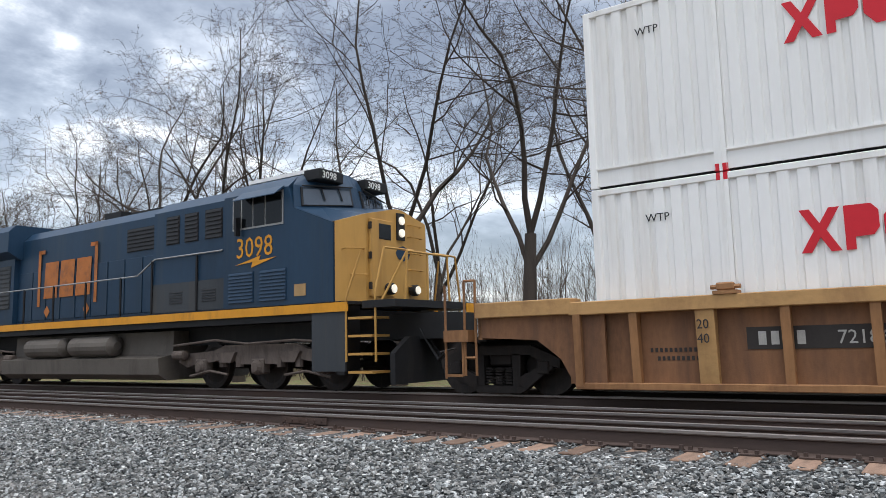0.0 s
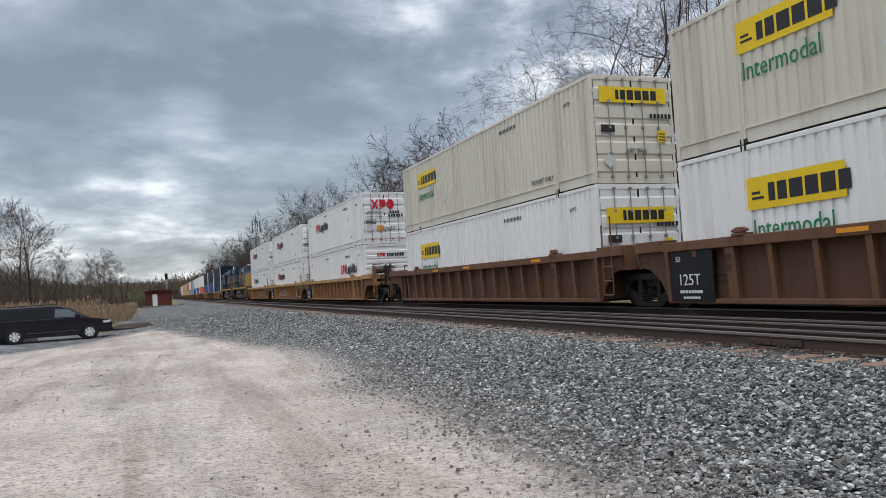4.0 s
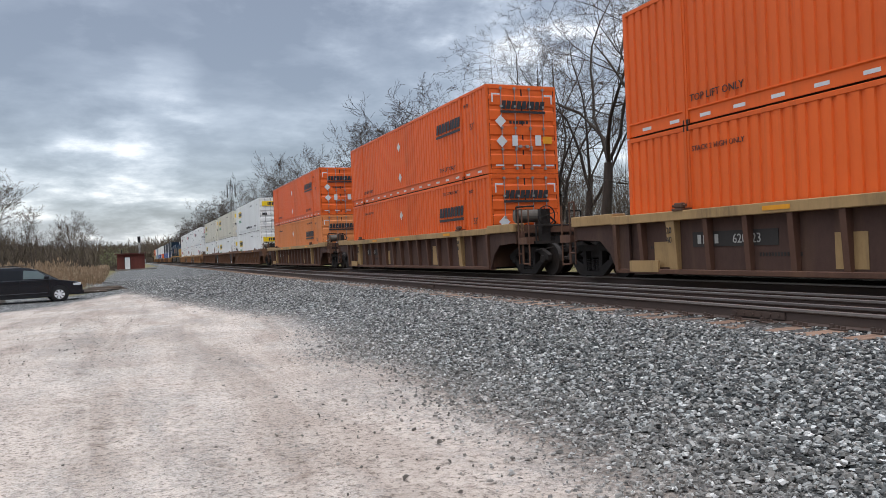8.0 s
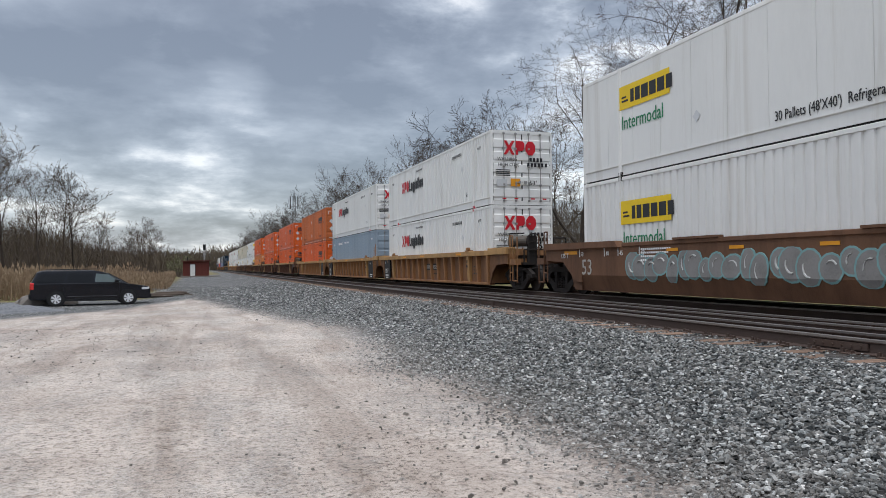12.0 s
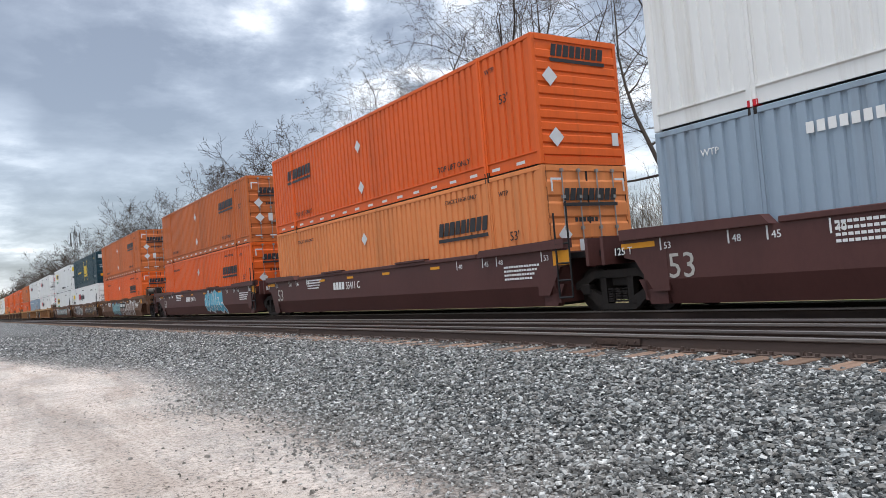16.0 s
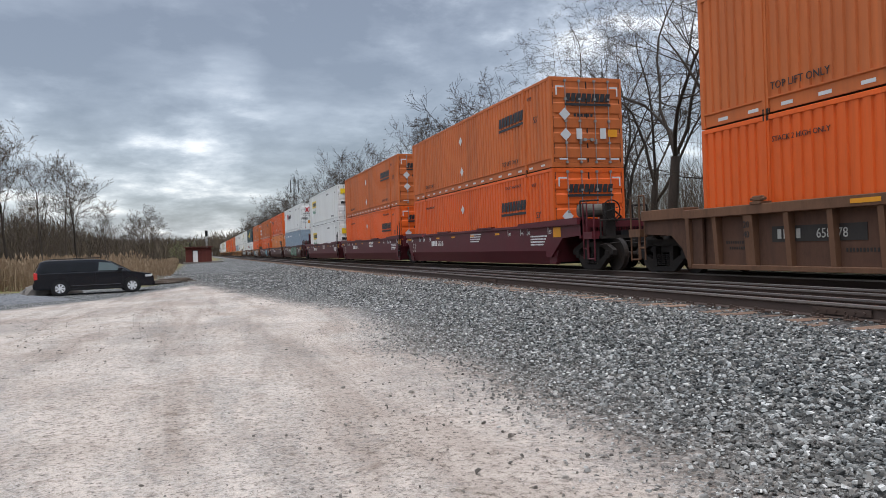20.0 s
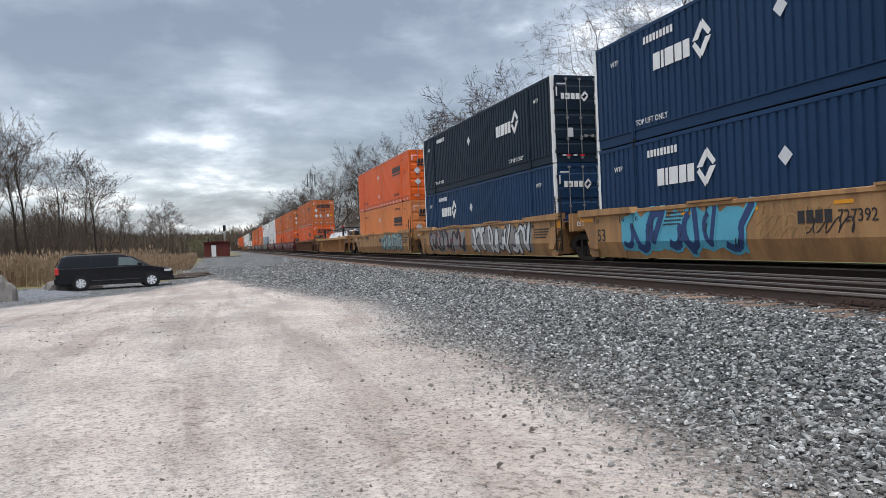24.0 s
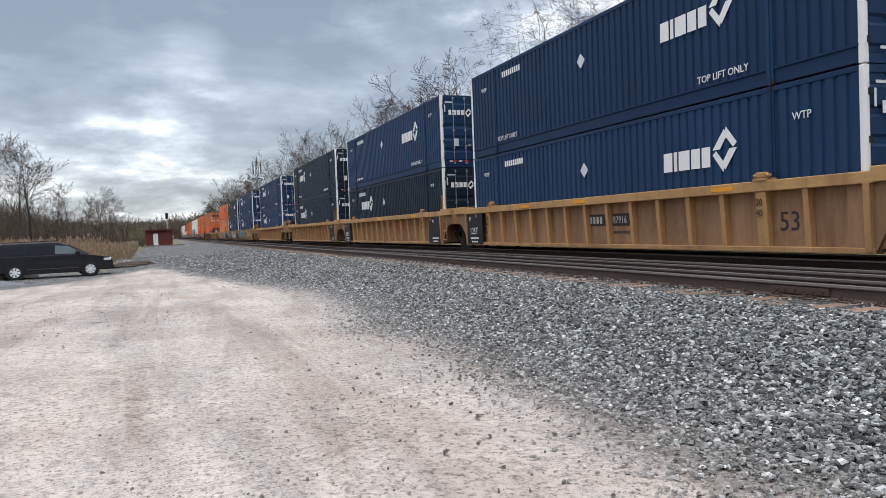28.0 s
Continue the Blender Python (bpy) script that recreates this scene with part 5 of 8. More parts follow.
def tank_container(y0, u0):
    c = thing("tank_container", "white cylindrical tank in a black steel frame", "tank container", "containers of the train")
    MOVERS.append((c, y0 + u0, 0.33))
    shell = surface("tank_white", (0.74, 0.75, 0.76), 0.3, vary=0.06, scale=1.0, dirt=(0.4, 0.38, 0.35), dirt_amount=0.2, coat=0.3)
    prof = [(0.35, 0.2), (0.42, 0.58), (0.6, 0.83), (0.95, 0.94), (11.2, 0.94), (11.55, 0.83), (11.75, 0.58), (11.82, 0.2)]
    part("shell", "tank_shell", lathes((prof, "y", 28, (0, 0, 0.88))), shell, c)
    for y in (2.2, 3.9, 5.6, 7.2, 8.9, 10.4):
        part("band", "tank_band", lathes(([(-0.04, 0.944), (0.04, 0.944)], "y", 28, (0, 0, 0.88))), ZINC, c, (0, y, 0))
    for y in (0.08, 12.1):
        for s in (-1, 1):
            part("frame_post", "frame_post", boxes((-0.08, 0.08, -0.08, 0.08, 0, 2.05), bevel=0.01), BLACK, c, (s * 1.14, y, 0))
            part("frame_brace", ("frame_brace", s, y), tubes([[(s * 1.1, y, 1.95), (s * 0.7, y + (1.0 if y < 5 else -1.0), 1.45)]], 0.05, 5), BLACK, c)
        part("frame_beam", "frame_beam", boxes((-1.14, 1.14, -0.05, 0.05, 1.93, 2.03)), BLACK, c, (0, y, 0))
    part("post_cap", "post_cap", boxes((-0.11, 0.11, -0.11, 0.11, 2.05, 2.17)), RED, c, (-1.14, 0.08, 0))
    part("walkway", "tank_walk", boxes((-0.45, 0.45, 1.2, 11.0, 1.84, 1.9)), ZINC, c)
    part("ladder", "tank_ladder", tubes([[(-0.8, 8.0, 1.3), (-0.8, 8.0, 2.02)], [(-0.8, 8.5, 1.3), (-0.8, 8.5, 2.02)], [(-0.8, 8.0, 1.5), (-0.8, 8.5, 1.5)], [(-0.8, 8.0, 1.8), (-0.8, 8.5, 1.8)], [(-0.8, 8.0, 2.02), (-0.8, 8.5, 2.02)]], 0.02, 5), ZINC, c)
    part("handrail", "tank_rail", tubes([[(-0.5, 1.3, 1.9), (-0.5, 1.4, 2.1), (-0.5, 7.9, 2.1)]], 0.015, 5), ZINC, c)
    part("manhole", "manhole", lathes(([(1.8, 0.3), (2.0, 0.3)], "z", 14, (0, 6.2, 0))), ZINC, c)
    marks("number_plain", bars((0.1,) * 10, 0.14, 0.05), CHAR, c, SIDE, (-0.93, 4.0, 1.02))
    return c


# ---- trucks and well cars ----
AXLES = []


def wheelset(bm):
    r = 0.46
    for s in (-1, 1):
        x = s * 0.72
        prof = [(-0.065, 0.12), (-0.06, 0.30), (-0.065, r - 0.07), (-0.07, r), (0.05, r), (0.065, r + 0.025), (0.07, r - 0.05), (0.02, 0.32), (0.05, 0.12)]
        lathe(bm, [(x - s * d, q) for d, q in prof], "x", 28)
    lathe(bm, [(-1.0, 0.07), (-0.8, 0.08), (0.8, 0.08), (1.0, 0.07)], "x", 10)
    for s in (-1, 1):
        for k in range(3):
            a = 2 * math.pi * k / 3
            box(bm, s * 1.0 - 0.02, s * 1.0 + 0.02, math.cos(a) * 0.05 - 0.015, math.cos(a) * 0.05 + 0.015, math.sin(a) * 0.05 - 0.015, math.sin(a) * 0.05 + 0.015)


def side_frame(bm):
    """Cast side frame with two triangular windows and a spring opening; runs along y, at x = 0."""
    x0, x1 = -0.07, 0.07
    top = ((-1.18, 0.60), (-1.02, 0.68), (-0.62, 0.84), (0.62, 0.84), (1.02, 0.68), (1.18, 0.60), (1.16, 0.46), (0.98, 0.50), (0.60, 0.68), (-0.60, 0.68), (-0.98, 0.50), (-1.16, 0.46))
    prism(bm, top, "x", x0, x1)
    for s in (-1, 1):
        prism(bm, [(s * a, b) for a, b in ((0.28, 0.70), (0.44, 0.70), (0.42, 0.16), (0.28, 0.16))], "x", x0, x1)
        prism(bm, [(s * a, b) for a, b in ((0.40, 0.16), (0.42, 0.32), (0.92, 0.55), (1.05, 0.46), (0.86, 0.36), (0.55, 0.12))], "x", x0, x1)
        box(bm, x0 - 0.03, x1 + 0.03, s * 0.86 - 0.11, s * 0.86 + 0.11, 0.36, 0.58, bevel=0.02)
    prism(bm, ((-0.56, 0.12), (-0.42, 0.05), (0.42, 0.05), (0.56, 0.12), (0.42, 0.17), (-0.42, 0.17)), "x", x0, x1)
    bmesh.ops.recalc_face_normals(bm, faces=bm.faces[:])


def springs(bm):
    for y in (-0.19, 0.0, 0.19):
        for i in range(6):
            z = 0.20 + i * 0.048
            lathe(bm, [(z, 0.085), (z + 0.03, 0.085)], "z", 8, (0, y, 0))


def truck(car, u, y0, near=True):
    t = part("truck", "bolster", lambda bm: [box(bm, -0.98, 0.98, -0.22, 0.22, 0.50, 0.70, bevel=0.03), box(bm, -0.35, 0.35, -0.35, 0.35, 0.68, 0.86)], GREASE, car, (0, u, 0))
    for s in (-1, 1):
        part("side_frame", "side_frame", side_frame, GREASE, t, (s * 1.0, 0, 0))
        part("spring_nest", "springs", springs, GREASE, t, (s * 1.0, 0, 0))
        if near:
            part("brake_beam", ("brake", s), tubes([[(-0.8, s * 0.36, 0.34), (0.8, s * 0.36, 0.34)], [(0, s * 0.36, 0.34), (0, s * 0.1, 0.5)]], 0.04, 6), GREASE, t)
        w = part("wheelset", "wheelset", wheelset, WHEEL, t, (0, s * 0.86, 0.46))
        if near:
            AXLES.append((w, y0 + u, s * 0.86))
    return t


def ribbed_car(y0, paint, front, rear, num="", panels=False, trim=None, near=True, graf=None, big="", rear_truck=True):
    """A well car with upright ribs. front, rear: A shares its truck with the next unit, C ends in a coupler."""
    label = {"yellow": "dirty yellow-brown ribbed well car with dark truck frames", "amber": "yellow ribbed well car with a bright top edge", "brown": "dark brown ribbed well car with pale yellow patches", "rusty": "rusty brown ribbed well car carrying stacked containers"}[paint]
    c = thing("well_car", label, "rail car", "well cars of the train")
    MOVERS.append((c, y0, 0.0))
    m = CAR[paint]
    top = trim or (LIT_CHORD if paint in ("yellow", "amber") else m)
    sheet = SHEET_TONE.get(paint, m)
    for s in (-1, 1):
        a, b = (-1.40, -1.36) if s < 0 else (1.36, 1.40)
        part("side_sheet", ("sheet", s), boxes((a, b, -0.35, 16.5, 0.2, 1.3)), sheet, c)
        part("top_chord", ("chord", s), boxes((min(s * 1.34, s * 1.60), max(s * 1.34, s * 1.60), -0.35, 16.5, 1.28, 1.48), bevel=0.012), top, c)
        part("bottom_chord", ("bchord", s), boxes((min(s * 1.30, s * 1.54), max(s * 1.30, s * 1.54), -0.3, 16.45, 0.16, 0.26), bevel=0.01), m, c)
        if s < 0:
            y = 1.0
            k = 0
            while y < 15.6:
                wide = k in (1, 13)
                w = 0.13 if wide else 0.06
                part("rib", ("rib", s, wide), prisms((((s * 1.39, 0.24), (s * 1.50, 0.24), (s * 1.57, 1.28), (s * 1.39, 1.28)), "y", -w, w)), top if wide else m, c, (0, y, 0))
                y += 1.035
                k += 1
        for end, sy, e in ((0.0, -1, rear), (16.154, 1, front)):
            reach = 1.35 if e == "A" else 2.05
            poly = [(end - sy * 0.2, 0.18), (end + sy * 0.30, 0.18), (end + sy * 0.55, 0.62), (end + sy * 0.95, 0.92), (end + sy * reach, 0.98), (end + sy * reach, 1.30), (end - sy * 0.2, 1.30)]
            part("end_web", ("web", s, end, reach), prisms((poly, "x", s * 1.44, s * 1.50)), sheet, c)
            part("end_chord", ("echord", s, end, reach), boxes((min(s * 1.2, s * 1.60), max(s * 1.2, s * 1.60), min(end + sy * 0.30, end + sy * reach), max(end + sy * 0.30, end + sy * reach), 1.30, 1.55), bevel=0.012), top, c)
            part("end_rib", ("erib", s, end), prisms((((s * 1.46, 0.2), (s * 1.56, 0.2), (s * 1.60, 1.30), (s * 1.46, 1.30)), "y", end + sy * 0.16, end + sy * 0.28)), m, c)
            if panels and e == "A":
                part("dark_panel", ("panel", s, end), boxes((min(s * 1.51, s * 1.56), max(s * 1.51, s * 1.56), min(end - sy * 1.2, end + sy * 0.12), max(end - sy * 1.2, end + sy * 0.12), 0.2, 1.27)), BLACK, c, label="black stencilled end panel")
    part("well_floor", "well_floor", boxes((-1.32, 1.32, -0.3, 16.45, 0.18, 0.24)), BLACK, c)
    for end, sy, e in ((0.0, -1, rear), (16.154, 1, front)):
        reach = 1.35 if e == "A" else 2.05
        part("bulkhead", ("bulk", end), boxes((-1.44, 1.44, min(end + sy * 0.3, end + sy * 0.42), max(end + sy * 0.3, end + sy * 0.42), 0.24, 1.3)), m, c)
        part("end_platform", ("plat", end, reach), boxes((-1.2, 1.2, min(end + sy * 0.42, end + sy * reach), max(end + sy * 0.42, end + sy * reach), 1.14, 1.26), (-0.35, 0.35, min(end + sy * 0.42, end + sy * (reach + 0.3)), max(end + sy * 0.42, end + sy * (reach + 0.3)), 0.84, 1.14)), GREASE, c)
        part("end_sill", ("esill", end, reach), boxes((-1.5, 1.5, min(end + sy * (reach - 0.08), end + sy * reach), max(end + sy * (reach - 0.08), end + sy * reach), 0.95, 1.5)), m, c)
        if e == "C":
            coupler_end(c, end, sy, reach, m, near, brake=sy < 0)
        elif sy < 0:
            ladder_end(c, end, sy, m)
    if rear_truck:
        truck(c, -1.67 if rear == "A" else -1.95, y0, near)
    if front == "C":
        truck(c, 18.1, y0, near)
    x = -1.404
    if not near:
        return c
    if num:
        part("dark_plate", "num_plate", boxes((-1.412, -1.402, -1.45, 0.75, 0.72, 1.02)), SOOT, c, (0, 13.2 if front == "C" else 7.6, 0))
        lettering(num, 0.25, FADED, c, SIDE, (-1.415, 12.85 if front == "C" else 7.25, 0.78), squeeze=0.95)
        marks("number_plain", bars((0.10,) * 4, 0.18, 0.06), FADED, c, SIDE, (-1.415, 13.8 if front == "C" else 8.2, 0.78))
        marks("load_text", bars((0.04,) * 14, 0.07, 0.03), SOOT, c, SIDE, (x, 12.2 if front == "C" else 7.4, 0.52))
    for y in (1.98, 14.4):
        lettering("20", 0.19, CHAR, c, SIDE, (-1.572, y + 0.17, 1.02), squeeze=0.9)
        lettering("40", 0.19, CHAR, c, SIDE, (-1.575, y + 0.17, 0.82), squeeze=0.9)
    if panels:
        if front == "A":
            lettering("125T", 0.34, PLAIN_W, c, SIDE, (-1.565, 16.05, 0.55), squeeze=1.0)
            lettering("53", 0.16, PLAIN_W, c, SIDE, (-1.565, 16.1, 1.05))
        if rear == "A":
            lettering("48", 0.16, PLAIN_W, c, SIDE, (-1.565, 0.75, 1.05))
        for y in [16.0] * (front == "A") + [0.75] * (rear == "A"):
            marks("panel_text", bars((0.07,) * 8, 0.06, 0.02) + bars((0.07,) * 6, 0.05, 0.02, 0, 0.1, -0.12), PLAIN_W, c, SIDE, (-1.565, y, 0.38))
    if big:
        lettering(big, 0.5, CHAR, c, SIDE, (x, 1.75, 0.55))
    marks("side_text", bars((0.04,) * 12, 0.06, 0.03) + bars((0.04,) * 9, 0.06, 0.03, 0, 0.1, -0.12), SOOT, c, SIDE, (x, 15.3, 0.7))
    for y in (2.0, 14.15):
        part("lift_bracket", "bracket", lambda bm: [box(bm, -1.62, -1.36, -0.16, 0.16, 1.48, 1.53), box(bm, -1.60, -1.48, -0.12, 0.12, 1.53, 1.64, bevel=0.02), tube(bm, (-1.54, -0.2, 1.58), (-1.54, 0.2, 1.58), 0.035, 6)], m, c, (0, y, 0))
    for y in (3.0, 8.4, 11.6):
        part("reflector", "refl", boxes((-1.612, -1.60, -0.3, 0.3, 1.34, 1.42)), LABEL_O, c, (0, y, 0))
    if paint == "brown":
        for y, w in ((14.9, 0.55), (10.3, 0.6), (4.5, 0.7)):
            part("paint_patch", ("patch", w), boxes((-1.41, -1.402, -w / 2, w / 2, 0.3, 0.3 + w)), DUST, c, (0, y, 0))
        part("paint_patch", "low_patch", boxes((-1.55, -1.5, -0.5, 0.5, 0.2, 0.45)), DUST, c, (0, 15.4, 0))
    if graf:
        graf(c)
    return c


def smooth_car(y0, paint, front, rear, num="", big="53", near=True, graf=None, post=False):
    """A well car with smooth bent side plates."""
    label = {"tile": "red-brown smooth-sided well car with white stencils", "maroon": "clean maroon smooth-sided well car with white lettering", "rusty": "rusty brown smooth-sided well car covered in graffiti", "amber": "yellow smooth-sided well car with large graffiti"}[paint]
    c = thing("well_car", label, "rail car", "well cars of the train")
    MOVERS.append((c, y0, 0.0))
    m = CAR[paint]
    for s in (-1, 1):
        part("side_plate", ("splate", s), prisms((((s * 1.34, 0.16), (s * 1.50, 0.60), (s * 1.50, 1.36), (s * 1.44, 1.36), (s * 1.44, 0.62), (s * 1.28, 0.2)), "y", -0.35, 16.5)), m, c)
        part("top_chord", ("schord", s), boxes((min(s * 1.34, s * 1.54), max(s * 1.34, s * 1.54), 2.4, 13.75, 1.36, 1.46), bevel=0.012), m, c)
        for k in range(2):
            if s > 0:
                break
            part("guide", ("sguide", s), boxes((min(s * 1.42, s * 1.58), max(s * 1.42, s * 1.58), -0.8, 0.8, 1.46, 1.51)), m, c, (0, 5.5 + 5.2 * k, 0))
        for end, sy, e in ((0.0, -1, rear), (16.154, 1, front)):
            reach = 0.8 if e == "A" else 2.1
            part("raised_chord", ("rchord", s, end, reach), prisms((((end - sy * 2.3, 1.36), (end - sy * 2.15, 1.52), (end + sy * reach, 1.56), (end + sy * reach, 1.36)), "x", s * 1.36, s * 1.60)), m, c)
            poly = [(end - sy * 0.2, 0.4), (end + sy * 0.15, 0.4), (end + sy * (0.55 if e == "A" else 0.95), 0.98), (end + sy * reach, 1.04), (end + sy * reach, 1.40), (end - sy * 0.2, 1.40)]
            part("end_web", ("sweb", s, end, reach), prisms((poly, "x", s * 1.43, s * 1.505)), m, c)
            part("end_foot", ("sfoot", s, end), prisms(([(end - sy * 0.1, 0.17), (end + sy * 0.3, 0.17), (end + sy * 0.55, 0.62), (end - sy * 0.1, 0.62)], "x", s * 1.34, s * 1.44)), m, c)
    part("well_floor", "well_floor", boxes((-1.32, 1.32, -0.3, 16.45, 0.18, 0.24)), BLACK, c)
    for end, sy, e in ((0.0, -1, rear), (16.154, 1, front)):
        reach = 1.4 if e == "A" else 2.1
        part("bulkhead", ("bulk", end), boxes((-1.44, 1.44, min(end + sy * 0.3, end + sy * 0.42), max(end + sy * 0.3, end + sy * 0.42), 0.24, 1.3)), m, c)
        part("end_platform", ("plat", end, reach), boxes((-1.2, 1.2, min(end + sy * 0.42, end + sy * reach), max(end + sy * 0.42, end + sy * reach), 1.14, 1.26), (-0.35, 0.35, min(end + sy * 0.42, end + sy * (reach + 0.3)), max(end + sy * 0.42, end + sy * (reach + 0.3)), 0.84, 1.14)), BLACK, c)
        part("end_sill", ("esill", end, reach), boxes((-1.5, 1.5, min(end + sy * (reach - 0.08), end + sy * reach), max(end + sy * (reach - 0.08), end + sy * reach), 0.95, 1.5)), m, c)
        if e == "C":
            coupler_end(c, end, sy, reach, m, near, brake=sy < 0)
        elif sy < 0:
            ladder_end(c, end, sy, BLACK)
    truck(c, -1.67 if rear == "A" else -1.95, y0, near)
    if front == "C":
        truck(c, 18.1, y0, near)
    if not near:
        return c
    x = -1.508
    ink = CHAR if paint == "amber" else PLAIN_W
    lettering(big, 0.62 if paint != "amber" else 0.5, ink if paint == "amber" else FADED, c, SIDE, (x, 15.95, 0.62))
    lettering("125 T", 0.2, PLAIN_W, c, SIDE, (x - 0.012, 17.2, 1.1))
    part("orange_plate", "oplate", boxes((-1.512, -1.506, -0.4, 0.4, 1.2, 1.3)), LABEL_O, c, (0, 16.6, 0))
    part("orange_plate", "oplate2", boxes((-1.512, -1.506, -0.25, 0.25, 1.02, 1.32)), LABEL_O, c, (0, -0.6, 0))
    for y, n in ((16.0, "53"), (14.6, "48"), (13.9, "45"), (12.9, "40"), (-0.05, "53"), (1.55, "48"), (2.1, "45"), (3.2, "40")):
        lettering(n, 0.17, ink, c, SIDE, (x, y, 1.14))
        marks("tick", [rect(0, 0, 0.03, 0.22)], ink, c, SIDE, (x, y + 0.08, 1.12))
    if num:
        u = {"maroon": 12.6, "tile": 10.7, "rusty": 7.15, "amber": 8.1}[paint]
        if paint == "rusty":
            part("dark_plate", "snum_plate", boxes((-1.542, -1.5065, -1.9, 0.2, 0.8, 1.2)), BLACK, c, (0, u, 0))
            x -= 0.038
            ink = PLAIN_W
        marks("number_plain", bars((0.17,) * 4, 0.24, 0.05), ink, c, SIDE, (x, u, 0.88))
        lettering(num, 0.32, ink, c, SIDE, (x, u - 0.95, 0.88), squeeze=0.9)
    for y in (4.3, 7.0, 9.4, 11.6):
        part("orange_plate", "oplate3", boxes((-1.512, -1.506, -0.22, 0.22, 1.2, 1.27)), LABEL_O, c, (0, y, 0))
    marks("stencils", [r for i in range(4) for r in bars((0.07,) * (14 - i), 0.045, 0.02, 0, 0, -i * 0.09)], ink, c, SIDE, (x, 1.35, 1.05))
    marks("stencils", [r for i in range(4) for r in bars((0.07,) * (14 - i), 0.045, 0.02, 0, 0, -i * 0.09)], CHAR if paint == "amber" else PLAIN_W, c, SIDE, (-1.508, 12.9 if paint != "maroon" else 7.2, 1.25))
    if post:
        part("end_post", "end_post", boxes((-0.22, 0.22, -0.14, -0.08, 1.5, 2.6), (-0.22, -0.16, -0.14, 0.14, 1.5, 2.6), (0.16, 0.22, -0.14, 0.14, 1.5, 2.6)), m, c, (-1.2, 16.65, 0))
        part("post_cap", "post_cap2", boxes((-0.23, 0.23, -0.15, 0.15, 2.54, 2.62)), DUST, c, (-1.2, 16.65, 0))
    if graf:
        graf(c)
    return c


def red_blocks(u, z):
    """A faded red sign between the ribs as three plain notched blocks."""
    def build(c):
        for k in range(3):
            marks(("block", k), [rect(0, 0.34, 0.62, 0.16), rect(0.2, 0, 0.22, 0.336)] if k < 2 else [((0, 0), (0.2, 0), (0.62, 0.5), (0.42, 0.5)), ((0.42, 0), (0.62, 0), (0.36, 0.24), (0.3, 0.16)), ((0.0, 0.5), (0.2, 0.5), (0.3, 0.34), (0.24, 0.26))], RED_F, c, SIDE, (-1.404, u - 0.86 * k, z))
    return build


def ladder_end(c, end, sy, m):
    y = end + sy * 0.75
    part("ladder", ("ladder", end), tubes([[(-1.58, y - 0.2, 0.35), (-1.58, y - 0.2, 2.3)], [(-1.58, y + 0.2, 0.35), (-1.58, y + 0.2, 2.1)]] + [[(-1.58, y - 0.2, z), (-1.58, y + 0.2, z)] for z in (0.35, 0.7, 1.05, 1.45)], 0.022, 5), m, c)
    part("hose", ("hose", end), tubes([[(-1.1, y - 0.5, 1.3), (-1.2, y - 0.8, 1.0), (-1.1, y - 1.1, 1.25)]], 0.025, 5), BLACK, c)


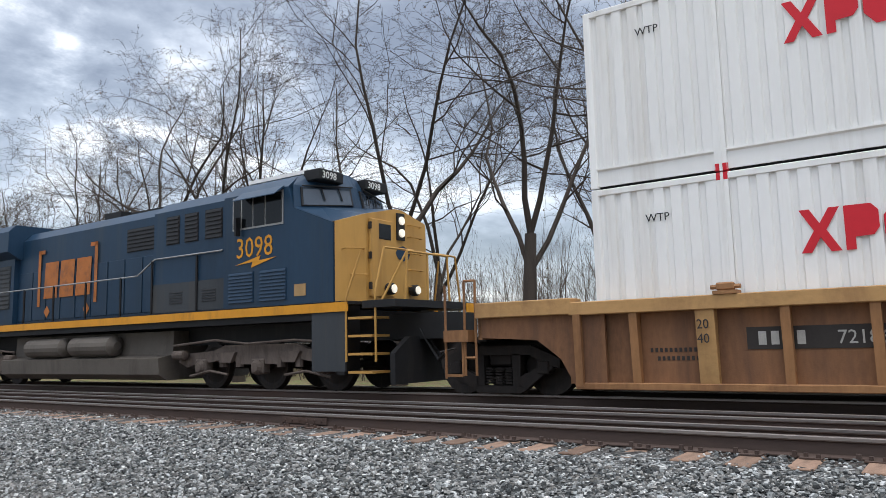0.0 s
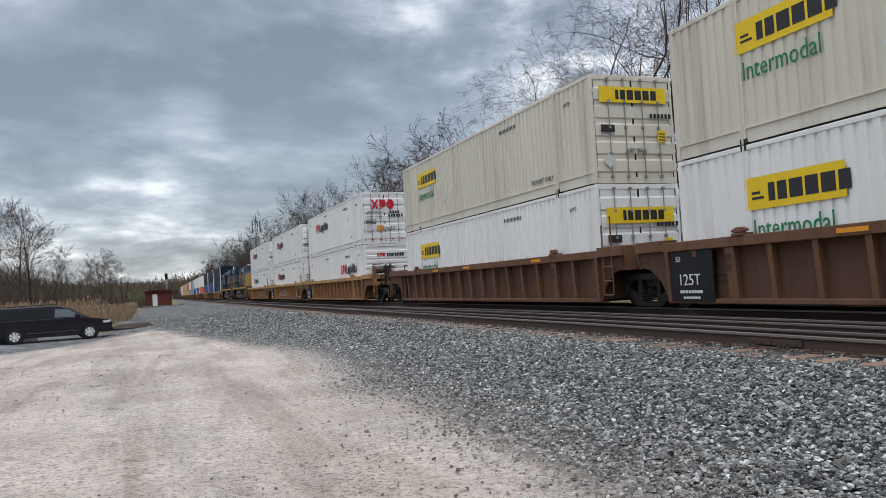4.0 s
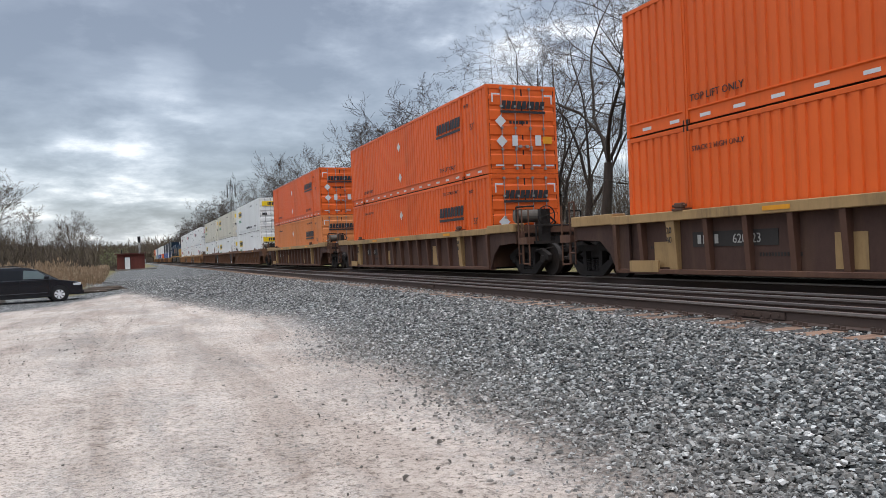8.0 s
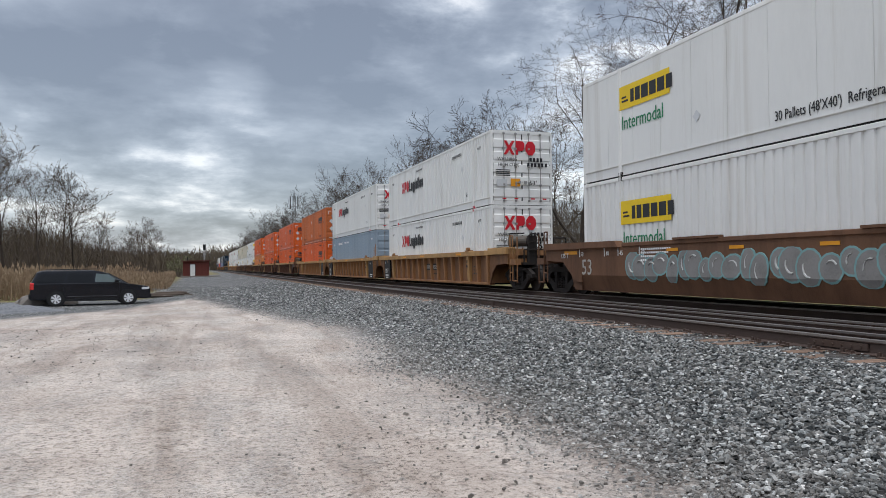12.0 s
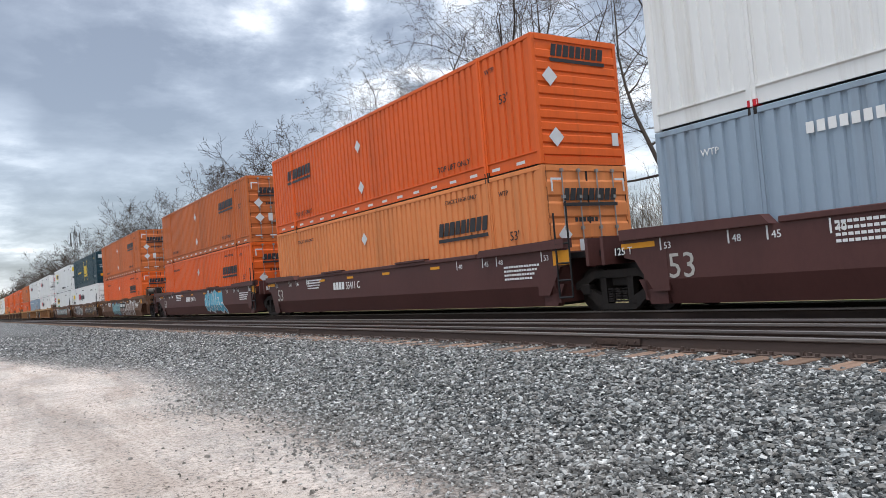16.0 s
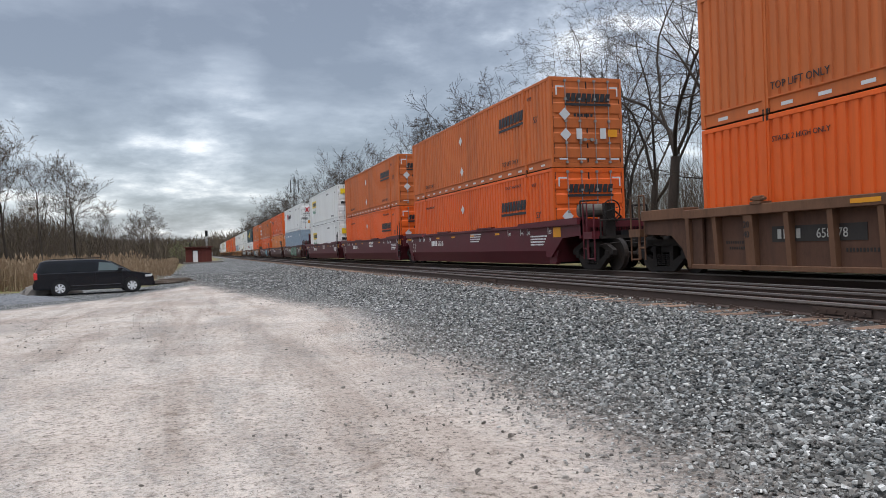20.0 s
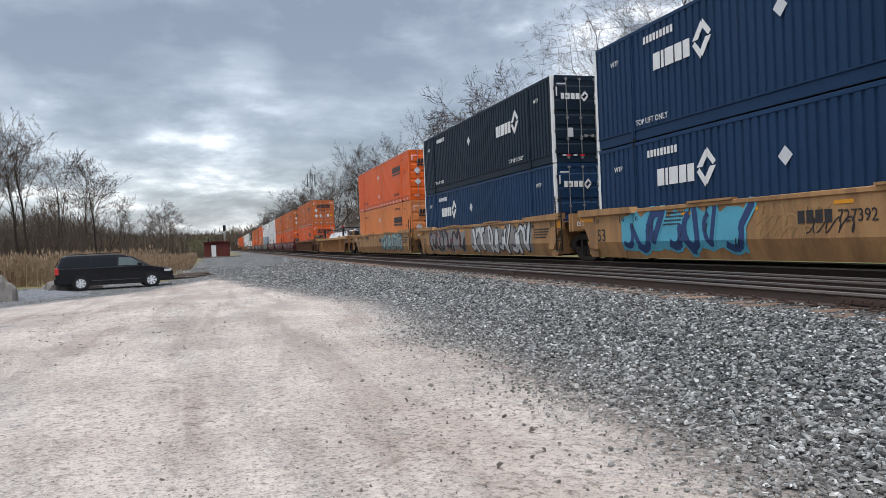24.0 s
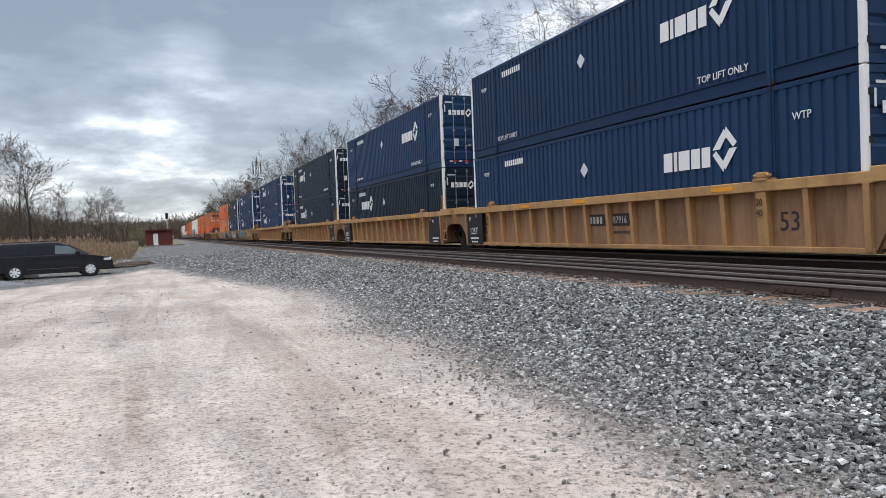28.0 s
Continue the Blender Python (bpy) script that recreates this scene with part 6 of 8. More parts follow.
def coupler_end(c, end, sy, reach, m, near, brake):
    y = end + sy * reach
    part("coupler", ("coupler", end), lambda bm: [box(bm, -0.12, 0.12, min(y, y + sy * 1.3), max(y, y + sy * 1.3), 0.74, 0.98, bevel=0.02), box(bm, -0.2, 0.2, min(y + sy * 1.25, y + sy * 1.62), max(y + sy * 1.25, y + sy * 1.62), 0.68, 1.04, bevel=0.05)], GREASE, c)
    part("draft_platform", ("draft", end), boxes((-1.25, 1.25, min(y, y + sy * 0.75), max(y, y + sy * 0.75), 0.92, 1.0), (-0.3, 0.3, min(y, y + sy * 0.8), max(y, y + sy * 0.8), 0.66, 0.92)), GREASE, c)
    if not near:
        return
    g = y + sy * 0.7
    part("grab_rail", ("grab", end), tubes([[(-1.45, y + sy * 0.08, 0.35), (-1.45, y + sy * 0.08, 1.95), (-1.45, y + sy * 0.30, 1.95), (-1.45, y + sy * 0.30, 0.35)], [(-1.45, g, 0.3), (-1.45, g, 1.9)], [(-1.45, g, 0.35), (-1.45, g - sy * 0.35, 0.35), (-1.45, g - sy * 0.35, 1.0)], [(-1.45, y + sy * 0.08, 0.65), (-1.45, y + sy * 0.3, 0.65)]], 0.024, 5), m, c)
    part("side_step", ("step", end), boxes((-1.52, -1.3, min(g, g - sy * 0.5), max(g, g - sy * 0.5), 0.92, 1.12)), m, c)
    part("cut_lever", ("lever", end), tubes([[(-1.35, y + sy * 0.9, 0.75), (-0.3, y + sy * 1.0, 0.85)]], 0.018, 5), GREASE, c)
    part("air_hose", ("airhose", end), tubes([[(0.3, y + sy * 0.8, 0.85), (0.35, y + sy * 1.2, 0.45), (0.3, y + sy * 1.6, 0.5)]], 0.03, 6), BLACK, c)
    if brake:
        part("brake_wheel", ("bwheel", end), lambda bm: [tube(bm, (0.28 * math.cos(a) - 0.7, y + sy * 0.45, 1.75 + 0.28 * math.sin(a)), (0.28 * math.cos(a + 0.4) - 0.7, y + sy * 0.45, 1.75 + 0.28 * math.sin(a + 0.4)), 0.02, 5) for a in [i * 0.3927 for i in range(16)]] + [tube(bm, (-0.7, y + sy * 0.45, 1.75), (0.28 * math.cos(a) - 0.7, y + sy * 0.45, 1.75 + 0.28 * math.sin(a)), 0.014, 5) for a in (0.3, 1.87, 3.44, 5.0)], GREASE, c)
        part("brake_stand", ("bstand", end), boxes((-0.85, -0.55, min(y + sy * 0.2, y + sy * 0.4), max(y + sy * 0.2, y + sy * 0.4), 1.0, 1.95)), GREASE, c)
        part("brake_cylinder", ("bcyl", end), lathes(([(-0.48, 0.06), (-0.44, 0.2), (0.42, 0.2), (0.46, 0.06)], "x", 16, (-0.75, y - sy * 0.55, 1.78))), TANKG, c, label="dull brown brake reservoir on the end platform")
        part("reservoir_cradle", ("bcrad", end), boxes((-1.12, -1.06, min(y - sy * 0.7, y - sy * 0.4), max(y - sy * 0.7, y - sy * 0.4), 1.26, 1.64), (-0.44, -0.38, min(y - sy * 0.7, y - sy * 0.4), max(y - sy * 0.7, y - sy * 0.4), 1.26, 1.64)), GREASE, c)
        part("brake_pipes", ("bpipes", end), tubes([[(-1.3, y - sy * 0.3, 1.3), (-1.3, y - sy * 0.3, 2.05), (-0.9, y + sy * 0.1, 2.05)], [(-0.3, y - sy * 0.3, 1.26), (-0.3, y + sy * 0.3, 1.55), (-0.55, y + sy * 0.4, 1.7)], [(-1.1, y + sy * 0.5, 1.0), (-1.1, y + sy * 0.5, 1.45), (0.9, y + sy * 0.5, 1.45), (0.9, y + sy * 0.5, 1.0)], [(0.4, y - sy * 0.2, 1.26), (0.4, y - sy * 0.2, 1.9), (0.9, y - sy * 0.2, 1.9), (0.9, y - sy * 0.2, 1.26)]], 0.026, 5), GREASE, c)


# ---- graffiti ----
def graffiti(seed, u0, u1, z0, z1, fill, edge, accent, ground=None, face=-1.506):
    """Fat painted figures with an outline; nothing that can be read."""
    def build(c):
        rng = random.Random(seed)
        n = max(2, int((u0 - u1) / 0.85))
        w, h = (u0 - u1) / n, z1 - z0
        back, front, dash = [], [], []

        def stroke(x0, y0, x1, y1, t, grow):
            d = Vector((x1 - x0, y1 - y0))
            d.normalize()
            nx, ny = -d.y * (t + grow), d.x * (t + grow)
            x0, y0, x1, y1 = x0 - d.x * grow, y0 - d.y * grow, x1 + d.x * grow, y1 + d.y * grow
            return [(x0 + nx, y0 + ny), (x0 - nx, y0 - ny), (x1 - nx, y1 - ny), ((x1 - nx + x1 + nx) / 2 + d.x * t * 0.9, (y1 - ny + y1 + ny) / 2 + d.y * t * 0.9), (x1 + nx, y1 + ny)]

        def curve(points, t):
            for (p0, q0), (p1, q1) in zip(points, points[1:]):
                back.append(stroke(p0, q0, p1, q1, t, 0.05))
                front.append(stroke(p0, q0, p1, q1, t, -0.008))

        m = 26
        long = n * w
        cloud = [(long * k / m, h * (0.06 + rng.uniform(-0.06, 0.08))) for k in range(m + 1)] + [(long * (m - k) / m + rng.uniform(-0.05, 0.05), h * (0.92 + rng.uniform(-0.12, 0.1))) for k in range(m + 1)]
        for i in range(int(n * 1.5)):
            cx, cy, t = (i + 0.5) * long / int(n * 1.5), h * 0.5, w * rng.uniform(0.07, 0.12)
            turn, bend, span = rng.choice((0.3, 1.2, 1.9, 2.8, 4.0, 5.1)), rng.uniform(2.2, 4.2), rng.uniform(0.34, 0.46)
            pts = [(cx + w * span * math.cos(turn + bend * k / 7) * (1 - 0.06 * k), cy + h * 0.95 * span * math.sin(turn + bend * k / 7)) for k in range(8)]
            tail = (pts[-1][0] + w * rng.uniform(-0.5, 0.5), h * rng.choice((0.04, 0.96)))
            curve(pts + [tail], t)
            for _ in range(2):
                a = rng.choice(pts)
                dash.append(stroke(a[0], a[1], a[0] + rng.uniform(0.05, 0.12), a[1] + rng.uniform(0.1, 0.25) * h, 0.014, 0))
        def folded(shapes):
            # painted on the plate, which folds inwards below 0.6 m
            def make(bm):
                prisms(*[(q, "z", 0.0, 0.0015 + 0.0002 * (k % 28)) for k, q in enumerate(shapes)])(bm)
                if face < -1.45:
                    bmesh.ops.bisect_plane(bm, geom=bm.verts[:] + bm.edges[:] + bm.faces[:], plane_co=(0, 0.6 - z0, 0), plane_no=(0, 1, 0))
                    for v in bm.verts:
                        v.co.z -= 0.364 * max(0.0, 0.6 - z0 - v.co.y)
            return make

        for name, shapes, mat, d in (("graffiti_ground", [cloud] if ground else [], ground, 0.0), ("graffiti_outline", back, edge, 0.003), ("graffiti_fill", front, fill, 0.010), ("graffiti_stroke", dash, accent, 0.017)):
            if shapes:
                part(name, (name, seed), folded(shapes), mat, c, Matrix.Translation((face - d, u0, z0)) @ SIDE)
    return build


G_BLUE = surface("spray_blue", (0.10, 0.38, 0.50), 0.5, vary=0.25, scale=2)
G_TEAL = surface("spray_teal", (0.20, 0.36, 0.36), 0.5, vary=0.25, scale=2)
G_GREEN = surface("spray_green", (0.18, 0.40, 0.27), 0.5, vary=0.25, scale=2)
G_WHITE = surface("spray_white", (0.6, 0.6, 0.58), 0.5, vary=0.2, scale=2)
G_GREY = surface("spray_grey", (0.24, 0.23, 0.22), 0.5, vary=0.3, scale=2)
G_HAZE = surface("thin_white_spray_over_rust", (0.23, 0.165, 0.135), 0.6, vary=0.4, scale=2.5)
G_DARK = surface("spray_black", (0.025, 0.025, 0.03), 0.5, vary=0.2, scale=2)
G_NAVY = surface("spray_navy", (0.03, 0.06, 0.16), 0.5, vary=0.2, scale=2)


def bubbles(seed, u0, u1, z0, z1, fill, edge, accent, face=-1.506):
    """Overlapping sprayed ovals with a pale rim."""
    def build(c):
        rng = random.Random(seed)
        long, h = u0 - u1, z1 - z0
        n = max(4, int(long / 0.42))
        rim, core, lines = [], [], []
        for i in range(n):
            cx, cy = long * (i + 0.5) / n + rng.uniform(-0.08, 0.08), h * rng.uniform(0.38, 0.62)
            rx, ry, tilt = rng.uniform(0.2, 0.36), h * rng.uniform(0.3, 0.46), rng.uniform(-0.4, 0.4)
            for out, grow in ((rim, 0.04), (core, 0.0)):
                pts = []
                for k in range(14):
                    a = 2 * math.pi * k / 14
                    px, py = (rx + grow) * math.cos(a), (ry + grow) * math.sin(a)
                    pts.append((cx + px * math.cos(tilt) - py * math.sin(tilt), min(h, max(0.0, cy + px * math.sin(tilt) + py * math.cos(tilt)))))
                out.append(pts)
            a = rng.uniform(0, 3)
            for k in range(4):
                b, d = a + 0.5 * k, a + 0.5 * (k + 1)
                p, q = (cx + 0.5 * rx * math.cos(b), cy + 0.55 * ry * math.sin(b)), (cx + 0.5 * rx * math.cos(d), cy + 0.55 * ry * math.sin(d))
                lines.append((p, (p[0] + 0.02, p[1] + 0.02), (q[0] + 0.02, q[1] + 0.02), q))

        def layered(pairs):
            def make(bm):
                prisms(*pairs)(bm)
                if face < -1.45:
                    bmesh.ops.bisect_plane(bm, geom=bm.verts[:] + bm.edges[:] + bm.faces[:], plane_co=(0, 0.6 - z0, 0), plane_no=(0, 1, 0))
                    for v in bm.verts:
                        v.co.z -= 0.364 * max(0.0, 0.6 - z0 - v.co.y)
            return make

        place = Matrix.Translation((face, u0, z0)) @ SIDE
        part("graffiti_outline", ("bub_rim", seed), layered([(q, "z", 0.0, 0.0015 + 0.001 * (2 * k % 24)) for k, q in enumerate(rim)]), edge, c, place)
        part("graffiti_fill", ("bub_core", seed), layered([(q, "z", 0.0, 0.0020 + 0.001 * (2 * k % 24)) for k, q in enumerate(core)]), fill, c, place)
        part("graffiti_stroke", ("bub_line", seed), layered([(q, "z", 0.0, 0.0275) for q in lines]), accent, c, place)
    return build


def scribble(seed, u0, u1, z0, z1, mat, lines=3):
    """Thin looping spray lines."""
    def build(c):
        rng = random.Random(seed)
        shapes = []
        for row in range(lines):
            y0, x, pts = (row + 0.5) * (z1 - z0) / lines, rng.uniform(0, 0.2), []
            a = rng.uniform(0, 6)
            while x < (u0 - u1) * rng.uniform(0.75, 1.0):
                pts.append((x + 0.09 * math.cos(a), y0 + (z1 - z0) / lines * 0.42 * math.sin(a * 1.1 + row)))
                x += 0.035
                a += 0.75
            for (p, q), (r, s) in zip(pts, pts[1:]):
                d = max(1e-4, math.hypot(r - p, s - q))
                nx, ny = -(s - q) / d * 0.012, (r - p) / d * 0.012
                shapes.append(((p + nx, q + ny), (p - nx, q - ny), (r - nx, s - ny), (r + nx, s + ny)))
        part("scribble", ("scribble", seed), prisms(*[(q, "z", 0.0, 0.002 + 0.0004 * (k % 7)) for k, q in enumerate(shapes)]), mat, c, Matrix.Translation((-1.507, u0, z0)) @ SIDE)
    return build


def many(*some):
    def build(c):
        for g in some:
            g(c)
    return build


# ---- locomotives ----
def loco_truck(loco, u, y0, sign=1):
    t = part("truck", "loco_bolster", lambda bm: [box(bm, -0.9, 0.9, -1.0, 1.0, 0.62, 0.8, bevel=0.03)], TRUCK_L, loco, (0, u, 0))

    def frame_side(bm):
        prism(bm, ((-2.75, 0.62), (-2.6, 0.80), (-1.5, 0.86), (-1.1, 0.98), (1.1, 0.98), (1.5, 0.86), (2.6, 0.80), (2.75, 0.62), (2.5, 0.52), (1.5, 0.62), (1.0, 0.72), (0.6, 0.56), (-0.6, 0.56), (-1.0, 0.72), (-1.5, 0.62), (-2.5, 0.52)), "x", -0.08, 0.08)
        for k in (-1.9, 0.0, 1.9):
            box(bm, -0.13, 0.1, k - 0.2, k + 0.2, 0.36, 0.68, bevel=0.03)
            lathe(bm, [(-0.2, 0.1), (-0.14, 0.16), (0.0, 0.16)], "x", 12, (0, k, 0.5))
        for k in (-2.4, -1.2, -0.65, 0.65, 1.2, 2.4):
            lathe(bm, [(0.5, 0.09), (0.74, 0.09)], "z", 8, (-0.03, k, 0))
        for k in (-1.0, 1.0):
            prism(bm, ((k - 0.32, 0.82), (k + 0.32, 0.82), (k + 0.18, 0.6), (k - 0.18, 0.6)), "x", -0.16, -0.08)
        bmesh.ops.recalc_face_normals(bm, faces=bm.faces[:])

    def pipes(bm):
        for pts in ([(-0.2, -2.7, 0.95), (-0.2, -1.2, 1.05), (-0.2, 0.2, 1.0), (-0.2, 1.3, 1.1), (-0.2, 2.8, 1.0)], [(-0.16, -2.2, 0.3), (-0.16, -1.5, 0.42), (-0.16, -0.9, 0.34)], [(-0.16, 0.9, 0.34), (-0.16, 1.5, 0.42), (-0.16, 2.2, 0.3)]):
            for a, b in zip(pts, pts[1:]):
                tube(bm, a, b, 0.03, 6)
        lathe(bm, [(-0.25, 0.06), (-0.23, 0.11), (0.15, 0.11), (0.2, 0.05)], "y", 10, (-0.22, 2.55, 0.78))
        lathe(bm, [(-0.25, 0.06), (-0.23, 0.11), (0.15, 0.11), (0.2, 0.05)], "y", 10, (-0.22, -2.45, 0.78))

    for s in (-1, 1):
        f = part("side_frame", "loco_side", frame_side, TRUCK_L, t, Matrix.Translation((s * 1.08, 0, 0)) @ Matrix.Diagonal((-s, 1, 1, 1)))
        part("brake_rigging", "loco_pipes", pipes, TRUCK_L, t, Matrix.Translation((s * 1.08, 0, 0)) @ Matrix.Diagonal((-s, 1, 1, 1)))
    for k in (-1.9, 0.0, 1.9):
        w = part("wheelset", "loco_wheel", lambda bm: [lathe(bm, [(s * 0.72 - s * d, q) for d, q in ((-0.07, 0.15), (-0.05, 0.38), (-0.07, 0.44), (-0.07, 0.52), (0.05, 0.52), (0.065, 0.545), (0.07, 0.44), (0.05, 0.15))], "x", 28) for s in (-1, 1)] + [lathe(bm, [(-1.0, 0.09), (1.0, 0.09)], "x", 10)], WHEEL, t, (0, k, 0.52))
        AXLES.append((w, y0 + sign * u, sign * k))


def louvers(n, w, h):
    def build(bm):
        box(bm, -0.008, 0.02, 0, w, 0, h)
        for i in range(n):
            z = h * (i + 0.2) / n
            prism(bm, ((-0.03, z), (-0.008, z), (-0.008, z + h * 0.7 / n)), "y", 0.03, w - 0.03)
        bmesh.ops.recalc_face_normals(bm, faces=bm.faces[:])
    return build


def locomotive(y0, back, number):
    sign = -1 if back else 1
    lo = thing("locomotive", "dark blue diesel locomotive with a yellow nose" if not back else "dark blue diesel locomotive, its yellow hood end towards the next one", "locomotive", "locomotives")
    MOVERS.append((lo, y0, 0.0) if not back else (lo, y0, 0.0, 180))
    part("frame", "loco_frame", boxes((-1.42, 1.42, 2.1, 20.4, 1.42, 1.6), (-0.6, 0.6, 0.4, 21.9, 1.0, 1.5)), BLACK, lo)
    for s in (-1, 1):
        part("sill_stripe", ("stripe", s), boxes((min(s * 1.45, s * 1.5), max(s * 1.45, s * 1.5), 2.0, 20.9, 1.56, 1.74)), LOCO_S, lo, label="yellow stripe along the walkway edge")
        part("walkway", ("walk", s), boxes((min(s * 0.9, s * 1.48), max(s * 0.9, s * 1.48), 2.0, 21.0, 1.70, 1.76)), BLACK, lo)
    # faceted yellow nose front
    plan = ((-1.5, 2.29, 3.33), (-1.0, 1.93, 3.50), (-0.1, 1.88, 3.70), (0.1, 1.88, 3.70), (1.0, 1.93, 3.50), (1.5, 2.29, 3.33))

    def loft(rings):
        def build(bm):
            made = [[bm.verts.new(p) for p in ring] for ring in rings]
            for q, r in zip(made, made[1:]):
                for i in range(len(q) - 1):
                    bm.faces.new((q[i], q[i + 1], r[i + 1], r[i]))
            bmesh.ops.recalc_face_normals(bm, faces=bm.faces[:])
        return build

    nose = part("nose", "nose", loft(([(x, y, 1.76) for x, y, z in plan], [(x, y, z) for x, y, z in plan], [(x * 0.997, y + 0.06, z + 0.004) for x, y, z in plan], [(x * 0.997, y + 0.06, 1.76) for x, y, z in plan])), LOCO_Y, lo, label="yellow faceted short hood")
    part("nose_door", "nose_door", boxes((-0.92, -0.2, 1.865, 1.93, 1.86, 3.42), bevel=0.012), LOCO_Y, nose)
    part("door_hinge", "nose_hinge", boxes((-0.95, -0.91, 1.84, 1.9, 2.0, 2.14), (-0.95, -0.91, 1.84, 1.9, 2.6, 2.74), (-0.95, -0.91, 1.84, 1.9, 3.2, 3.34)), GREASE, nose)
    part("door_window", "door_window", boxes((-0.66, -0.28, 1.855, 1.88, 3.02, 3.34), bevel=0.01), GLASS, nose)
    part("headlight_box", "hl_box", boxes((-0.09, 0.15, 1.83, 1.9, 3.05, 3.62), bevel=0.01), BLACK, nose)
    for z in (3.2, 3.46):
        part("headlight", "hl", lathes(([(-0.03, 0.085), (0.0, 0.09)], "y", 14)), HEADLIGHT, nose, (0.03, 1.83, z))
    part("nose_badge", "nose_badge", prisms(([(0.24 * math.cos(k * 0.7854), 0.16 * math.sin(k * 0.7854)) for k in range(8)], "z", 0, 0.006)), LOCO_B, nose, Matrix.Translation((0.12, 1.875, 2.78)) @ REAR)
    part("grab_irons", "nose_grab", tubes([[(-1.4, 2.2, 2.78), (-1.38, 2.1, 2.8), (-1.08, 1.88, 2.8), (-1.05, 1.95, 2.78)], [(-1.25, 2.1, 2.3), (-1.22, 2.0, 2.28), (-1.02, 1.85, 2.28)]] + [[(0.3, 1.9, z), (0.32, 1.8, z), (0.72, 1.81, z), (0.74, 1.9, z)] for z in (2.1, 2.45, 2.8, 3.15, 3.4)], 0.016, 5), LOCO_Y, nose)
    part("hand_guard", "nose_guard", tubes([[(-0.7, 1.2, 1.74), (-0.62, 1.2, 2.72), (0.75, 1.2, 2.72), (0.82, 1.2, 1.74)], [(-1.0, 1.55, 1.74), (-0.62, 1.2, 2.72)], [(0.05, 1.2, 1.74), (0.05, 1.2, 2.72)]], 0.025, 6), LOCO_Y, lo, label="yellow guard rail round the front platform")
    for s in (-1, 1):
        part("ditch_light", "ditch", lathes(([(-0.16, 0.06), (-0.12, 0.12), (0.0, 0.12)], "y", 14)), BLACK, lo, (s * 0.4, 1.86, 2.02))
        part("ditch_lens", "ditch_lens", lathes(([(-0.01, 0.085), (0.01, 0.085)], "y", 14)), HEADLIGHT, lo, (s * 0.4, 1.70, 2.02))
    # cab: side walls, a sloping deck before the windshields, a brow and the roof
    foot = [(x * 0.998, y + 0.055, 1.76) for x, y, z in plan]
    edge = [(x * 0.998, y + 0.055, z - 0.004) for x, y, z in plan]
    sill = ((-1.5, 3.42, 3.75), (-0.9, 3.22, 3.80), (-0.06, 2.97, 3.86), (0.06, 2.97, 3.86), (0.9, 3.22, 3.80), (1.5, 3.42, 3.75))
    brow = ((-1.44, 3.50, 4.24), (-0.9, 3.33, 4.29), (-0.06, 3.10, 4.33), (0.06, 3.10, 4.33), (0.9, 3.33, 4.29), (1.44, 3.50, 4.24))
    lip = ((-1.2, 3.58, 4.48), (-0.85, 3.46, 4.57), (-0.06, 3.3, 4.64), (0.06, 3.3, 4.64), (0.85, 3.46, 4.57), (1.2, 3.58, 4.48))
    cab = part("cab", "cab", lambda bm: [prism(bm, ((-1.5, 1.76), (-1.5, 4.21), (-1.2, 4.48), (-0.5, 4.64), (0.5, 4.64), (1.2, 4.48), (1.5, 4.21), (1.5, 1.76)), "y", 3.57, 5.6), prism(bm, ((2.345, 1.76), (2.345, 3.32), (3.42, 3.74), (3.58, 4.2), (3.58, 1.76)), "x", -1.499, 1.499), loft((foot, edge, sill, brow, lip, [(x, 3.6, z) for x, y, z in lip]))(bm), bmesh.ops.recalc_face_normals(bm, faces=bm.faces[:])], LOCO_B, lo)
    for s in (-1, 1):
        p, q = (Vector((s * 1.34, 3.365, 3.79)), Vector((s * 0.16, 3.0, 3.89))), (Vector((s * 1.30, 3.445, 4.20)), Vector((s * 0.14, 3.10, 4.28)))
        ahead = (p[1] - p[0]).cross(q[0] - p[0]).normalized()
        ahead = ahead if ahead.y < 0 else -ahead

        def pane(grow, near, deep):
            c = (p[0] + p[1] + q[0] + q[1]) / 4
            ring = [c + (v - c) * grow for v in (p[0], p[1], q[1], q[0])]

            def build(bm):
                a, b = [bm.verts.new(v + ahead * near) for v in ring], [bm.verts.new(v + ahead * deep) for v in ring]
                bm.faces.new(a)
                bm.faces.new(b[::-1])
                for i in range(4):
                    bm.faces.new((a[i], a[(i + 1) % 4], b[(i + 1) % 4], b[i]))
                bmesh.ops.recalc_face_normals(bm, faces=bm.faces[:])
            return build

        part("windshield_frame", ("wsframe", s), pane(1.0, 0.03, -0.05), BLACK, cab, label="black rubber windshield seal")
        part("windshield", ("wshield", s), pane(0.93, 0.036, -0.04), SHIELD, cab)
        part("wiper", ("wiper", s), tubes([[tuple(q[0].lerp(q[1], f) + ahead * 0.07), tuple(p[0].lerp(p[1], f + 0.06).lerp(q[0].lerp(q[1], f + 0.06), 0.25) + ahead * 0.06)] for f in (0.38, 0.72)], 0.014, 4), BLACK, cab)
        part("wiper_rail", ("wrail", s), tubes([[tuple(q[0] + ahead * 0.1), tuple(q[1] + ahead * 0.1)]], 0.02, 5), BLACK, cab)
        part("number_board", ("nboard", s), boxes((min(s * 0.36, s * 1.1), max(s * 0.36, s * 1.1), 3.08, 3.55, 4.36, 4.60), bevel=0.02), BLACK, cab)
        part("side_window", ("swin", s), boxes((min(s * 1.5, s * 1.515), max(s * 1.5, s * 1.515), 3.72, 5.3, 3.44, 4.16)), ZINC, cab, label="pale window frame")
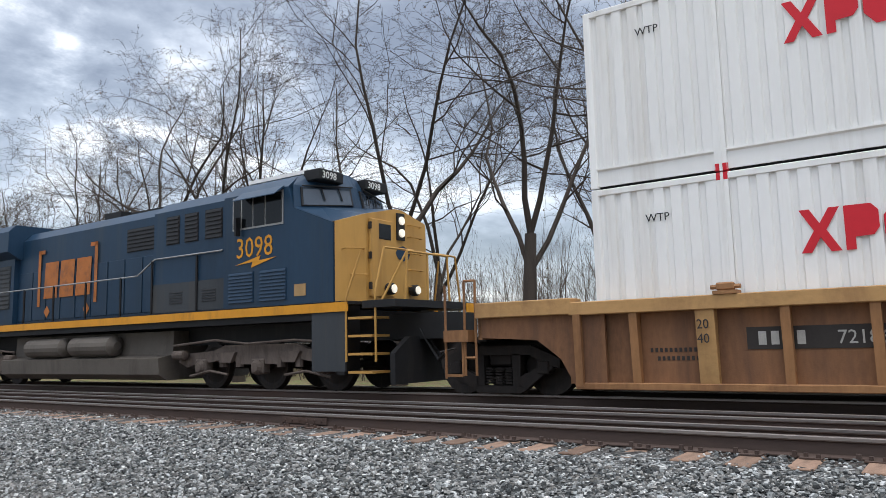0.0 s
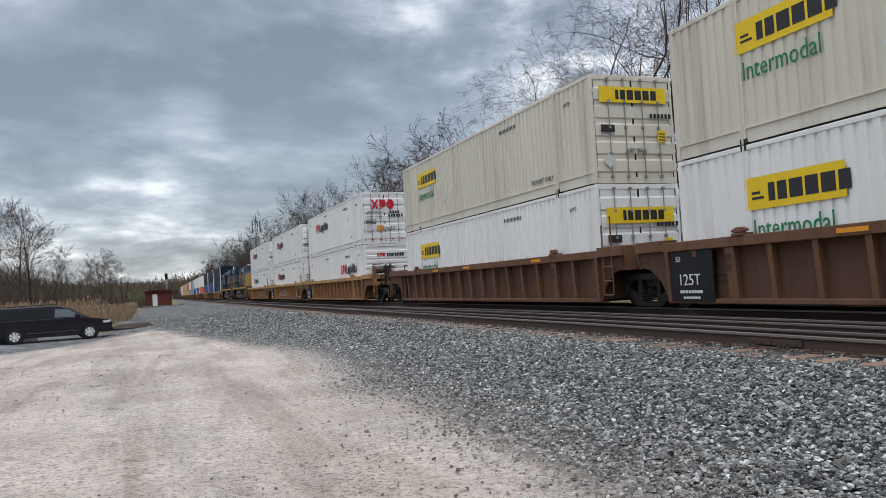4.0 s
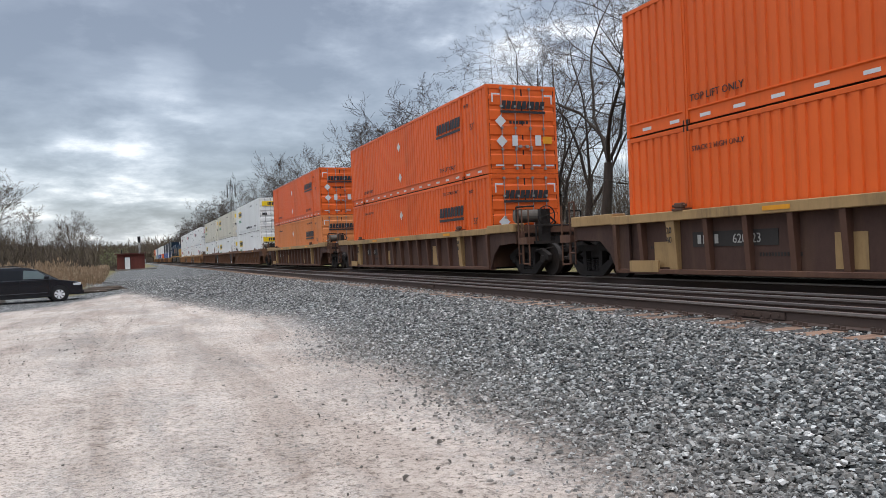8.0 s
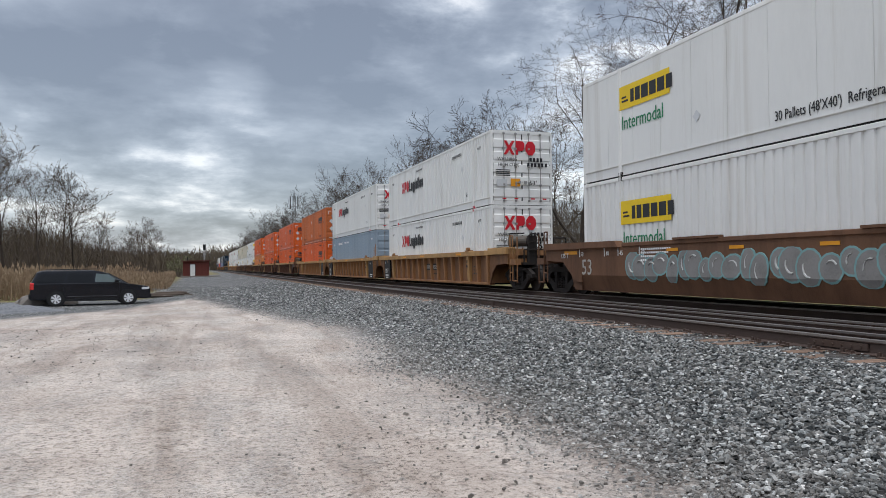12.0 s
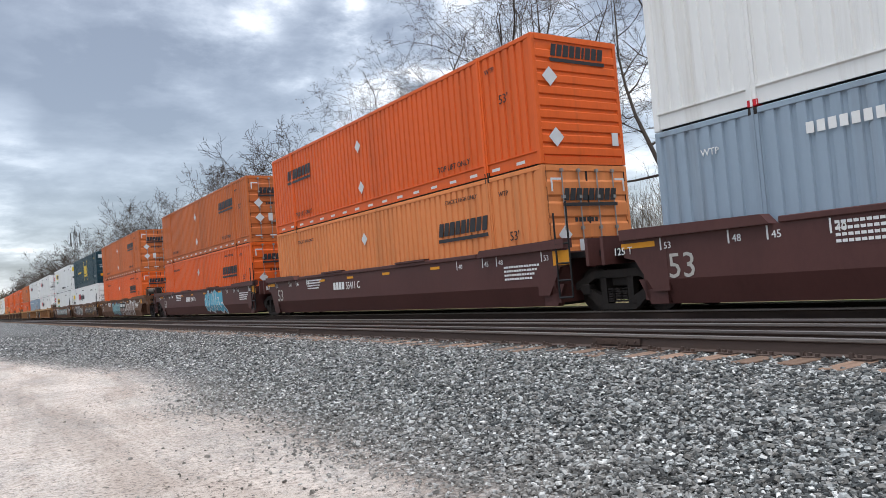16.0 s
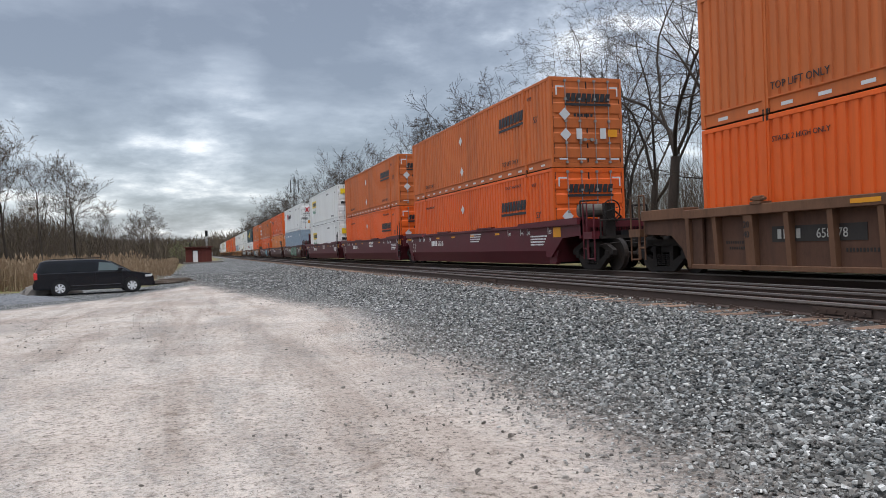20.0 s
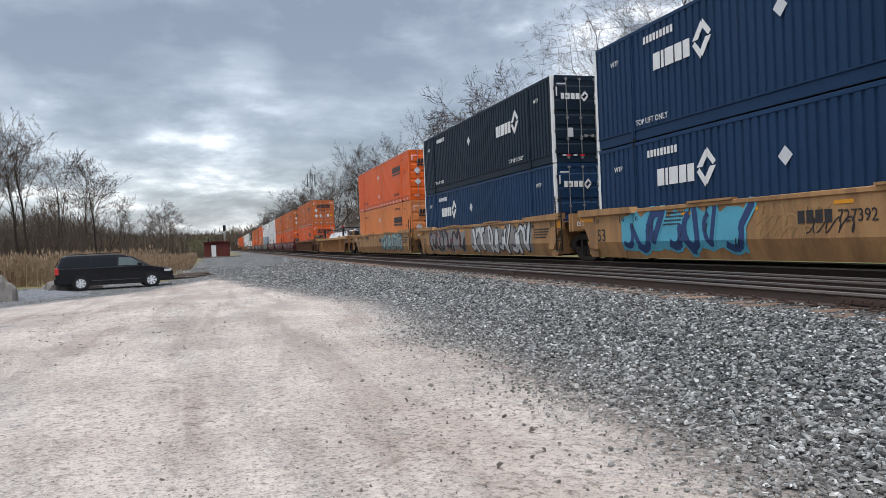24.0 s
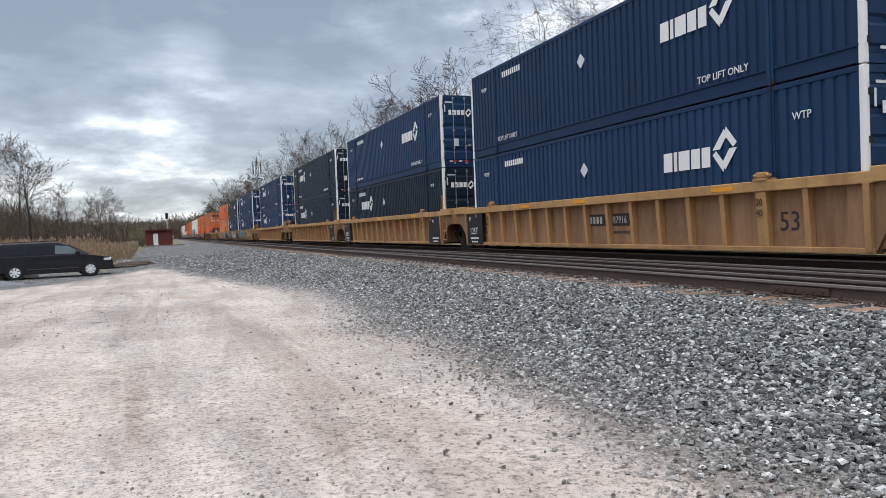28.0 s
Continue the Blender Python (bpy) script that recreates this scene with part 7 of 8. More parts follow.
        for a, b in ((3.76, 4.24), (4.28, 4.62), (4.66, 4.98), (5.04, 5.26)):
            part("pane", ("spane", s, a), boxes((min(s * 1.512, s * 1.525), max(s * 1.512, s * 1.525), a, b, 3.48, 4.12)), GLASS, cab)
        part("awning", ("awning", s), prisms((((s * 1.5, 4.2), (s * 1.78, 4.02), (s * 1.78, 4.04), (s * 1.5, 4.25)), "y", 3.7, 5.0)), LOCO_B, cab)
        part("mirror", ("cmirror", s), boxes((min(s * 1.54, s * 1.66), max(s * 1.54, s * 1.66), 5.02, 5.07, 3.3, 3.7)), BLACK, cab)
        for a in (3.62, 4.62):
            part("louver", "cab_louver", louvers(9, 0.82, 0.66), LOCO_B, cab, Matrix.Translation((s * 1.505, a, 1.86)) @ (Matrix.Identity(4) if s < 0 else Matrix.Diagonal((-1, 1, 1, 1))))
        part("placard", ("placard", s), boxes((min(s * 1.5, s * 1.51), max(s * 1.5, s * 1.51), 3.08, 3.4, 1.92, 2.16)), DUST, cab)
        if number:
            if s < 0:
                lettering(number, 0.62, LOCO_S, cab, SIDE, (-1.508, 5.2, 2.83), name="number", squeeze=0.95)
            lettering(number, 0.22, PLAIN_W, cab, REAR, (-1.03 if s < 0 else 0.42, 3.07, 4.40), name="number", squeeze=1.0)
        marks("bolt", [((0, 0.1), (0.55, 0.14), (0.5, 0.02), (1.3, 0.2), (0.75, 0.16), (0.8, 0.26))], LOCO_S, cab, SIDE, (-1.508, 5.2, 2.58), name="stripe_mark")
    part("roof_cap", "cab_roof", boxes((-0.9, 0.9, 3.6, 5.5, 4.60, 4.68), (-0.2, 0.2, 4.2, 4.8, 4.68, 4.8)), PLAIN_W, cab)
    # hoods
    aux = part("equipment_hood", "aux_hood", prisms((((-1.42, 1.76), (-1.42, 4.0), (-1.1, 4.25), (1.1, 4.25), (1.42, 4.0), (1.42, 1.76)), "y", 5.6, 8.3)), LOCO_B, lo)
    hood = part("engine_hood", "engine_hood", prisms((((-1.05, 1.76), (-1.05, 4.05), (-0.8, 4.28), (0.8, 4.28), (1.05, 4.05), (1.05, 1.76)), "y", 8.3, 15.6)), LOCO_B, lo)
    rad = part("radiator_section", "rad_hood", prisms((((-1.2, 1.76), (-1.2, 3.7), (-1.1, 4.1), (1.1, 4.1), (1.2, 3.7), (1.2, 1.76)), "y", 15.6, 20.8)), LOCO_B, lo)
    part("radiator_wing", "rad_wing", prisms((((-1.5, 3.75), (-1.5, 4.3), (-1.3, 4.5), (1.3, 4.5), (1.5, 4.3), (1.5, 3.75), (1.15, 3.55), (-1.15, 3.55)), "y", 15.4, 20.9)), LOCO_B, lo, label="wide overhanging radiator roof")
    part("end_panel", "end_panel", boxes((-1.15, 1.15, 20.8, 20.84, 1.76, 3.5)), LOCO_Y, lo, label="yellow hood end")
    part("roof_gear", "roof_gear", boxes((-0.5, 0.5, 6.0, 7.8, 4.25, 4.4), (-0.6, 0.6, 9.0, 10.6, 4.28, 4.38), (-0.4, 0.4, 11.4, 12.2, 4.28, 4.55), (-0.6, 0.6, 13.0, 14.8, 4.28, 4.36)), BLACK, lo)
    for s in (-1, 1):
        flip = Matrix.Identity(4) if s < 0 else Matrix.Diagonal((-1, 1, 1, 1))
        for a, w in ((5.75, 0.6), (6.6, 0.5), (7.3, 0.5)):
            part("grille", ("grille", w), louvers(7, w, 0.62), BLACK, aux, Matrix.Translation((s * 1.425, a, 3.25)) @ flip)
        for a in (5.9, 7.1):
            part("louver", "low_louver", louvers(5, 0.55, 0.28), BLACK, aux, Matrix.Translation((s * 1.425, a, 1.95)) @ flip)
        part("skirt_panel", ("skirt", s), boxes((min(s * 1.42, s * 1.44), max(s * 1.42, s * 1.44), 5.62, 8.28, 1.78, 2.4)), LOCO_D, aux)
        part("screen", "screen", louvers(6, 1.5, 0.55), BLACK, hood, Matrix.Translation((s * 1.055, 8.5, 3.3)) @ flip)
        for k in range(9):
            part("hood_door", ("hdoor", s), boxes((min(s * 1.05, s * 1.075), max(s * 1.05, s * 1.075), 0.02, 0.74, 1.85, 3.15), bevel=0.006), LOCO_B, hood, (0, 8.5 + 0.78 * k, 0))
        for k in range(5):
            part("radiator_screen", "rscreen", louvers(10, 0.9, 1.2), LOCO_D, rad, Matrix.Translation((s * 1.205, 15.8 + 0.98 * k, 2.2)) @ flip)
        # painted sign: brackets round three blocks
        sx = s * 1.09
        face = SIDE if s < 0 else Matrix.Rotation(math.pi, 4, "Z") @ SIDE
        marks("hood_sign", bars((0.72, 0.72, 0.72), 0.95, 0.12, 0.06, 0.35, 0.3) + [rect(0, 0.1, 0.14, 1.5), rect(0, 1.5, 0.35, 0.1), rect(2.95, 0.1, 0.14, 1.5), rect(2.74, 1.5, 0.35, 0.1), diamond(0.55, -0.05, 0.16), diamond(2.6, -0.05, 0.16)], SIGN_F, hood, face, (sx, 14.4 if s < 0 else 11.3, 2.1))
        # handrail
        pts = [(s * 1.46, u, 2.72 + (0.35 if u < 8.4 else 0)) for u in (5.7, 8.2, 8.9, 11, 13, 15, 17, 19, 20.7)]
        part("handrail", ("hrail", s), tubes([pts], 0.02, 6), ZINC, lo, label="pale steel handrail")
        for u in (6.6, 8.3, 9.6, 11.2, 12.8, 14.4, 16.0, 17.6, 19.2, 20.6):
            part("stanchion", ("stan", s, u < 8.4), tubes([[(s * 1.46, 0, 1.74), (s * 1.46, 0, 3.05 if u < 8.4 else 2.73)]], 0.03, 5), BLACK, lo, (0, u, 0))
        # steps and end rails
        for end, d in ((1.45, 1), (21.1, -1)):
            part("step_well", ("swell", s, end), boxes((min(s * 1.0, s * 1.46), max(s * 1.0, s * 1.46), end - 0.1 + (0.75 if d > 0 else -0.75), end + 0.1 + (0.75 if d > 0 else -0.75), 0.35, 1.72)), BLACK, lo)
            for z in (0.38, 0.72, 1.06, 1.40):
                part("step", ("step", s), boxes((min(s * 0.95, s * 1.46), max(s * 0.95, s * 1.46), -0.3, 0.3, 0, 0.045)), LOCO_Y, lo, (0, end + d * 0.25, z))
            part("well_sheet", ("wsheet", s, end), boxes((min(s * 1.42, s * 1.47), max(s * 1.42, s * 1.47), min(end + d * 0.62, end + d * 1.5), max(end + d * 0.62, end + d * 1.5), 0.42, 1.7)), LOCO_D, lo)
            part("end_rail", ("erail", s, end), tubes([[(s * 1.42, end - d * 0.1, 0.6), (s * 1.42, end - d * 0.1, 1.9), (s * 1.2, end - d * 0.15, 2.75), (s * 0.35, end - d * 0.2, 2.75)], [(s * 1.46, end + d * 0.6, 0.6), (s * 1.46, end + d * 0.6, 1.8), (s * 1.3, end + d * 0.35, 2.7)]], 0.022, 6), LOCO_Y if d > 0 else ZINC, lo)
        part("fuel_tank", ("ftank", s), prisms((((s * 0.05, 0.2), (s * 1.2, 0.2), (s * 1.42, 0.34), (s * 1.45, 0.72), (s * 1.05, 0.80), (s * 1.02, 1.36), (s * 0.05, 1.36)), "y", 8.0, 15.6)), TANKG, lo)
        for u in (10.4, 12.7):
            part("air_reservoir", ("res", s), lathes(([(-1.02, 0.1), (-0.9, 0.26), (0.9, 0.26), (1.02, 0.1)], "y", 16, (s * 1.26, 0, 1.04))), TANKG, lo, (0, u + 0.6, 0))
    for end, d in ((0.65, 1), (21.85, -1)):
        part("plow", ("plow", end), prisms((((-1.35, 0.18), (-1.35, 0.75), (-0.9, 1.05), (0.9, 1.05), (1.35, 0.75), (1.35, 0.18)), "y", end + d * 0.3, end + d * 0.42)), BLACK, lo)
        part("end_platform", ("lplat", end), boxes((-1.45, 1.45, min(end + d * 0.2, end + d * 1.0), max(end + d * 0.2, end + d * 1.0), 1.6, 1.74)), BLACK, lo)
        part("coupler", ("lcoup", end), boxes((-0.15, 0.15, min(end - d * 0.55, end + d * 0.4), max(end - d * 0.55, end + d * 0.4), 0.72, 1.0), bevel=0.02), GREASE, lo)
        part("hoses", ("lhose", end), tubes([[(x, end + d * 0.3, 1.2), (x + 0.05, end - d * 0.1, 0.6), (x, end - d * 0.3, 0.75)] for x in (-0.6, -0.45, 0.45, 0.6)], 0.025, 5), BLACK, lo)
        part("corner_plate", ("cplate", end), boxes((0.9, 1.4, min(end + d * 0.18, end + d * 0.2), max(end + d * 0.18, end + d * 0.2), 1.5, 1.72)), LOCO_S, lo)
    # the body above the walkway stands a little taller
    tall = Matrix.Translation((0, 0, -0.15)) @ Matrix.Diagonal((1, 1, 1.085, 1))
    for o in lo.children:
        if o.name.split(".")[0] in ("equipment_hood", "engine_hood", "radiator_section", "radiator_wing", "end_panel", "roof_gear"):
            o.matrix_basis = tall
    loco_truck(lo, 4.85, y0, sign)
    loco_truck(lo, 17.9, y0, sign)
    return lo


# ---- the train ----
locomotive(7.35, False, "3098")
locomotive(7.35 + 22.2 + 22.2, True, "")

GRAF_A = bubbles(1, 10.8, 3.6, 0.30, 1.22, G_WHITE, G_GREY, G_NAVY, -1.404)
GRAF_B = bubbles(2, 13.0, 6.5, 0.32, 1.2, G_WHITE, G_GREY, G_NAVY, -1.404)
# front unit first: place of the container's rear end at the start, lower and upper box, car
W, J, S, U, V, G = "w", "j", "s", "u", "v", "g"
TRAIN = (
    (-11.81, ("white", W), ("white", W), ("r", "yellow", "C", "A", dict(num="721864", panels=True, big="53", graf=GRAF_A))),
    (-31.26, ("white", W), ("white", W), ("r", "yellow", "A", "A", dict(panels=True, big="53", graf=GRAF_B))),
    (-50.71, ("white", W, True), ("white", W), ("r", "yellow", "A", "C", dict(panels=True))),
    (-74.5, ("white", J), ("cream", J), ("r", "rusty", "C", "A", dict())),
    (-93.95, ("white", J), ("cream", J), ("r", "rusty", "A", "A", dict(panels=True))),
    (-113.4, ("white", J), ("white", J, "reefer"), ("r", "rusty", "A", "C", dict(num="786669"))),
    (-136.9, ("faded", S), ("orange", S), ("r", "brown", "C", "C", dict(num="620423", trim=DUST))),
    (-160.25, ("orange", S), ("orange", S), ("r", "brown", "C", "C", dict(num="620429", trim=DUST))),
    (-183.7, ("orange", S), ("orange", S), ("r", "brown", "C", "C", dict(trim=DUST, num="620423"))),
    (-207.1, ("orange", S), ("tired", S), ("r", "yellow", "C", "A", dict(num="785322", panels=True, big="53"))),
    (-226.55, ("grey", G), ("white", W), ("r", "yellow", "A", "A", dict(panels=True, big="53"))),
    (-246.0, ("white", W), ("white", W), ("r", "yellow", "A", "C", dict(panels=True, num="785322", big="53"))),
    (-269.4, ("white", J), ("white", J, "reefer"), ("s", "rusty", "C", "A", dict(graf=bubbles(5, 13.5, 3.0, 0.45, 1.2, G_GREY, G_TEAL, G_WHITE)))),
    (-289.05, ("white", W), ("teal", "c"), ("s", "rusty", "A", "A", dict(graf=many(bubbles(6, 14.8, 9.5, 0.35, 1.3, G_GREY, G_WHITE, G_DARK), bubbles(7, 7.2, 1.4, 0.35, 1.3, G_DARK, DUST, G_WHITE))))),
    (-308.6, ("orange", S), ("tired", S), ("s", "rusty", "A", "C", dict(num="726569", graf=many(graffiti(8, 10.9, 7.6, 0.3, 1.2, G_TEAL, G_NAVY, G_WHITE, G_TEAL), bubbles(9, 7.6, 1.8, 0.25, 1.34, G_HAZE, G_WHITE, G_WHITE))))),
    (-332.1, ("orange", S), ("tired", S), ("s", "tile", "C", "A", dict(num="55411 B", graf=graffiti(10, 6.9, 3.9, 0.25, 1.35, G_BLUE, G_WHITE, G_NAVY, G_BLUE)))),
    (-351.5, ("faded", S), ("orange", S, True), ("s", "tile", "A", "A", dict(num="55411 C"))),
    (-370.8, ("grey", G), ("white", W), ("s", "tile", "A", "C", dict(num="55411 A", graf=many(graffiti(12, 8.4, 3.2, 0.3, 1.4, G_GREEN, G_DARK, G_WHITE, G_GREY), scribble(13, 9.9, 8.5, 0.65, 1.2, G_WHITE, 2))))),
    (-394.40, ("white", J), ("white", J), ("s", "maroon", "C", "A", dict(num="6363 A", post=True))),
    (-413.85, ("orange", S), ("tired", S), ("s", "maroon", "A", "A", dict(num="6363 C"))),
    (-433.1, ("orange", S), ("tired", S), ("s", "maroon", "A", "C", dict(num="6363 B"))),
    (-456.7, ("orange", S), ("tired", S), ("r", "rusty", "C", "C", dict(num="658878"))),
    (-480.1, None, None, ("r", "yellow", "C", "C", dict(num="620414", big="53"))),
    (-503.5, ("faded", S), ("orange", S), ("s", "amber", "C", "A", dict(num="727392", graf=graffiti(15, 7.5, 1.5, 0.3, 1.35, G_TEAL, G_DARK, G_WHITE, G_GREY)))),
    (-522.9, ("navy", U), ("ink", V), ("s", "amber", "A", "A", dict(graf=many(graffiti(16, 14.8, 9.0, 0.3, 1.35, G_DARK, G_GREY, RED, G_GREY), graffiti(17, 8.2, 1.6, 0.25, 1.4, G_WHITE, G_DARK, G_NAVY, G_GREY))))),
    (-542.0, ("navy", U), ("navy", U), ("s", "amber", "A", "C", dict(num="727392", graf=many(graffiti(18, 14.6, 9.6, 0.3, 1.4, G_NAVY, G_BLUE, G_DARK, G_BLUE), scribble(19, 9.4, 6.9, 0.62, 1.34, DUST), scribble(21, 7.9, 6.4, 0.66, 1.0, G_DARK, 1))))),
    (-565.6, ("navy", U), ("navy", U), ("r", "amber", "C", "C", dict(num="468179", big="53", graf=graffiti(20, 8.6, 6.9, 0.4, 1.1, CAR["amber"], G_DARK, G_DARK, None, -1.404)))),
    (-588.9, ("ink", U), ("ink", U), ("r", "amber", "C", "A", dict(num="787916", panels=True))),
    (-608.3, ("ink", U), ("navy", V), ("r", "amber", "A", "A", dict(panels=True, graf=red_blocks(7.1, 0.68)))),
    (-627.6, ("navy", V), ("navy", V), ("r", "amber", "A", "C", dict(num="787916", panels=True, big="53"))),
)


def unit(y0, low, high, car, near=True):
    for level, b in enumerate((low, high)):
        if b:
            container(b[0], b[1], y0, level, flip=len(b) > 2 and b[2] is True, reefer=len(b) > 2 and b[2] == "reefer", plain=not near)
    kind, paint, front, rear, more = car
    (ribbed_car if kind == "r" else smooth_car)(y0, paint, front, rear, near=near, **more)


for row in TRAIN:
    unit(*row)
tank_container(-480.1, 2.0)
AHEAD = ((("navy", U), ("ink", U)), (("blue", U), ("ink", U)), (("blue", U), ("ink", U)), (("orange", S), ("white", W)), (("blue", U), ("white", W)), (("blue", U), ("white", W)),
         (("grey", G), ("grey", G)), (("grey", G), ("white", W)), (("tan", G), ("orange", S)), (("tan", G), ("tan", G)), (("tan", G), ("tan", G)), (("cream", J), ("tan", G)), (("white", W), ("cream", J)), (("orange", S), ("white", W)), (("orange", S), ("orange", S)), (("white", W), ("white", J)))
y = 7.35 + 44.4 + 3.6
for k, (low, high) in enumerate(AHEAD):
    unit(y, low, high, ("r", "rusty" if k % 2 else "yellow", "A" if k % 3 else "A", "C" if k % 3 == 0 else "A", {}), near=False)
    y += 19.45 if k % 3 != 2 else 23.4


# ---- the lot: van, hut, signal, tower, rocks ----
def minivan():
    v = thing("minivan", "parked black minivan with silver wheels on gravel", "car", "", pose(-4.70, 38.2, ground_z(-4.6, 37.3), 0, 0, 10.5))
    v.scale = (0.96, 0.96, 0.94)
    L0, L1 = -2.55, 2.59

    def body(bm):
        low = ((L0, 0.35), (L0 + 0.05, 0.30), (L1 - 0.1, 0.28), (L1, 0.42), (L1, 0.72), (L1 - 0.12, 0.88), (L1 - 0.95, 1.02), (L0 + 0.04, 1.08), (L0, 0.9))
        prism(bm, low, "y", -0.98, 0.98)
        bmesh.ops.bevel(bm, geom=bm.edges[:], offset=0.05, segments=2, affect="EDGES", profile=0.6)
        bmesh.ops.recalc_face_normals(bm, faces=bm.faces[:])

    def cabin(bm):
        side = ((L1 - 0.98, 1.0), (L1 - 1.85, 1.52), (L1 - 2.2, 1.63), (0.0, 1.70), (L0 + 0.55, 1.69), (L0 + 0.28, 1.62), (L0 + 0.03, 1.04))
        prism(bm, side, "y", -0.95, 0.95)
        for w in bm.verts:
            w.co.y *= 1 - 0.20 * max(0.0, w.co.z - 1.0) / 0.7
        bmesh.ops.bevel(bm, geom=bm.edges[:], offset=0.05, segments=2, affect="EDGES", profile=0.6)
        bmesh.ops.recalc_face_normals(bm, faces=bm.faces[:])

    b = part("body", "van_body", body, VAN, v)
    part("cabin", "van_cabin", cabin, VAN, v)
    part("rocker", "van_rocker", boxes((-1.2, 1.2, -0.985, 0.985, 0.22, 0.34)), BLACK, v)

    def glass(pts, s):
        def build(bm):
            vs = [bm.verts.new((px, s * (0.968 * (1 - 0.20 * max(0.0, pz - 1.0) / 0.7) ), pz)) for px, pz in pts]
            ws = [bm.verts.new((px, s * (0.93 * (1 - 0.20 * max(0.0, pz - 1.0) / 0.7)), pz)) for px, pz in pts]
            bm.faces.new(vs)
            bm.faces.new(ws[::-1])
            for i in range(len(pts)):
                bm.faces.new((vs[i], vs[(i + 1) % len(pts)], ws[(i + 1) % len(pts)], ws[i]))
            bmesh.ops.recalc_face_normals(bm, faces=bm.faces[:])
        return build

    pale = surface("clear_window", (0.10, 0.13, 0.13), 0.08, vary=0.1)
    for s in (-1, 1):
        part("side_window", ("vw1", s), glass(((1.28, 1.10), (0.74, 1.47), (0.18, 1.53), (0.14, 1.12)), s), pale, v)
        part("side_window", ("vw2", s), glass(((0.05, 1.12), (0.08, 1.53), (-0.98, 1.55), (-1.06, 1.13)), s), GLASS, v)
        part("side_window", ("vw3", s), glass(((-1.16, 1.13), (-1.08, 1.55), (-2.12, 1.53), (-2.38, 1.14)), s), GLASS, v)
        part("mirror", ("vmir", s), boxes((0.98, 1.18, min(s * 0.96, s * 1.16), max(s * 0.96, s * 1.16), 1.08, 1.24), bevel=0.03), VAN, v)
        part("tail_lamp", ("vtail", s), boxes((L0 - 0.01, L0 + 0.16, min(s * 0.72, s * 0.985), max(s * 0.72, s * 0.985), 0.78, 1.1), bevel=0.02), TAILLIGHT, v, label="red tail lamp")
        part("headlight", ("vhead", s), boxes((L1 - 0.42, L1 - 0.06, min(s * 0.6, s * 0.985), max(s * 0.6, s * 0.985), 0.70, 0.86), bevel=0.03), SILVER, v, label="clear headlight")
        for x in (-0.55, 0.42):
            part("door_handle", ("vdh", s), boxes((-0.1, 0.1, min(s * 0.98, s * 1.01), max(s * 0.98, s * 1.01), 0.94, 0.98)), VAN, v, (x, 0, 0))
        for x in (-0.0, 1.2, -1.2):
            part("door_seam", ("vseam", s), boxes((-0.006, 0.006, min(s * 0.975, s * 0.985), max(s * 0.975, s * 0.985), 0.36, 1.05)), BLACK, v, (x, 0, 0))
        for x in (-1.5, 1.6):
            part("wheel_arch", ("varch", s), lathes(([(s * 0.80, 0.40), (s * 0.992, 0.40)], "y", 24)), BLACK, v, (x, 0, 0.36))
            w = part("wheel", "vtyre", lathes(([(-0.11, 0.24), (-0.11, 0.31), (-0.08, 0.335), (0.08, 0.335), (0.11, 0.31), (0.11, 0.24)], "y", 28)), RUBBER, v, (x, s * 0.90, 0.335))
            part("rim", ("vrim", s), lambda bm: [lathe(bm, [(s * 0.06, 0.25), (s * 0.105, 0.25), (s * 0.112, 0.2), (s * 0.1, 0.19)], "y", 24), lathe(bm, [(s * 0.06, 0.08), (s * 0.118, 0.07)], "y", 12)] + [prism(bm, [(math.cos(a - 0.5) * 0.05, math.sin(a - 0.5) * 0.05), (math.cos(a - 0.24) * 0.22, math.sin(a - 0.24) * 0.22), (math.cos(a + 0.24) * 0.22, math.sin(a + 0.24) * 0.22), (math.cos(a + 0.5) * 0.05, math.sin(a + 0.5) * 0.05)], "y", min(s * 0.1, s * 0.12), max(s * 0.1, s * 0.12)) for a in [k * 2 * math.pi / 7 for k in range(7)]], ALLOY, w)
    part("windshield", "vws", lambda bm: prism(bm, ((1.60, 1.03), (0.76, 1.53), (0.75, 1.55), (1.61, 1.05)), "y", -0.74, 0.74), GLASS, v)
    part("rear_window", "vrw", lambda bm: prism(bm, ((L0 + 0.0, 1.15), (L0 + 0.22, 1.58), (L0 + 0.24, 1.57), (L0 + 0.03, 1.14)), "y", -0.66, 0.66), GLASS, v)
    part("grille", "vgrille", boxes((L1 - 0.03, L1 + 0.02, -0.55, 0.55, 0.55, 0.74)), BLACK, v)
    part("bumper", "vbump", boxes((L1 - 0.2, L1 + 0.06, -0.9, 0.9, 0.3, 0.5), bevel=0.05), VAN, v)
    part("rear_bumper", "vrbump", boxes((L0 - 0.06, L0 + 0.1, -0.92, 0.92, 0.34, 0.62), bevel=0.05), VAN, v)
    # thin strips lighter than the body stand in for highlights on belt and crease
    part("belt_line", "vbelt", boxes((-2.3, 1.35, -0.989, -0.984, 1.055, 1.07), (-2.3, 1.35, 0.984, 0.989, 1.055, 1.07)), LINE_SHEEN, v)
    part("side_crease", "vcrease", boxes((-1.02, 1.1, -0.992, -0.98, 0.43, 0.46), (-1.02, 1.1, 0.98, 0.992, 0.43, 0.46)), LINE_SHEEN, v)
    part("roof_rack", "vrack", tubes([[(-1.9, s * 0.62, 1.72), (0.3, s * 0.62, 1.75)] for s in (-1, 1)], 0.02, 5), BLACK, v)


minivan()


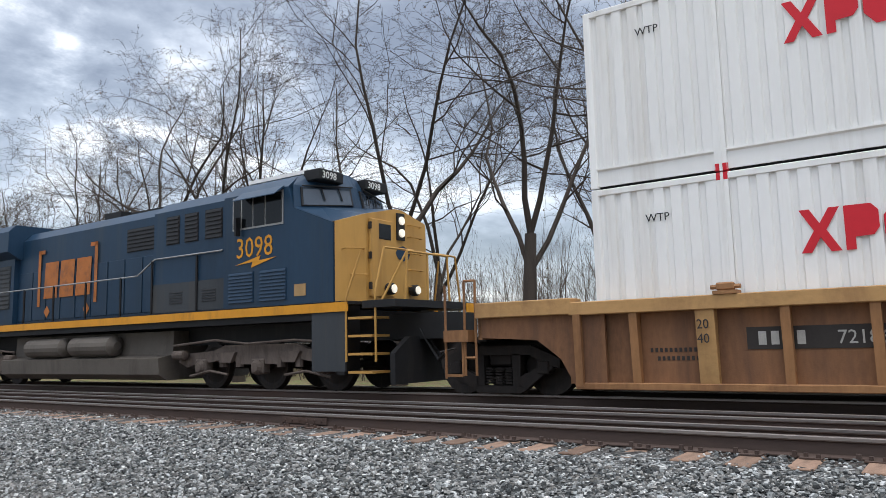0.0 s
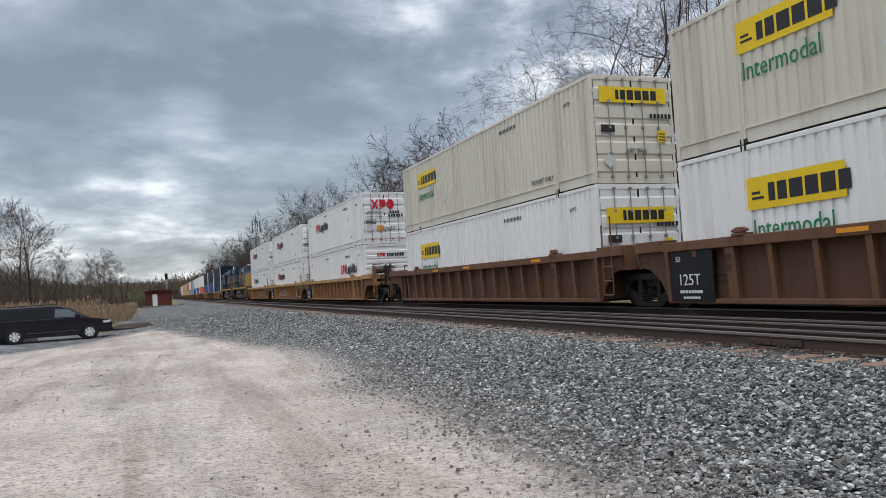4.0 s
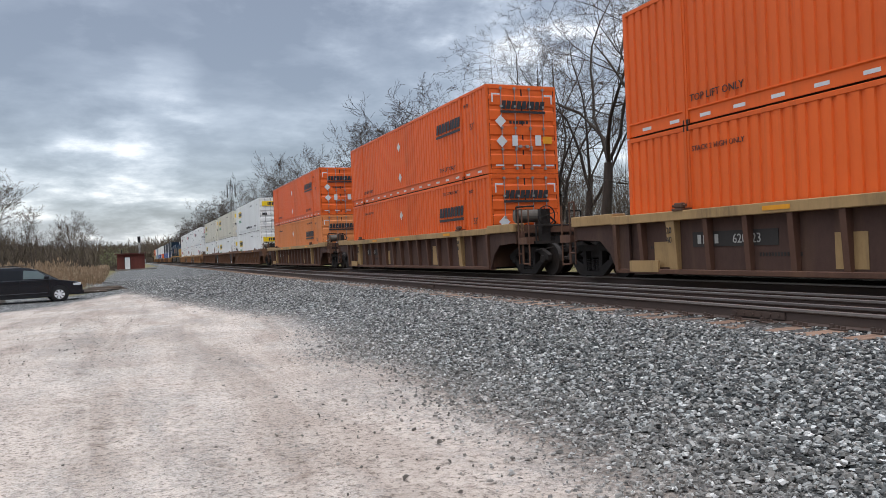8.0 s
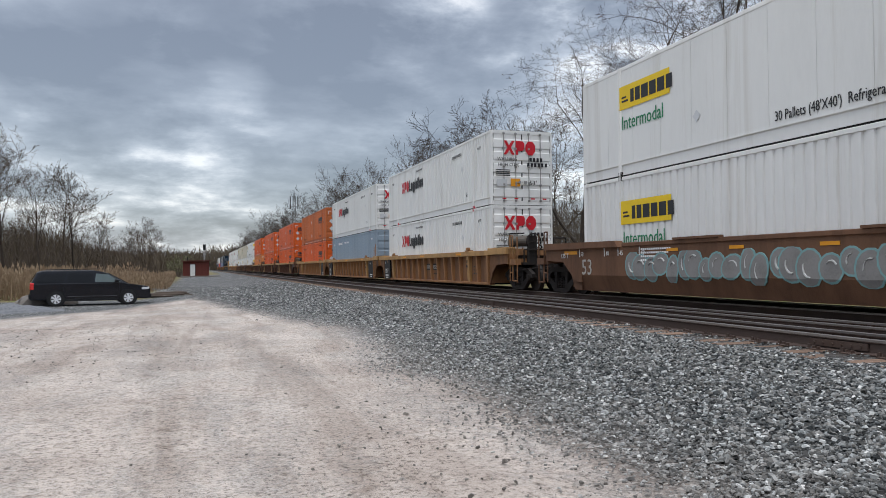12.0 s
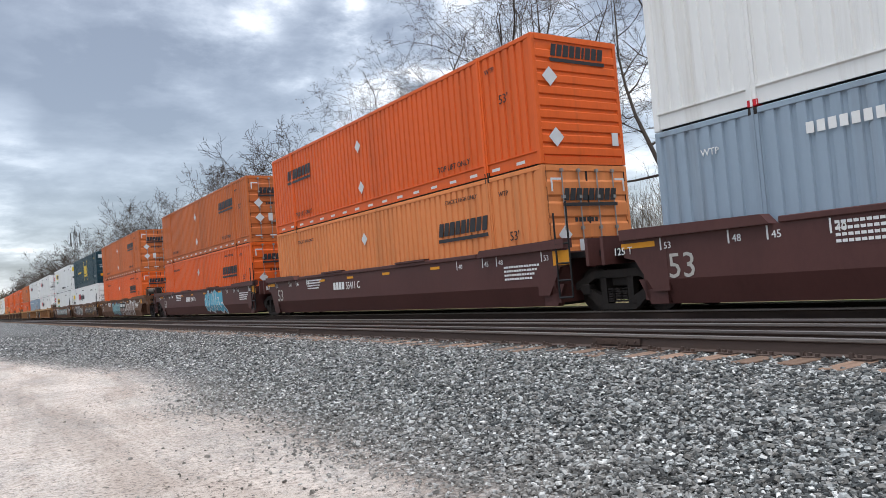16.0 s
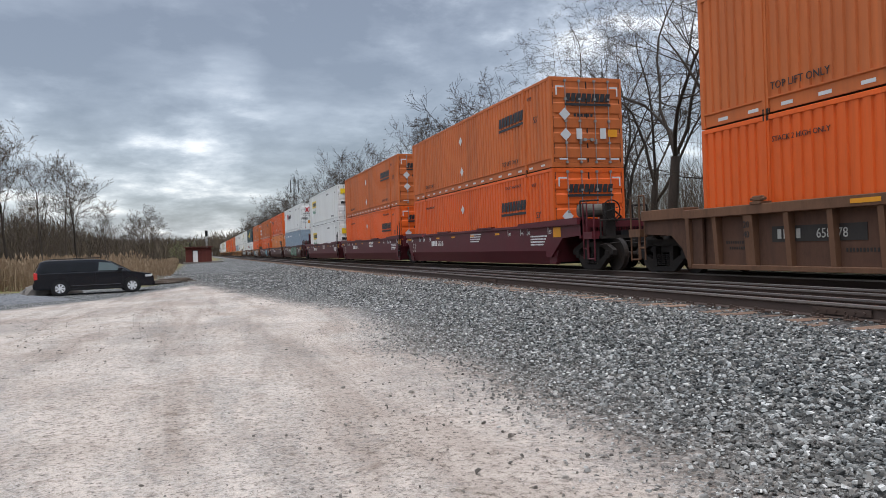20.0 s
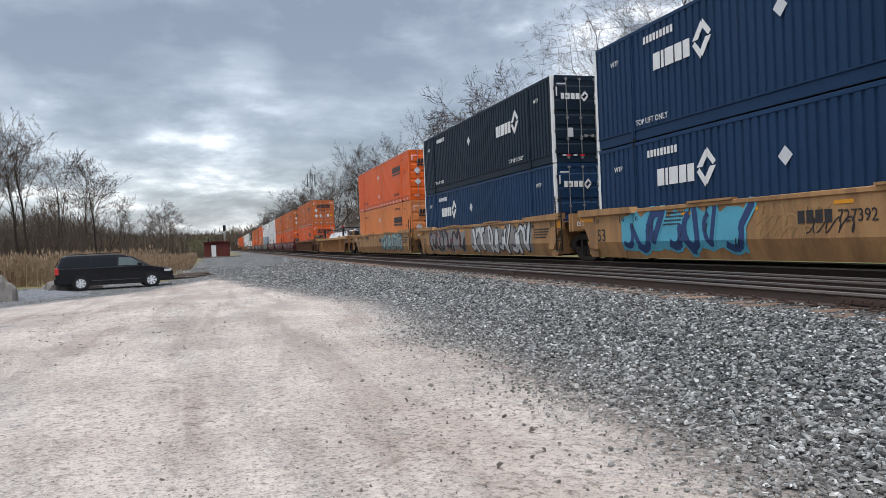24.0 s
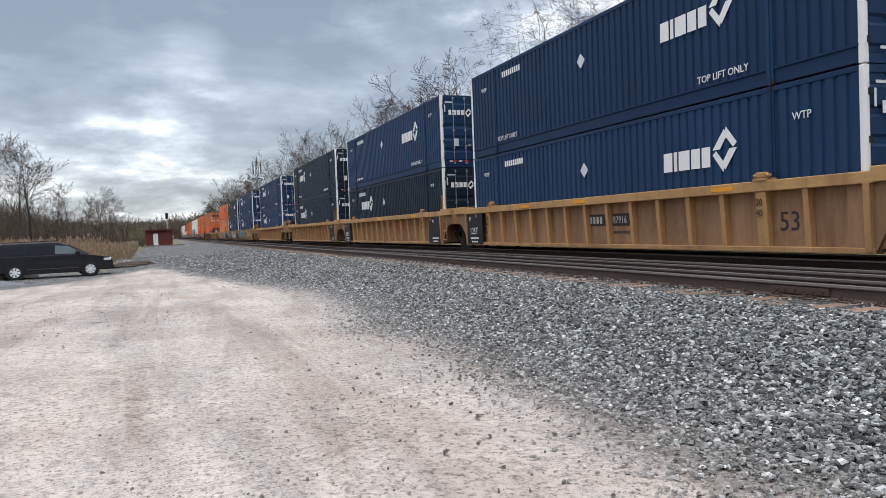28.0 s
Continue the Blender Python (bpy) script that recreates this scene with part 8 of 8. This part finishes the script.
def hut():
    z = ground_z(0, 140) - 0.02
    h = thing("equipment_hut", "small brown-red trackside hut with a white door", "hut", "", pose(-0.2, 141, z))
    for i in range(12):
        part("siding", "siding", boxes((-2.2, 2.2, -0.02, 0.06, 0, 0.205), bevel=0.01), BRICK, h, (0, -1.6, 0.2 + i * 0.21))
    part("walls", "hut_walls", boxes((-2.2, -2.1, -1.55, 1.6, 0.15, 2.75), (2.1, 2.2, -1.55, 1.6, 0.15, 2.75), (-2.1, 2.1, 1.5, 1.6, 0.15, 2.75)), BRICK, h)
    part("roof", "hut_roof", prisms((((-2.5, 2.72), (2.5, 2.80), (2.5, 2.95), (-2.5, 2.87)), "y", -1.95, 1.9)), surface("hut_roof_edge", (0.10, 0.03, 0.025), 0.8), h)
    d = part("door", "hut_door", boxes((-0.95, -0.15, -1.66, -1.62, 0.2, 2.2), bevel=0.01), PLAIN_W, h)
    part("door_frame", "hut_dframe", boxes((-1.02, -0.95, -1.67, -1.61, 0.2, 2.27), (-0.15, -0.08, -1.67, -1.61, 0.2, 2.27), (-0.95, -0.15, -1.67, -1.61, 2.2, 2.27)), BLACK, h)
    part("meter_box", "hut_meter", boxes((2.2, 2.38, -1.2, -0.8, 1.2, 1.8)), ZINC, h)
    part("vent_pipe", "hut_vent", lambda bm: tube(bm, (-1.4, 0, 2.8), (-1.4, 0, 3.6), 0.1, 8), BLACK, h)
    part("footing", "hut_foot", boxes((-2.6, 4.1, -2.3, 2.0, -0.1, 0.2)), surface("hut_concrete", (0.2, 0.18, 0.16), 0.9, vary=0.3, bump=0.3), h)


hut()


def signal():
    s = thing("signal_mast", "black railway signal on a grey mast behind the hut", "signal", "", pose(1.5, 172, ground_z(1.5, 172)))
    part("mast", "sig_mast", lambda bm: tube(bm, (0, 0, 0), (0, 0, 6.6), 0.09, 8), ZINC, s)
    hd = part("signal_head", "sig_head", boxes((-0.3, 0.3, -0.14, 0.1, 5.4, 6.7), bevel=0.05), BLACK, s)
    for z in (5.7, 6.05, 6.4):
        part("hood", "sig_hood", lathes(([(-0.32, 0.13), (-0.12, 0.13)], "y", 12)), BLACK, hd, (0, 0, z))
    part("lower_head", "sig_low", boxes((-0.25, 0.25, -0.12, 0.1, 4.3, 4.9)), ZINC, s)
    part("ladder", "sig_ladder", tubes([[(-0.2, 0.25, 0), (-0.2, 0.25, 5.6)], [(0.2, 0.25, 0), (0.2, 0.25, 5.6)]] + [[(-0.2, 0.25, 0.4 * k), (0.2, 0.25, 0.4 * k)] for k in range(1, 14)], 0.02, 4), ZINC, s)
    part("base", "sig_base", boxes((-0.4, 0.4, -0.4, 0.4, -0.1, 0.3)), ZINC, s)


signal()


def tower():
    t = thing("radio_tower", "distant grey steel radio tower with antennas on top", "tower", "", pose(27.2, 224, ground_z(27, 224)))
    STEEL = surface("dull_tower_steel", (0.12, 0.125, 0.13), 0.6, vary=0.2)
    H = 22.6
    for k, (x, y) in enumerate(((0.45, -0.3), (-0.45, -0.3), (0, 0.5))):
        part("leg", ("tleg", k), lambda bm: tube(bm, (x * 1.6, y * 1.6, 0), (x * 0.8, y * 0.8, H), 0.07, 5), STEEL, t)
    c = ((0.45, -0.3), (-0.45, -0.3), (0, 0.5))
    pts = []
    for i in range(20):
        z0, z1 = H * i / 20, H * (i + 1) / 20
        f0, f1 = 1.6 - 0.8 * i / 20, 1.6 - 0.8 * (i + 1) / 20
        for k in range(3):
            a, b = c[k], c[(k + 1) % 3]
            pts.append([(a[0] * f0, a[1] * f0, z0), (b[0] * f1, b[1] * f1, z1)])
    part("lattice", "tlattice", tubes(pts, 0.035, 4), STEEL, t)
    for k, (x, z) in enumerate(((-1.1, 20.5), (1.1, 20.5), (-1.1, 18.6), (1.1, 18.6), (0, 21.4))):
        part("antenna", "tant", boxes((-0.16, 0.16, -0.1, 0.1, 0, 1.9), bevel=0.03), STEEL, t, (x, 0, z))
    part("antenna_frame", "tframe", tubes([[(-1.2, 0, 21.3), (1.2, 0, 21.3)], [(-1.2, 0, 19.4), (1.2, 0, 19.4)], [(0, 0, 22), (0, 0, 24.2)]], 0.05, 5), STEEL, t)


tower()


def boulder(x, y, sx, sy, sz, seed, label):
    bm = bmesh.new()
    bmesh.ops.create_icosphere(bm, subdivisions=3, radius=1.0)
    for v in bm.verts:
        n = noise.noise(v.co * 1.3 + Vector((seed, 0, 0)))
        m = noise.noise(v.co * 3.1 + Vector((0, seed, 0)))
        v.co *= 1 + 0.35 * n + 0.1 * m
        v.co = Vector((v.co.x * sx, v.co.y * sy, max(-0.25, v.co.z) * sz))
    me = bpy.data.meshes.new("rock")
    bm.to_mesh(me)
    bm.free()
    me.materials.append(ROCK)
    o = new("rock", me)
    o.location = (x, y, ground_z(x, y) + 0.02)
    tagged(o, label, "rock", "pale rocks by the reeds")


boulder(-7.75, 31.6, 0.45, 0.5, 0.85, 1.0, "large pale angular rock beside dry reeds")
boulder(-8.4, 32.4, 0.5, 0.6, 0.7, 4.0, "large pale angular rock beside dry reeds")
boulder(-7.0, 38.8, 0.9, 0.6, 0.5, 7.0, "flat pale rock behind the parked van")
boulder(-6.1, 39.6, 0.7, 0.5, 0.45, 9.0, "flat pale rock behind the parked van")


def log_pile():
    p = thing("log_pile", "small heap of brown broken branches on gravel", "wood pile", "", pose(-1.9, 44.5, ground_z(-1.9, 44.5)))
    r = random.Random(4)
    for k in range(7):
        a = r.uniform(-0.5, 0.5)
        L = r.uniform(0.7, 1.4)
        x, yy, z = r.uniform(-0.5, 0.5), r.uniform(-0.3, 0.3), 0.07 + 0.07 * (k // 3)
        part("log", ("log", k), lambda bm: tube(bm, (x - L * math.cos(a), yy - L * math.sin(a) * 0.5, z), (x + L * math.cos(a), yy + L * math.sin(a) * 0.5, z + r.uniform(0, 0.12)), 0.08, 8, 0.05), BARK_W, p)


log_pile()


def gravel_heap():
    bm = bmesh.new()
    bmesh.ops.create_grid(bm, x_segments=40, y_segments=24, size=1.0)
    for v in bm.verts:
        d = math.hypot(v.co.x, v.co.y)
        v.co = Vector((v.co.x * 2.2, v.co.y * 1.2, 0.42 * max(0.0, 1 - d) ** 0.8 + 0.05 * noise.noise(v.co * 6) - 0.05))
    me = bpy.data.meshes.new("gravel_heap")
    bm.to_mesh(me)
    bm.free()
    me.materials.append(surface("heap_gravel", (0.17, 0.175, 0.185), 0.95, vary=0.5, scale=9.0, bump=1.0, bump_scale=30))
    o = new("gravel_heap", me)
    o.matrix_basis = pose(-7.0, 33.0, ground_z(-7, 33), 0, 0, 25)
    tagged(o, "low heap of blue-grey gravel beside the van", "gravel heap", kind="stuff")


gravel_heap()


# ---- ties and stones ----
def ties():
    r = random.Random(9)
    for name, x0, x1, top, label in (("track_bed", 6.92, 10.3, 0.384, "row of weathered timber ties under the near track"), ("track_bed", 10.7, 13.36, 0.414, "row of weathered timber ties under the train's track")):
        t = thing(name, label, "railway ties", kind="structure")
        yy = -8.0
        shapes = [boxes((x0 + d, x1 + e, -0.115, 0.115, top - 0.17, top), bevel=0.008) for d, e in ((0, 0), (-0.05, 0.1), (0.06, -0.1), (-0.1, 0.05))]
        for k in range(130):
            i = r.randrange(4)
            part("tie", ("tie", x0, i), shapes[i], TIE, t, pose(0, yy, r.uniform(-0.012, 0.004), 0, 0, r.uniform(-0.5, 0.5)))
            yy += 0.525
        bm = bmesh.new()
        while yy < 300:
            box(bm, x0, x1, yy - 0.115, yy + 0.115, top - 0.17, top)
            yy += 0.54
        me = bpy.data.meshes.new("far_ties")
        bm.to_mesh(me)
        bm.free()
        me.materials.append(TIE)
        o = new("far_ties", me)
        o.parent = t
        o["kind"] = "stuff"
    # tie plates, spikes and rail anchors beside the near rail
    bm = bmesh.new()
    yy = -8.0
    while yy < 60:
        for rx in (7.62, 9.12):
            box(bm, rx - 0.19, rx + 0.19, yy - 0.1, yy + 0.1, 0.384, 0.396)
            for dx, dy in ((-0.11, 0.05), (0.11, -0.05), (-0.15, -0.06)):
                box(bm, rx + dx - 0.018, rx + dx + 0.018, yy + dy - 0.018, yy + dy + 0.018, 0.396, 0.43)
            box(bm, rx - 0.1, rx - 0.07, yy + 0.13, yy + 0.17, 0.38, 0.44)
        yy += 0.525
    for k in range(14):
        box(bm, 9.85, 10.05, 24.0 + 0.42 * k, 24.2 + 0.42 * k, 0.38, 0.54)
    me = bpy.data.meshes.new("rail_fastenings")
    bm.to_mesh(me)
    bm.free()
    me.materials.append(RAILS)
    tagged(new("rail_fastenings", me), "rusty tie plates, spikes and rail anchors", "rail fastenings", kind="stuff")


ties()


def scatter(name, pts, sizes, mat, label, category, flat=0.65):
    """Many small angular stones in one mesh."""
    n = len(pts)
    rng = np.random.default_rng(len(pts))
    corner = np.array([(x, y, z) for z in (-1, 1) for x, y in ((-1, -1), (1, -1), (1, 1), (-1, 1))], float)
    c = corner[None] * rng.uniform(0.55, 1.15, (n, 8, 3)) * np.stack([np.ones(n), rng.uniform(0.45, 0.85, n), rng.uniform(0.35, 0.7, n) * flat / 0.65], 1)[:, None]
    c[:, 4:, :2] *= rng.uniform(0.5, 0.9, (n, 1, 1))
    c *= (np.asarray(sizes) * 0.5)[:, None, None]
    a, b = rng.uniform(0, 2 * np.pi, n), rng.normal(0, 0.33, n)
    x, z = c[..., 0] * np.cos(b)[:, None] - c[..., 2] * np.sin(b)[:, None], c[..., 0] * np.sin(b)[:, None] + c[..., 2] * np.cos(b)[:, None]
    y = c[..., 1]
    v = np.stack([x * np.cos(a)[:, None] - y * np.sin(a)[:, None], x * np.sin(a)[:, None] + y * np.cos(a)[:, None], z], -1) + np.asarray(pts)[:, None]
    q = np.array([(4, 5, 6, 7), (0, 1, 5, 4), (1, 2, 6, 5), (2, 3, 7, 6), (3, 0, 4, 7)])
    f = (np.arange(n)[:, None, None] * 8 + q[None]).reshape(-1)
    me = bpy.data.meshes.new(name)
    me.vertices.add(n * 8)
    me.vertices.foreach_set("co", v.reshape(-1))
    me.loops.add(len(f))
    me.loops.foreach_set("vertex_index", f.astype(np.int32))
    me.polygons.add(n * 5)
    me.polygons.foreach_set("loop_start", np.arange(0, n * 20, 4, dtype=np.int32))
    me.polygons.foreach_set("use_smooth", [False] * (n * 5))
    me.update(calc_edges=True)
    me.validate()
    me.materials.append(mat)
    return tagged(new(name, me), label, category, kind="stuff")


def stone_field():
    rng = np.random.default_rng(5)
    bx, bz = [a for a, _ in BANK], [b for _, b in BANK]
    pts, sizes = [], []
    for count, x0, x1, y0, y1, lo, hi in ((100000, 2.0, 7.0, -1.0, 15.0, 0.022, 0.068), (46000, 0.2, 7.0, 15.0, 30.0, 0.035, 0.08), (20000, -3.5, 7.0, 30.0, 62.0, 0.05, 0.11), (9000, 6.8, 7.56, -3.0, 30.0, 0.03, 0.06), (5000, 7.56, 10.9, -3.0, 28.0, 0.03, 0.065), (7000, 13.3, 19.5, 0, 40, 0.05, 0.1)):
        x, y = rng.uniform(x0, x1, count), rng.uniform(y0, y1, count)
        if x1 < 7.5:
            edge = 2.9 - np.maximum(0, y - 18) * 0.155 + 0.35 * np.sin(y * 1.3) * np.sin(y * 0.37 + 1) + rng.normal(0, 0.35, count)
            keep = (x > edge) & (rng.random(count) < np.clip(0.4 + (x - edge) / 1.1, 0, 1))
            x, y, edge = x[keep], y[keep], edge[keep]
            small = np.clip(0.5 + (x - edge) / 2.0, 0.5, 1.0)
        elif x1 < 12:
            keep = np.abs(((y + 8) / 0.525) % 1 - 0.5) < (0.31 if x1 < 8 else 0.24)
            x, y = x[keep], y[keep]
        if x1 > 7.5:
            small = np.ones(len(x))
        z = np.interp(x, bx, bz) + rng.uniform(-0.014, 0.026, len(x)) * small - 0.02 * np.exp(-((x - 6.98) / 0.25) ** 2)
        pts.append(np.stack([x, y, z], 1))
        sizes.append((lo + (hi - lo) * rng.random(len(x)) ** 1.5) * small)
    scatter("ballast_stones", np.concatenate(pts), np.concatenate(sizes), STONE, "grey crushed ballast stones heaped beside the rails", "gravel", 0.46)
    n = 17000
    x, y = rng.uniform(-7, 3.4, n), 1.5 + 22 * rng.random(n) ** 1.4
    z = np.interp(x, bx, bz)
    size = 0.007 + 0.032 * rng.random(n) ** 7
    scatter("dirt_pebbles", np.stack([x, y, z], 1), size, PEBBLE, "small brown pebbles strewn over the packed dirt", "pebbles")
    big = [(2.19, 5.37), (1.98, 7.4), (1.39, 7.98), (0.97, 9.05), (-0.62, 8.4), (2.6, 4.6), (1.65, 4.65), (2.5, 6.1), (2.9, 5.0), (0.2, 7.2), (1.1, 6.3), (2.1, 4.3)]
    scatter("loose_stones", np.array([(a, b, 0.01) for a, b in big]), np.array([0.05, 0.06, 0.05, 0.04, 0.04, 0.04, 0.05, 0.04, 0.045, 0.035, 0.035, 0.04]), PEBBLE, "few fist-sized dark stones lying on the dirt", "stones")


stone_field()


def motions():
    for row in MOVERS:
        o, y0, z = row[:3]
        turn = row[3] if len(row) > 3 else 0
        walk(o, [(t, pose(XC, y0 + SPEED * t, ZR + z, 0, 0, turn)) for t in (0, 14, 28)])
    # wheels roll while they are near
    for w, place, off in AXLES:
        r = 0.52 if w.data.name.startswith("loco") else 0.46
        home = w.matrix_basis.translation.copy()
        t0, t1 = max(0.0, (-16 - place) / SPEED), min(28.0, (42 - place) / SPEED)
        if t1 <= t0:
            continue
        f0, f1 = int(t0 * FPS), int(t1 * FPS) + 1
        rows = [] if f0 == 0 else [(0, pose(*home))]
        for f in range(f0, min(f1, 28 * FPS) + 1):
            rows.append((f / FPS, pose(*home, -math.degrees(SPEED * (f - f0) / FPS / r))))
        if f1 < 28 * FPS:
            rows.append((28, rows[-1][1]))
        walk(w, rows)


motions()
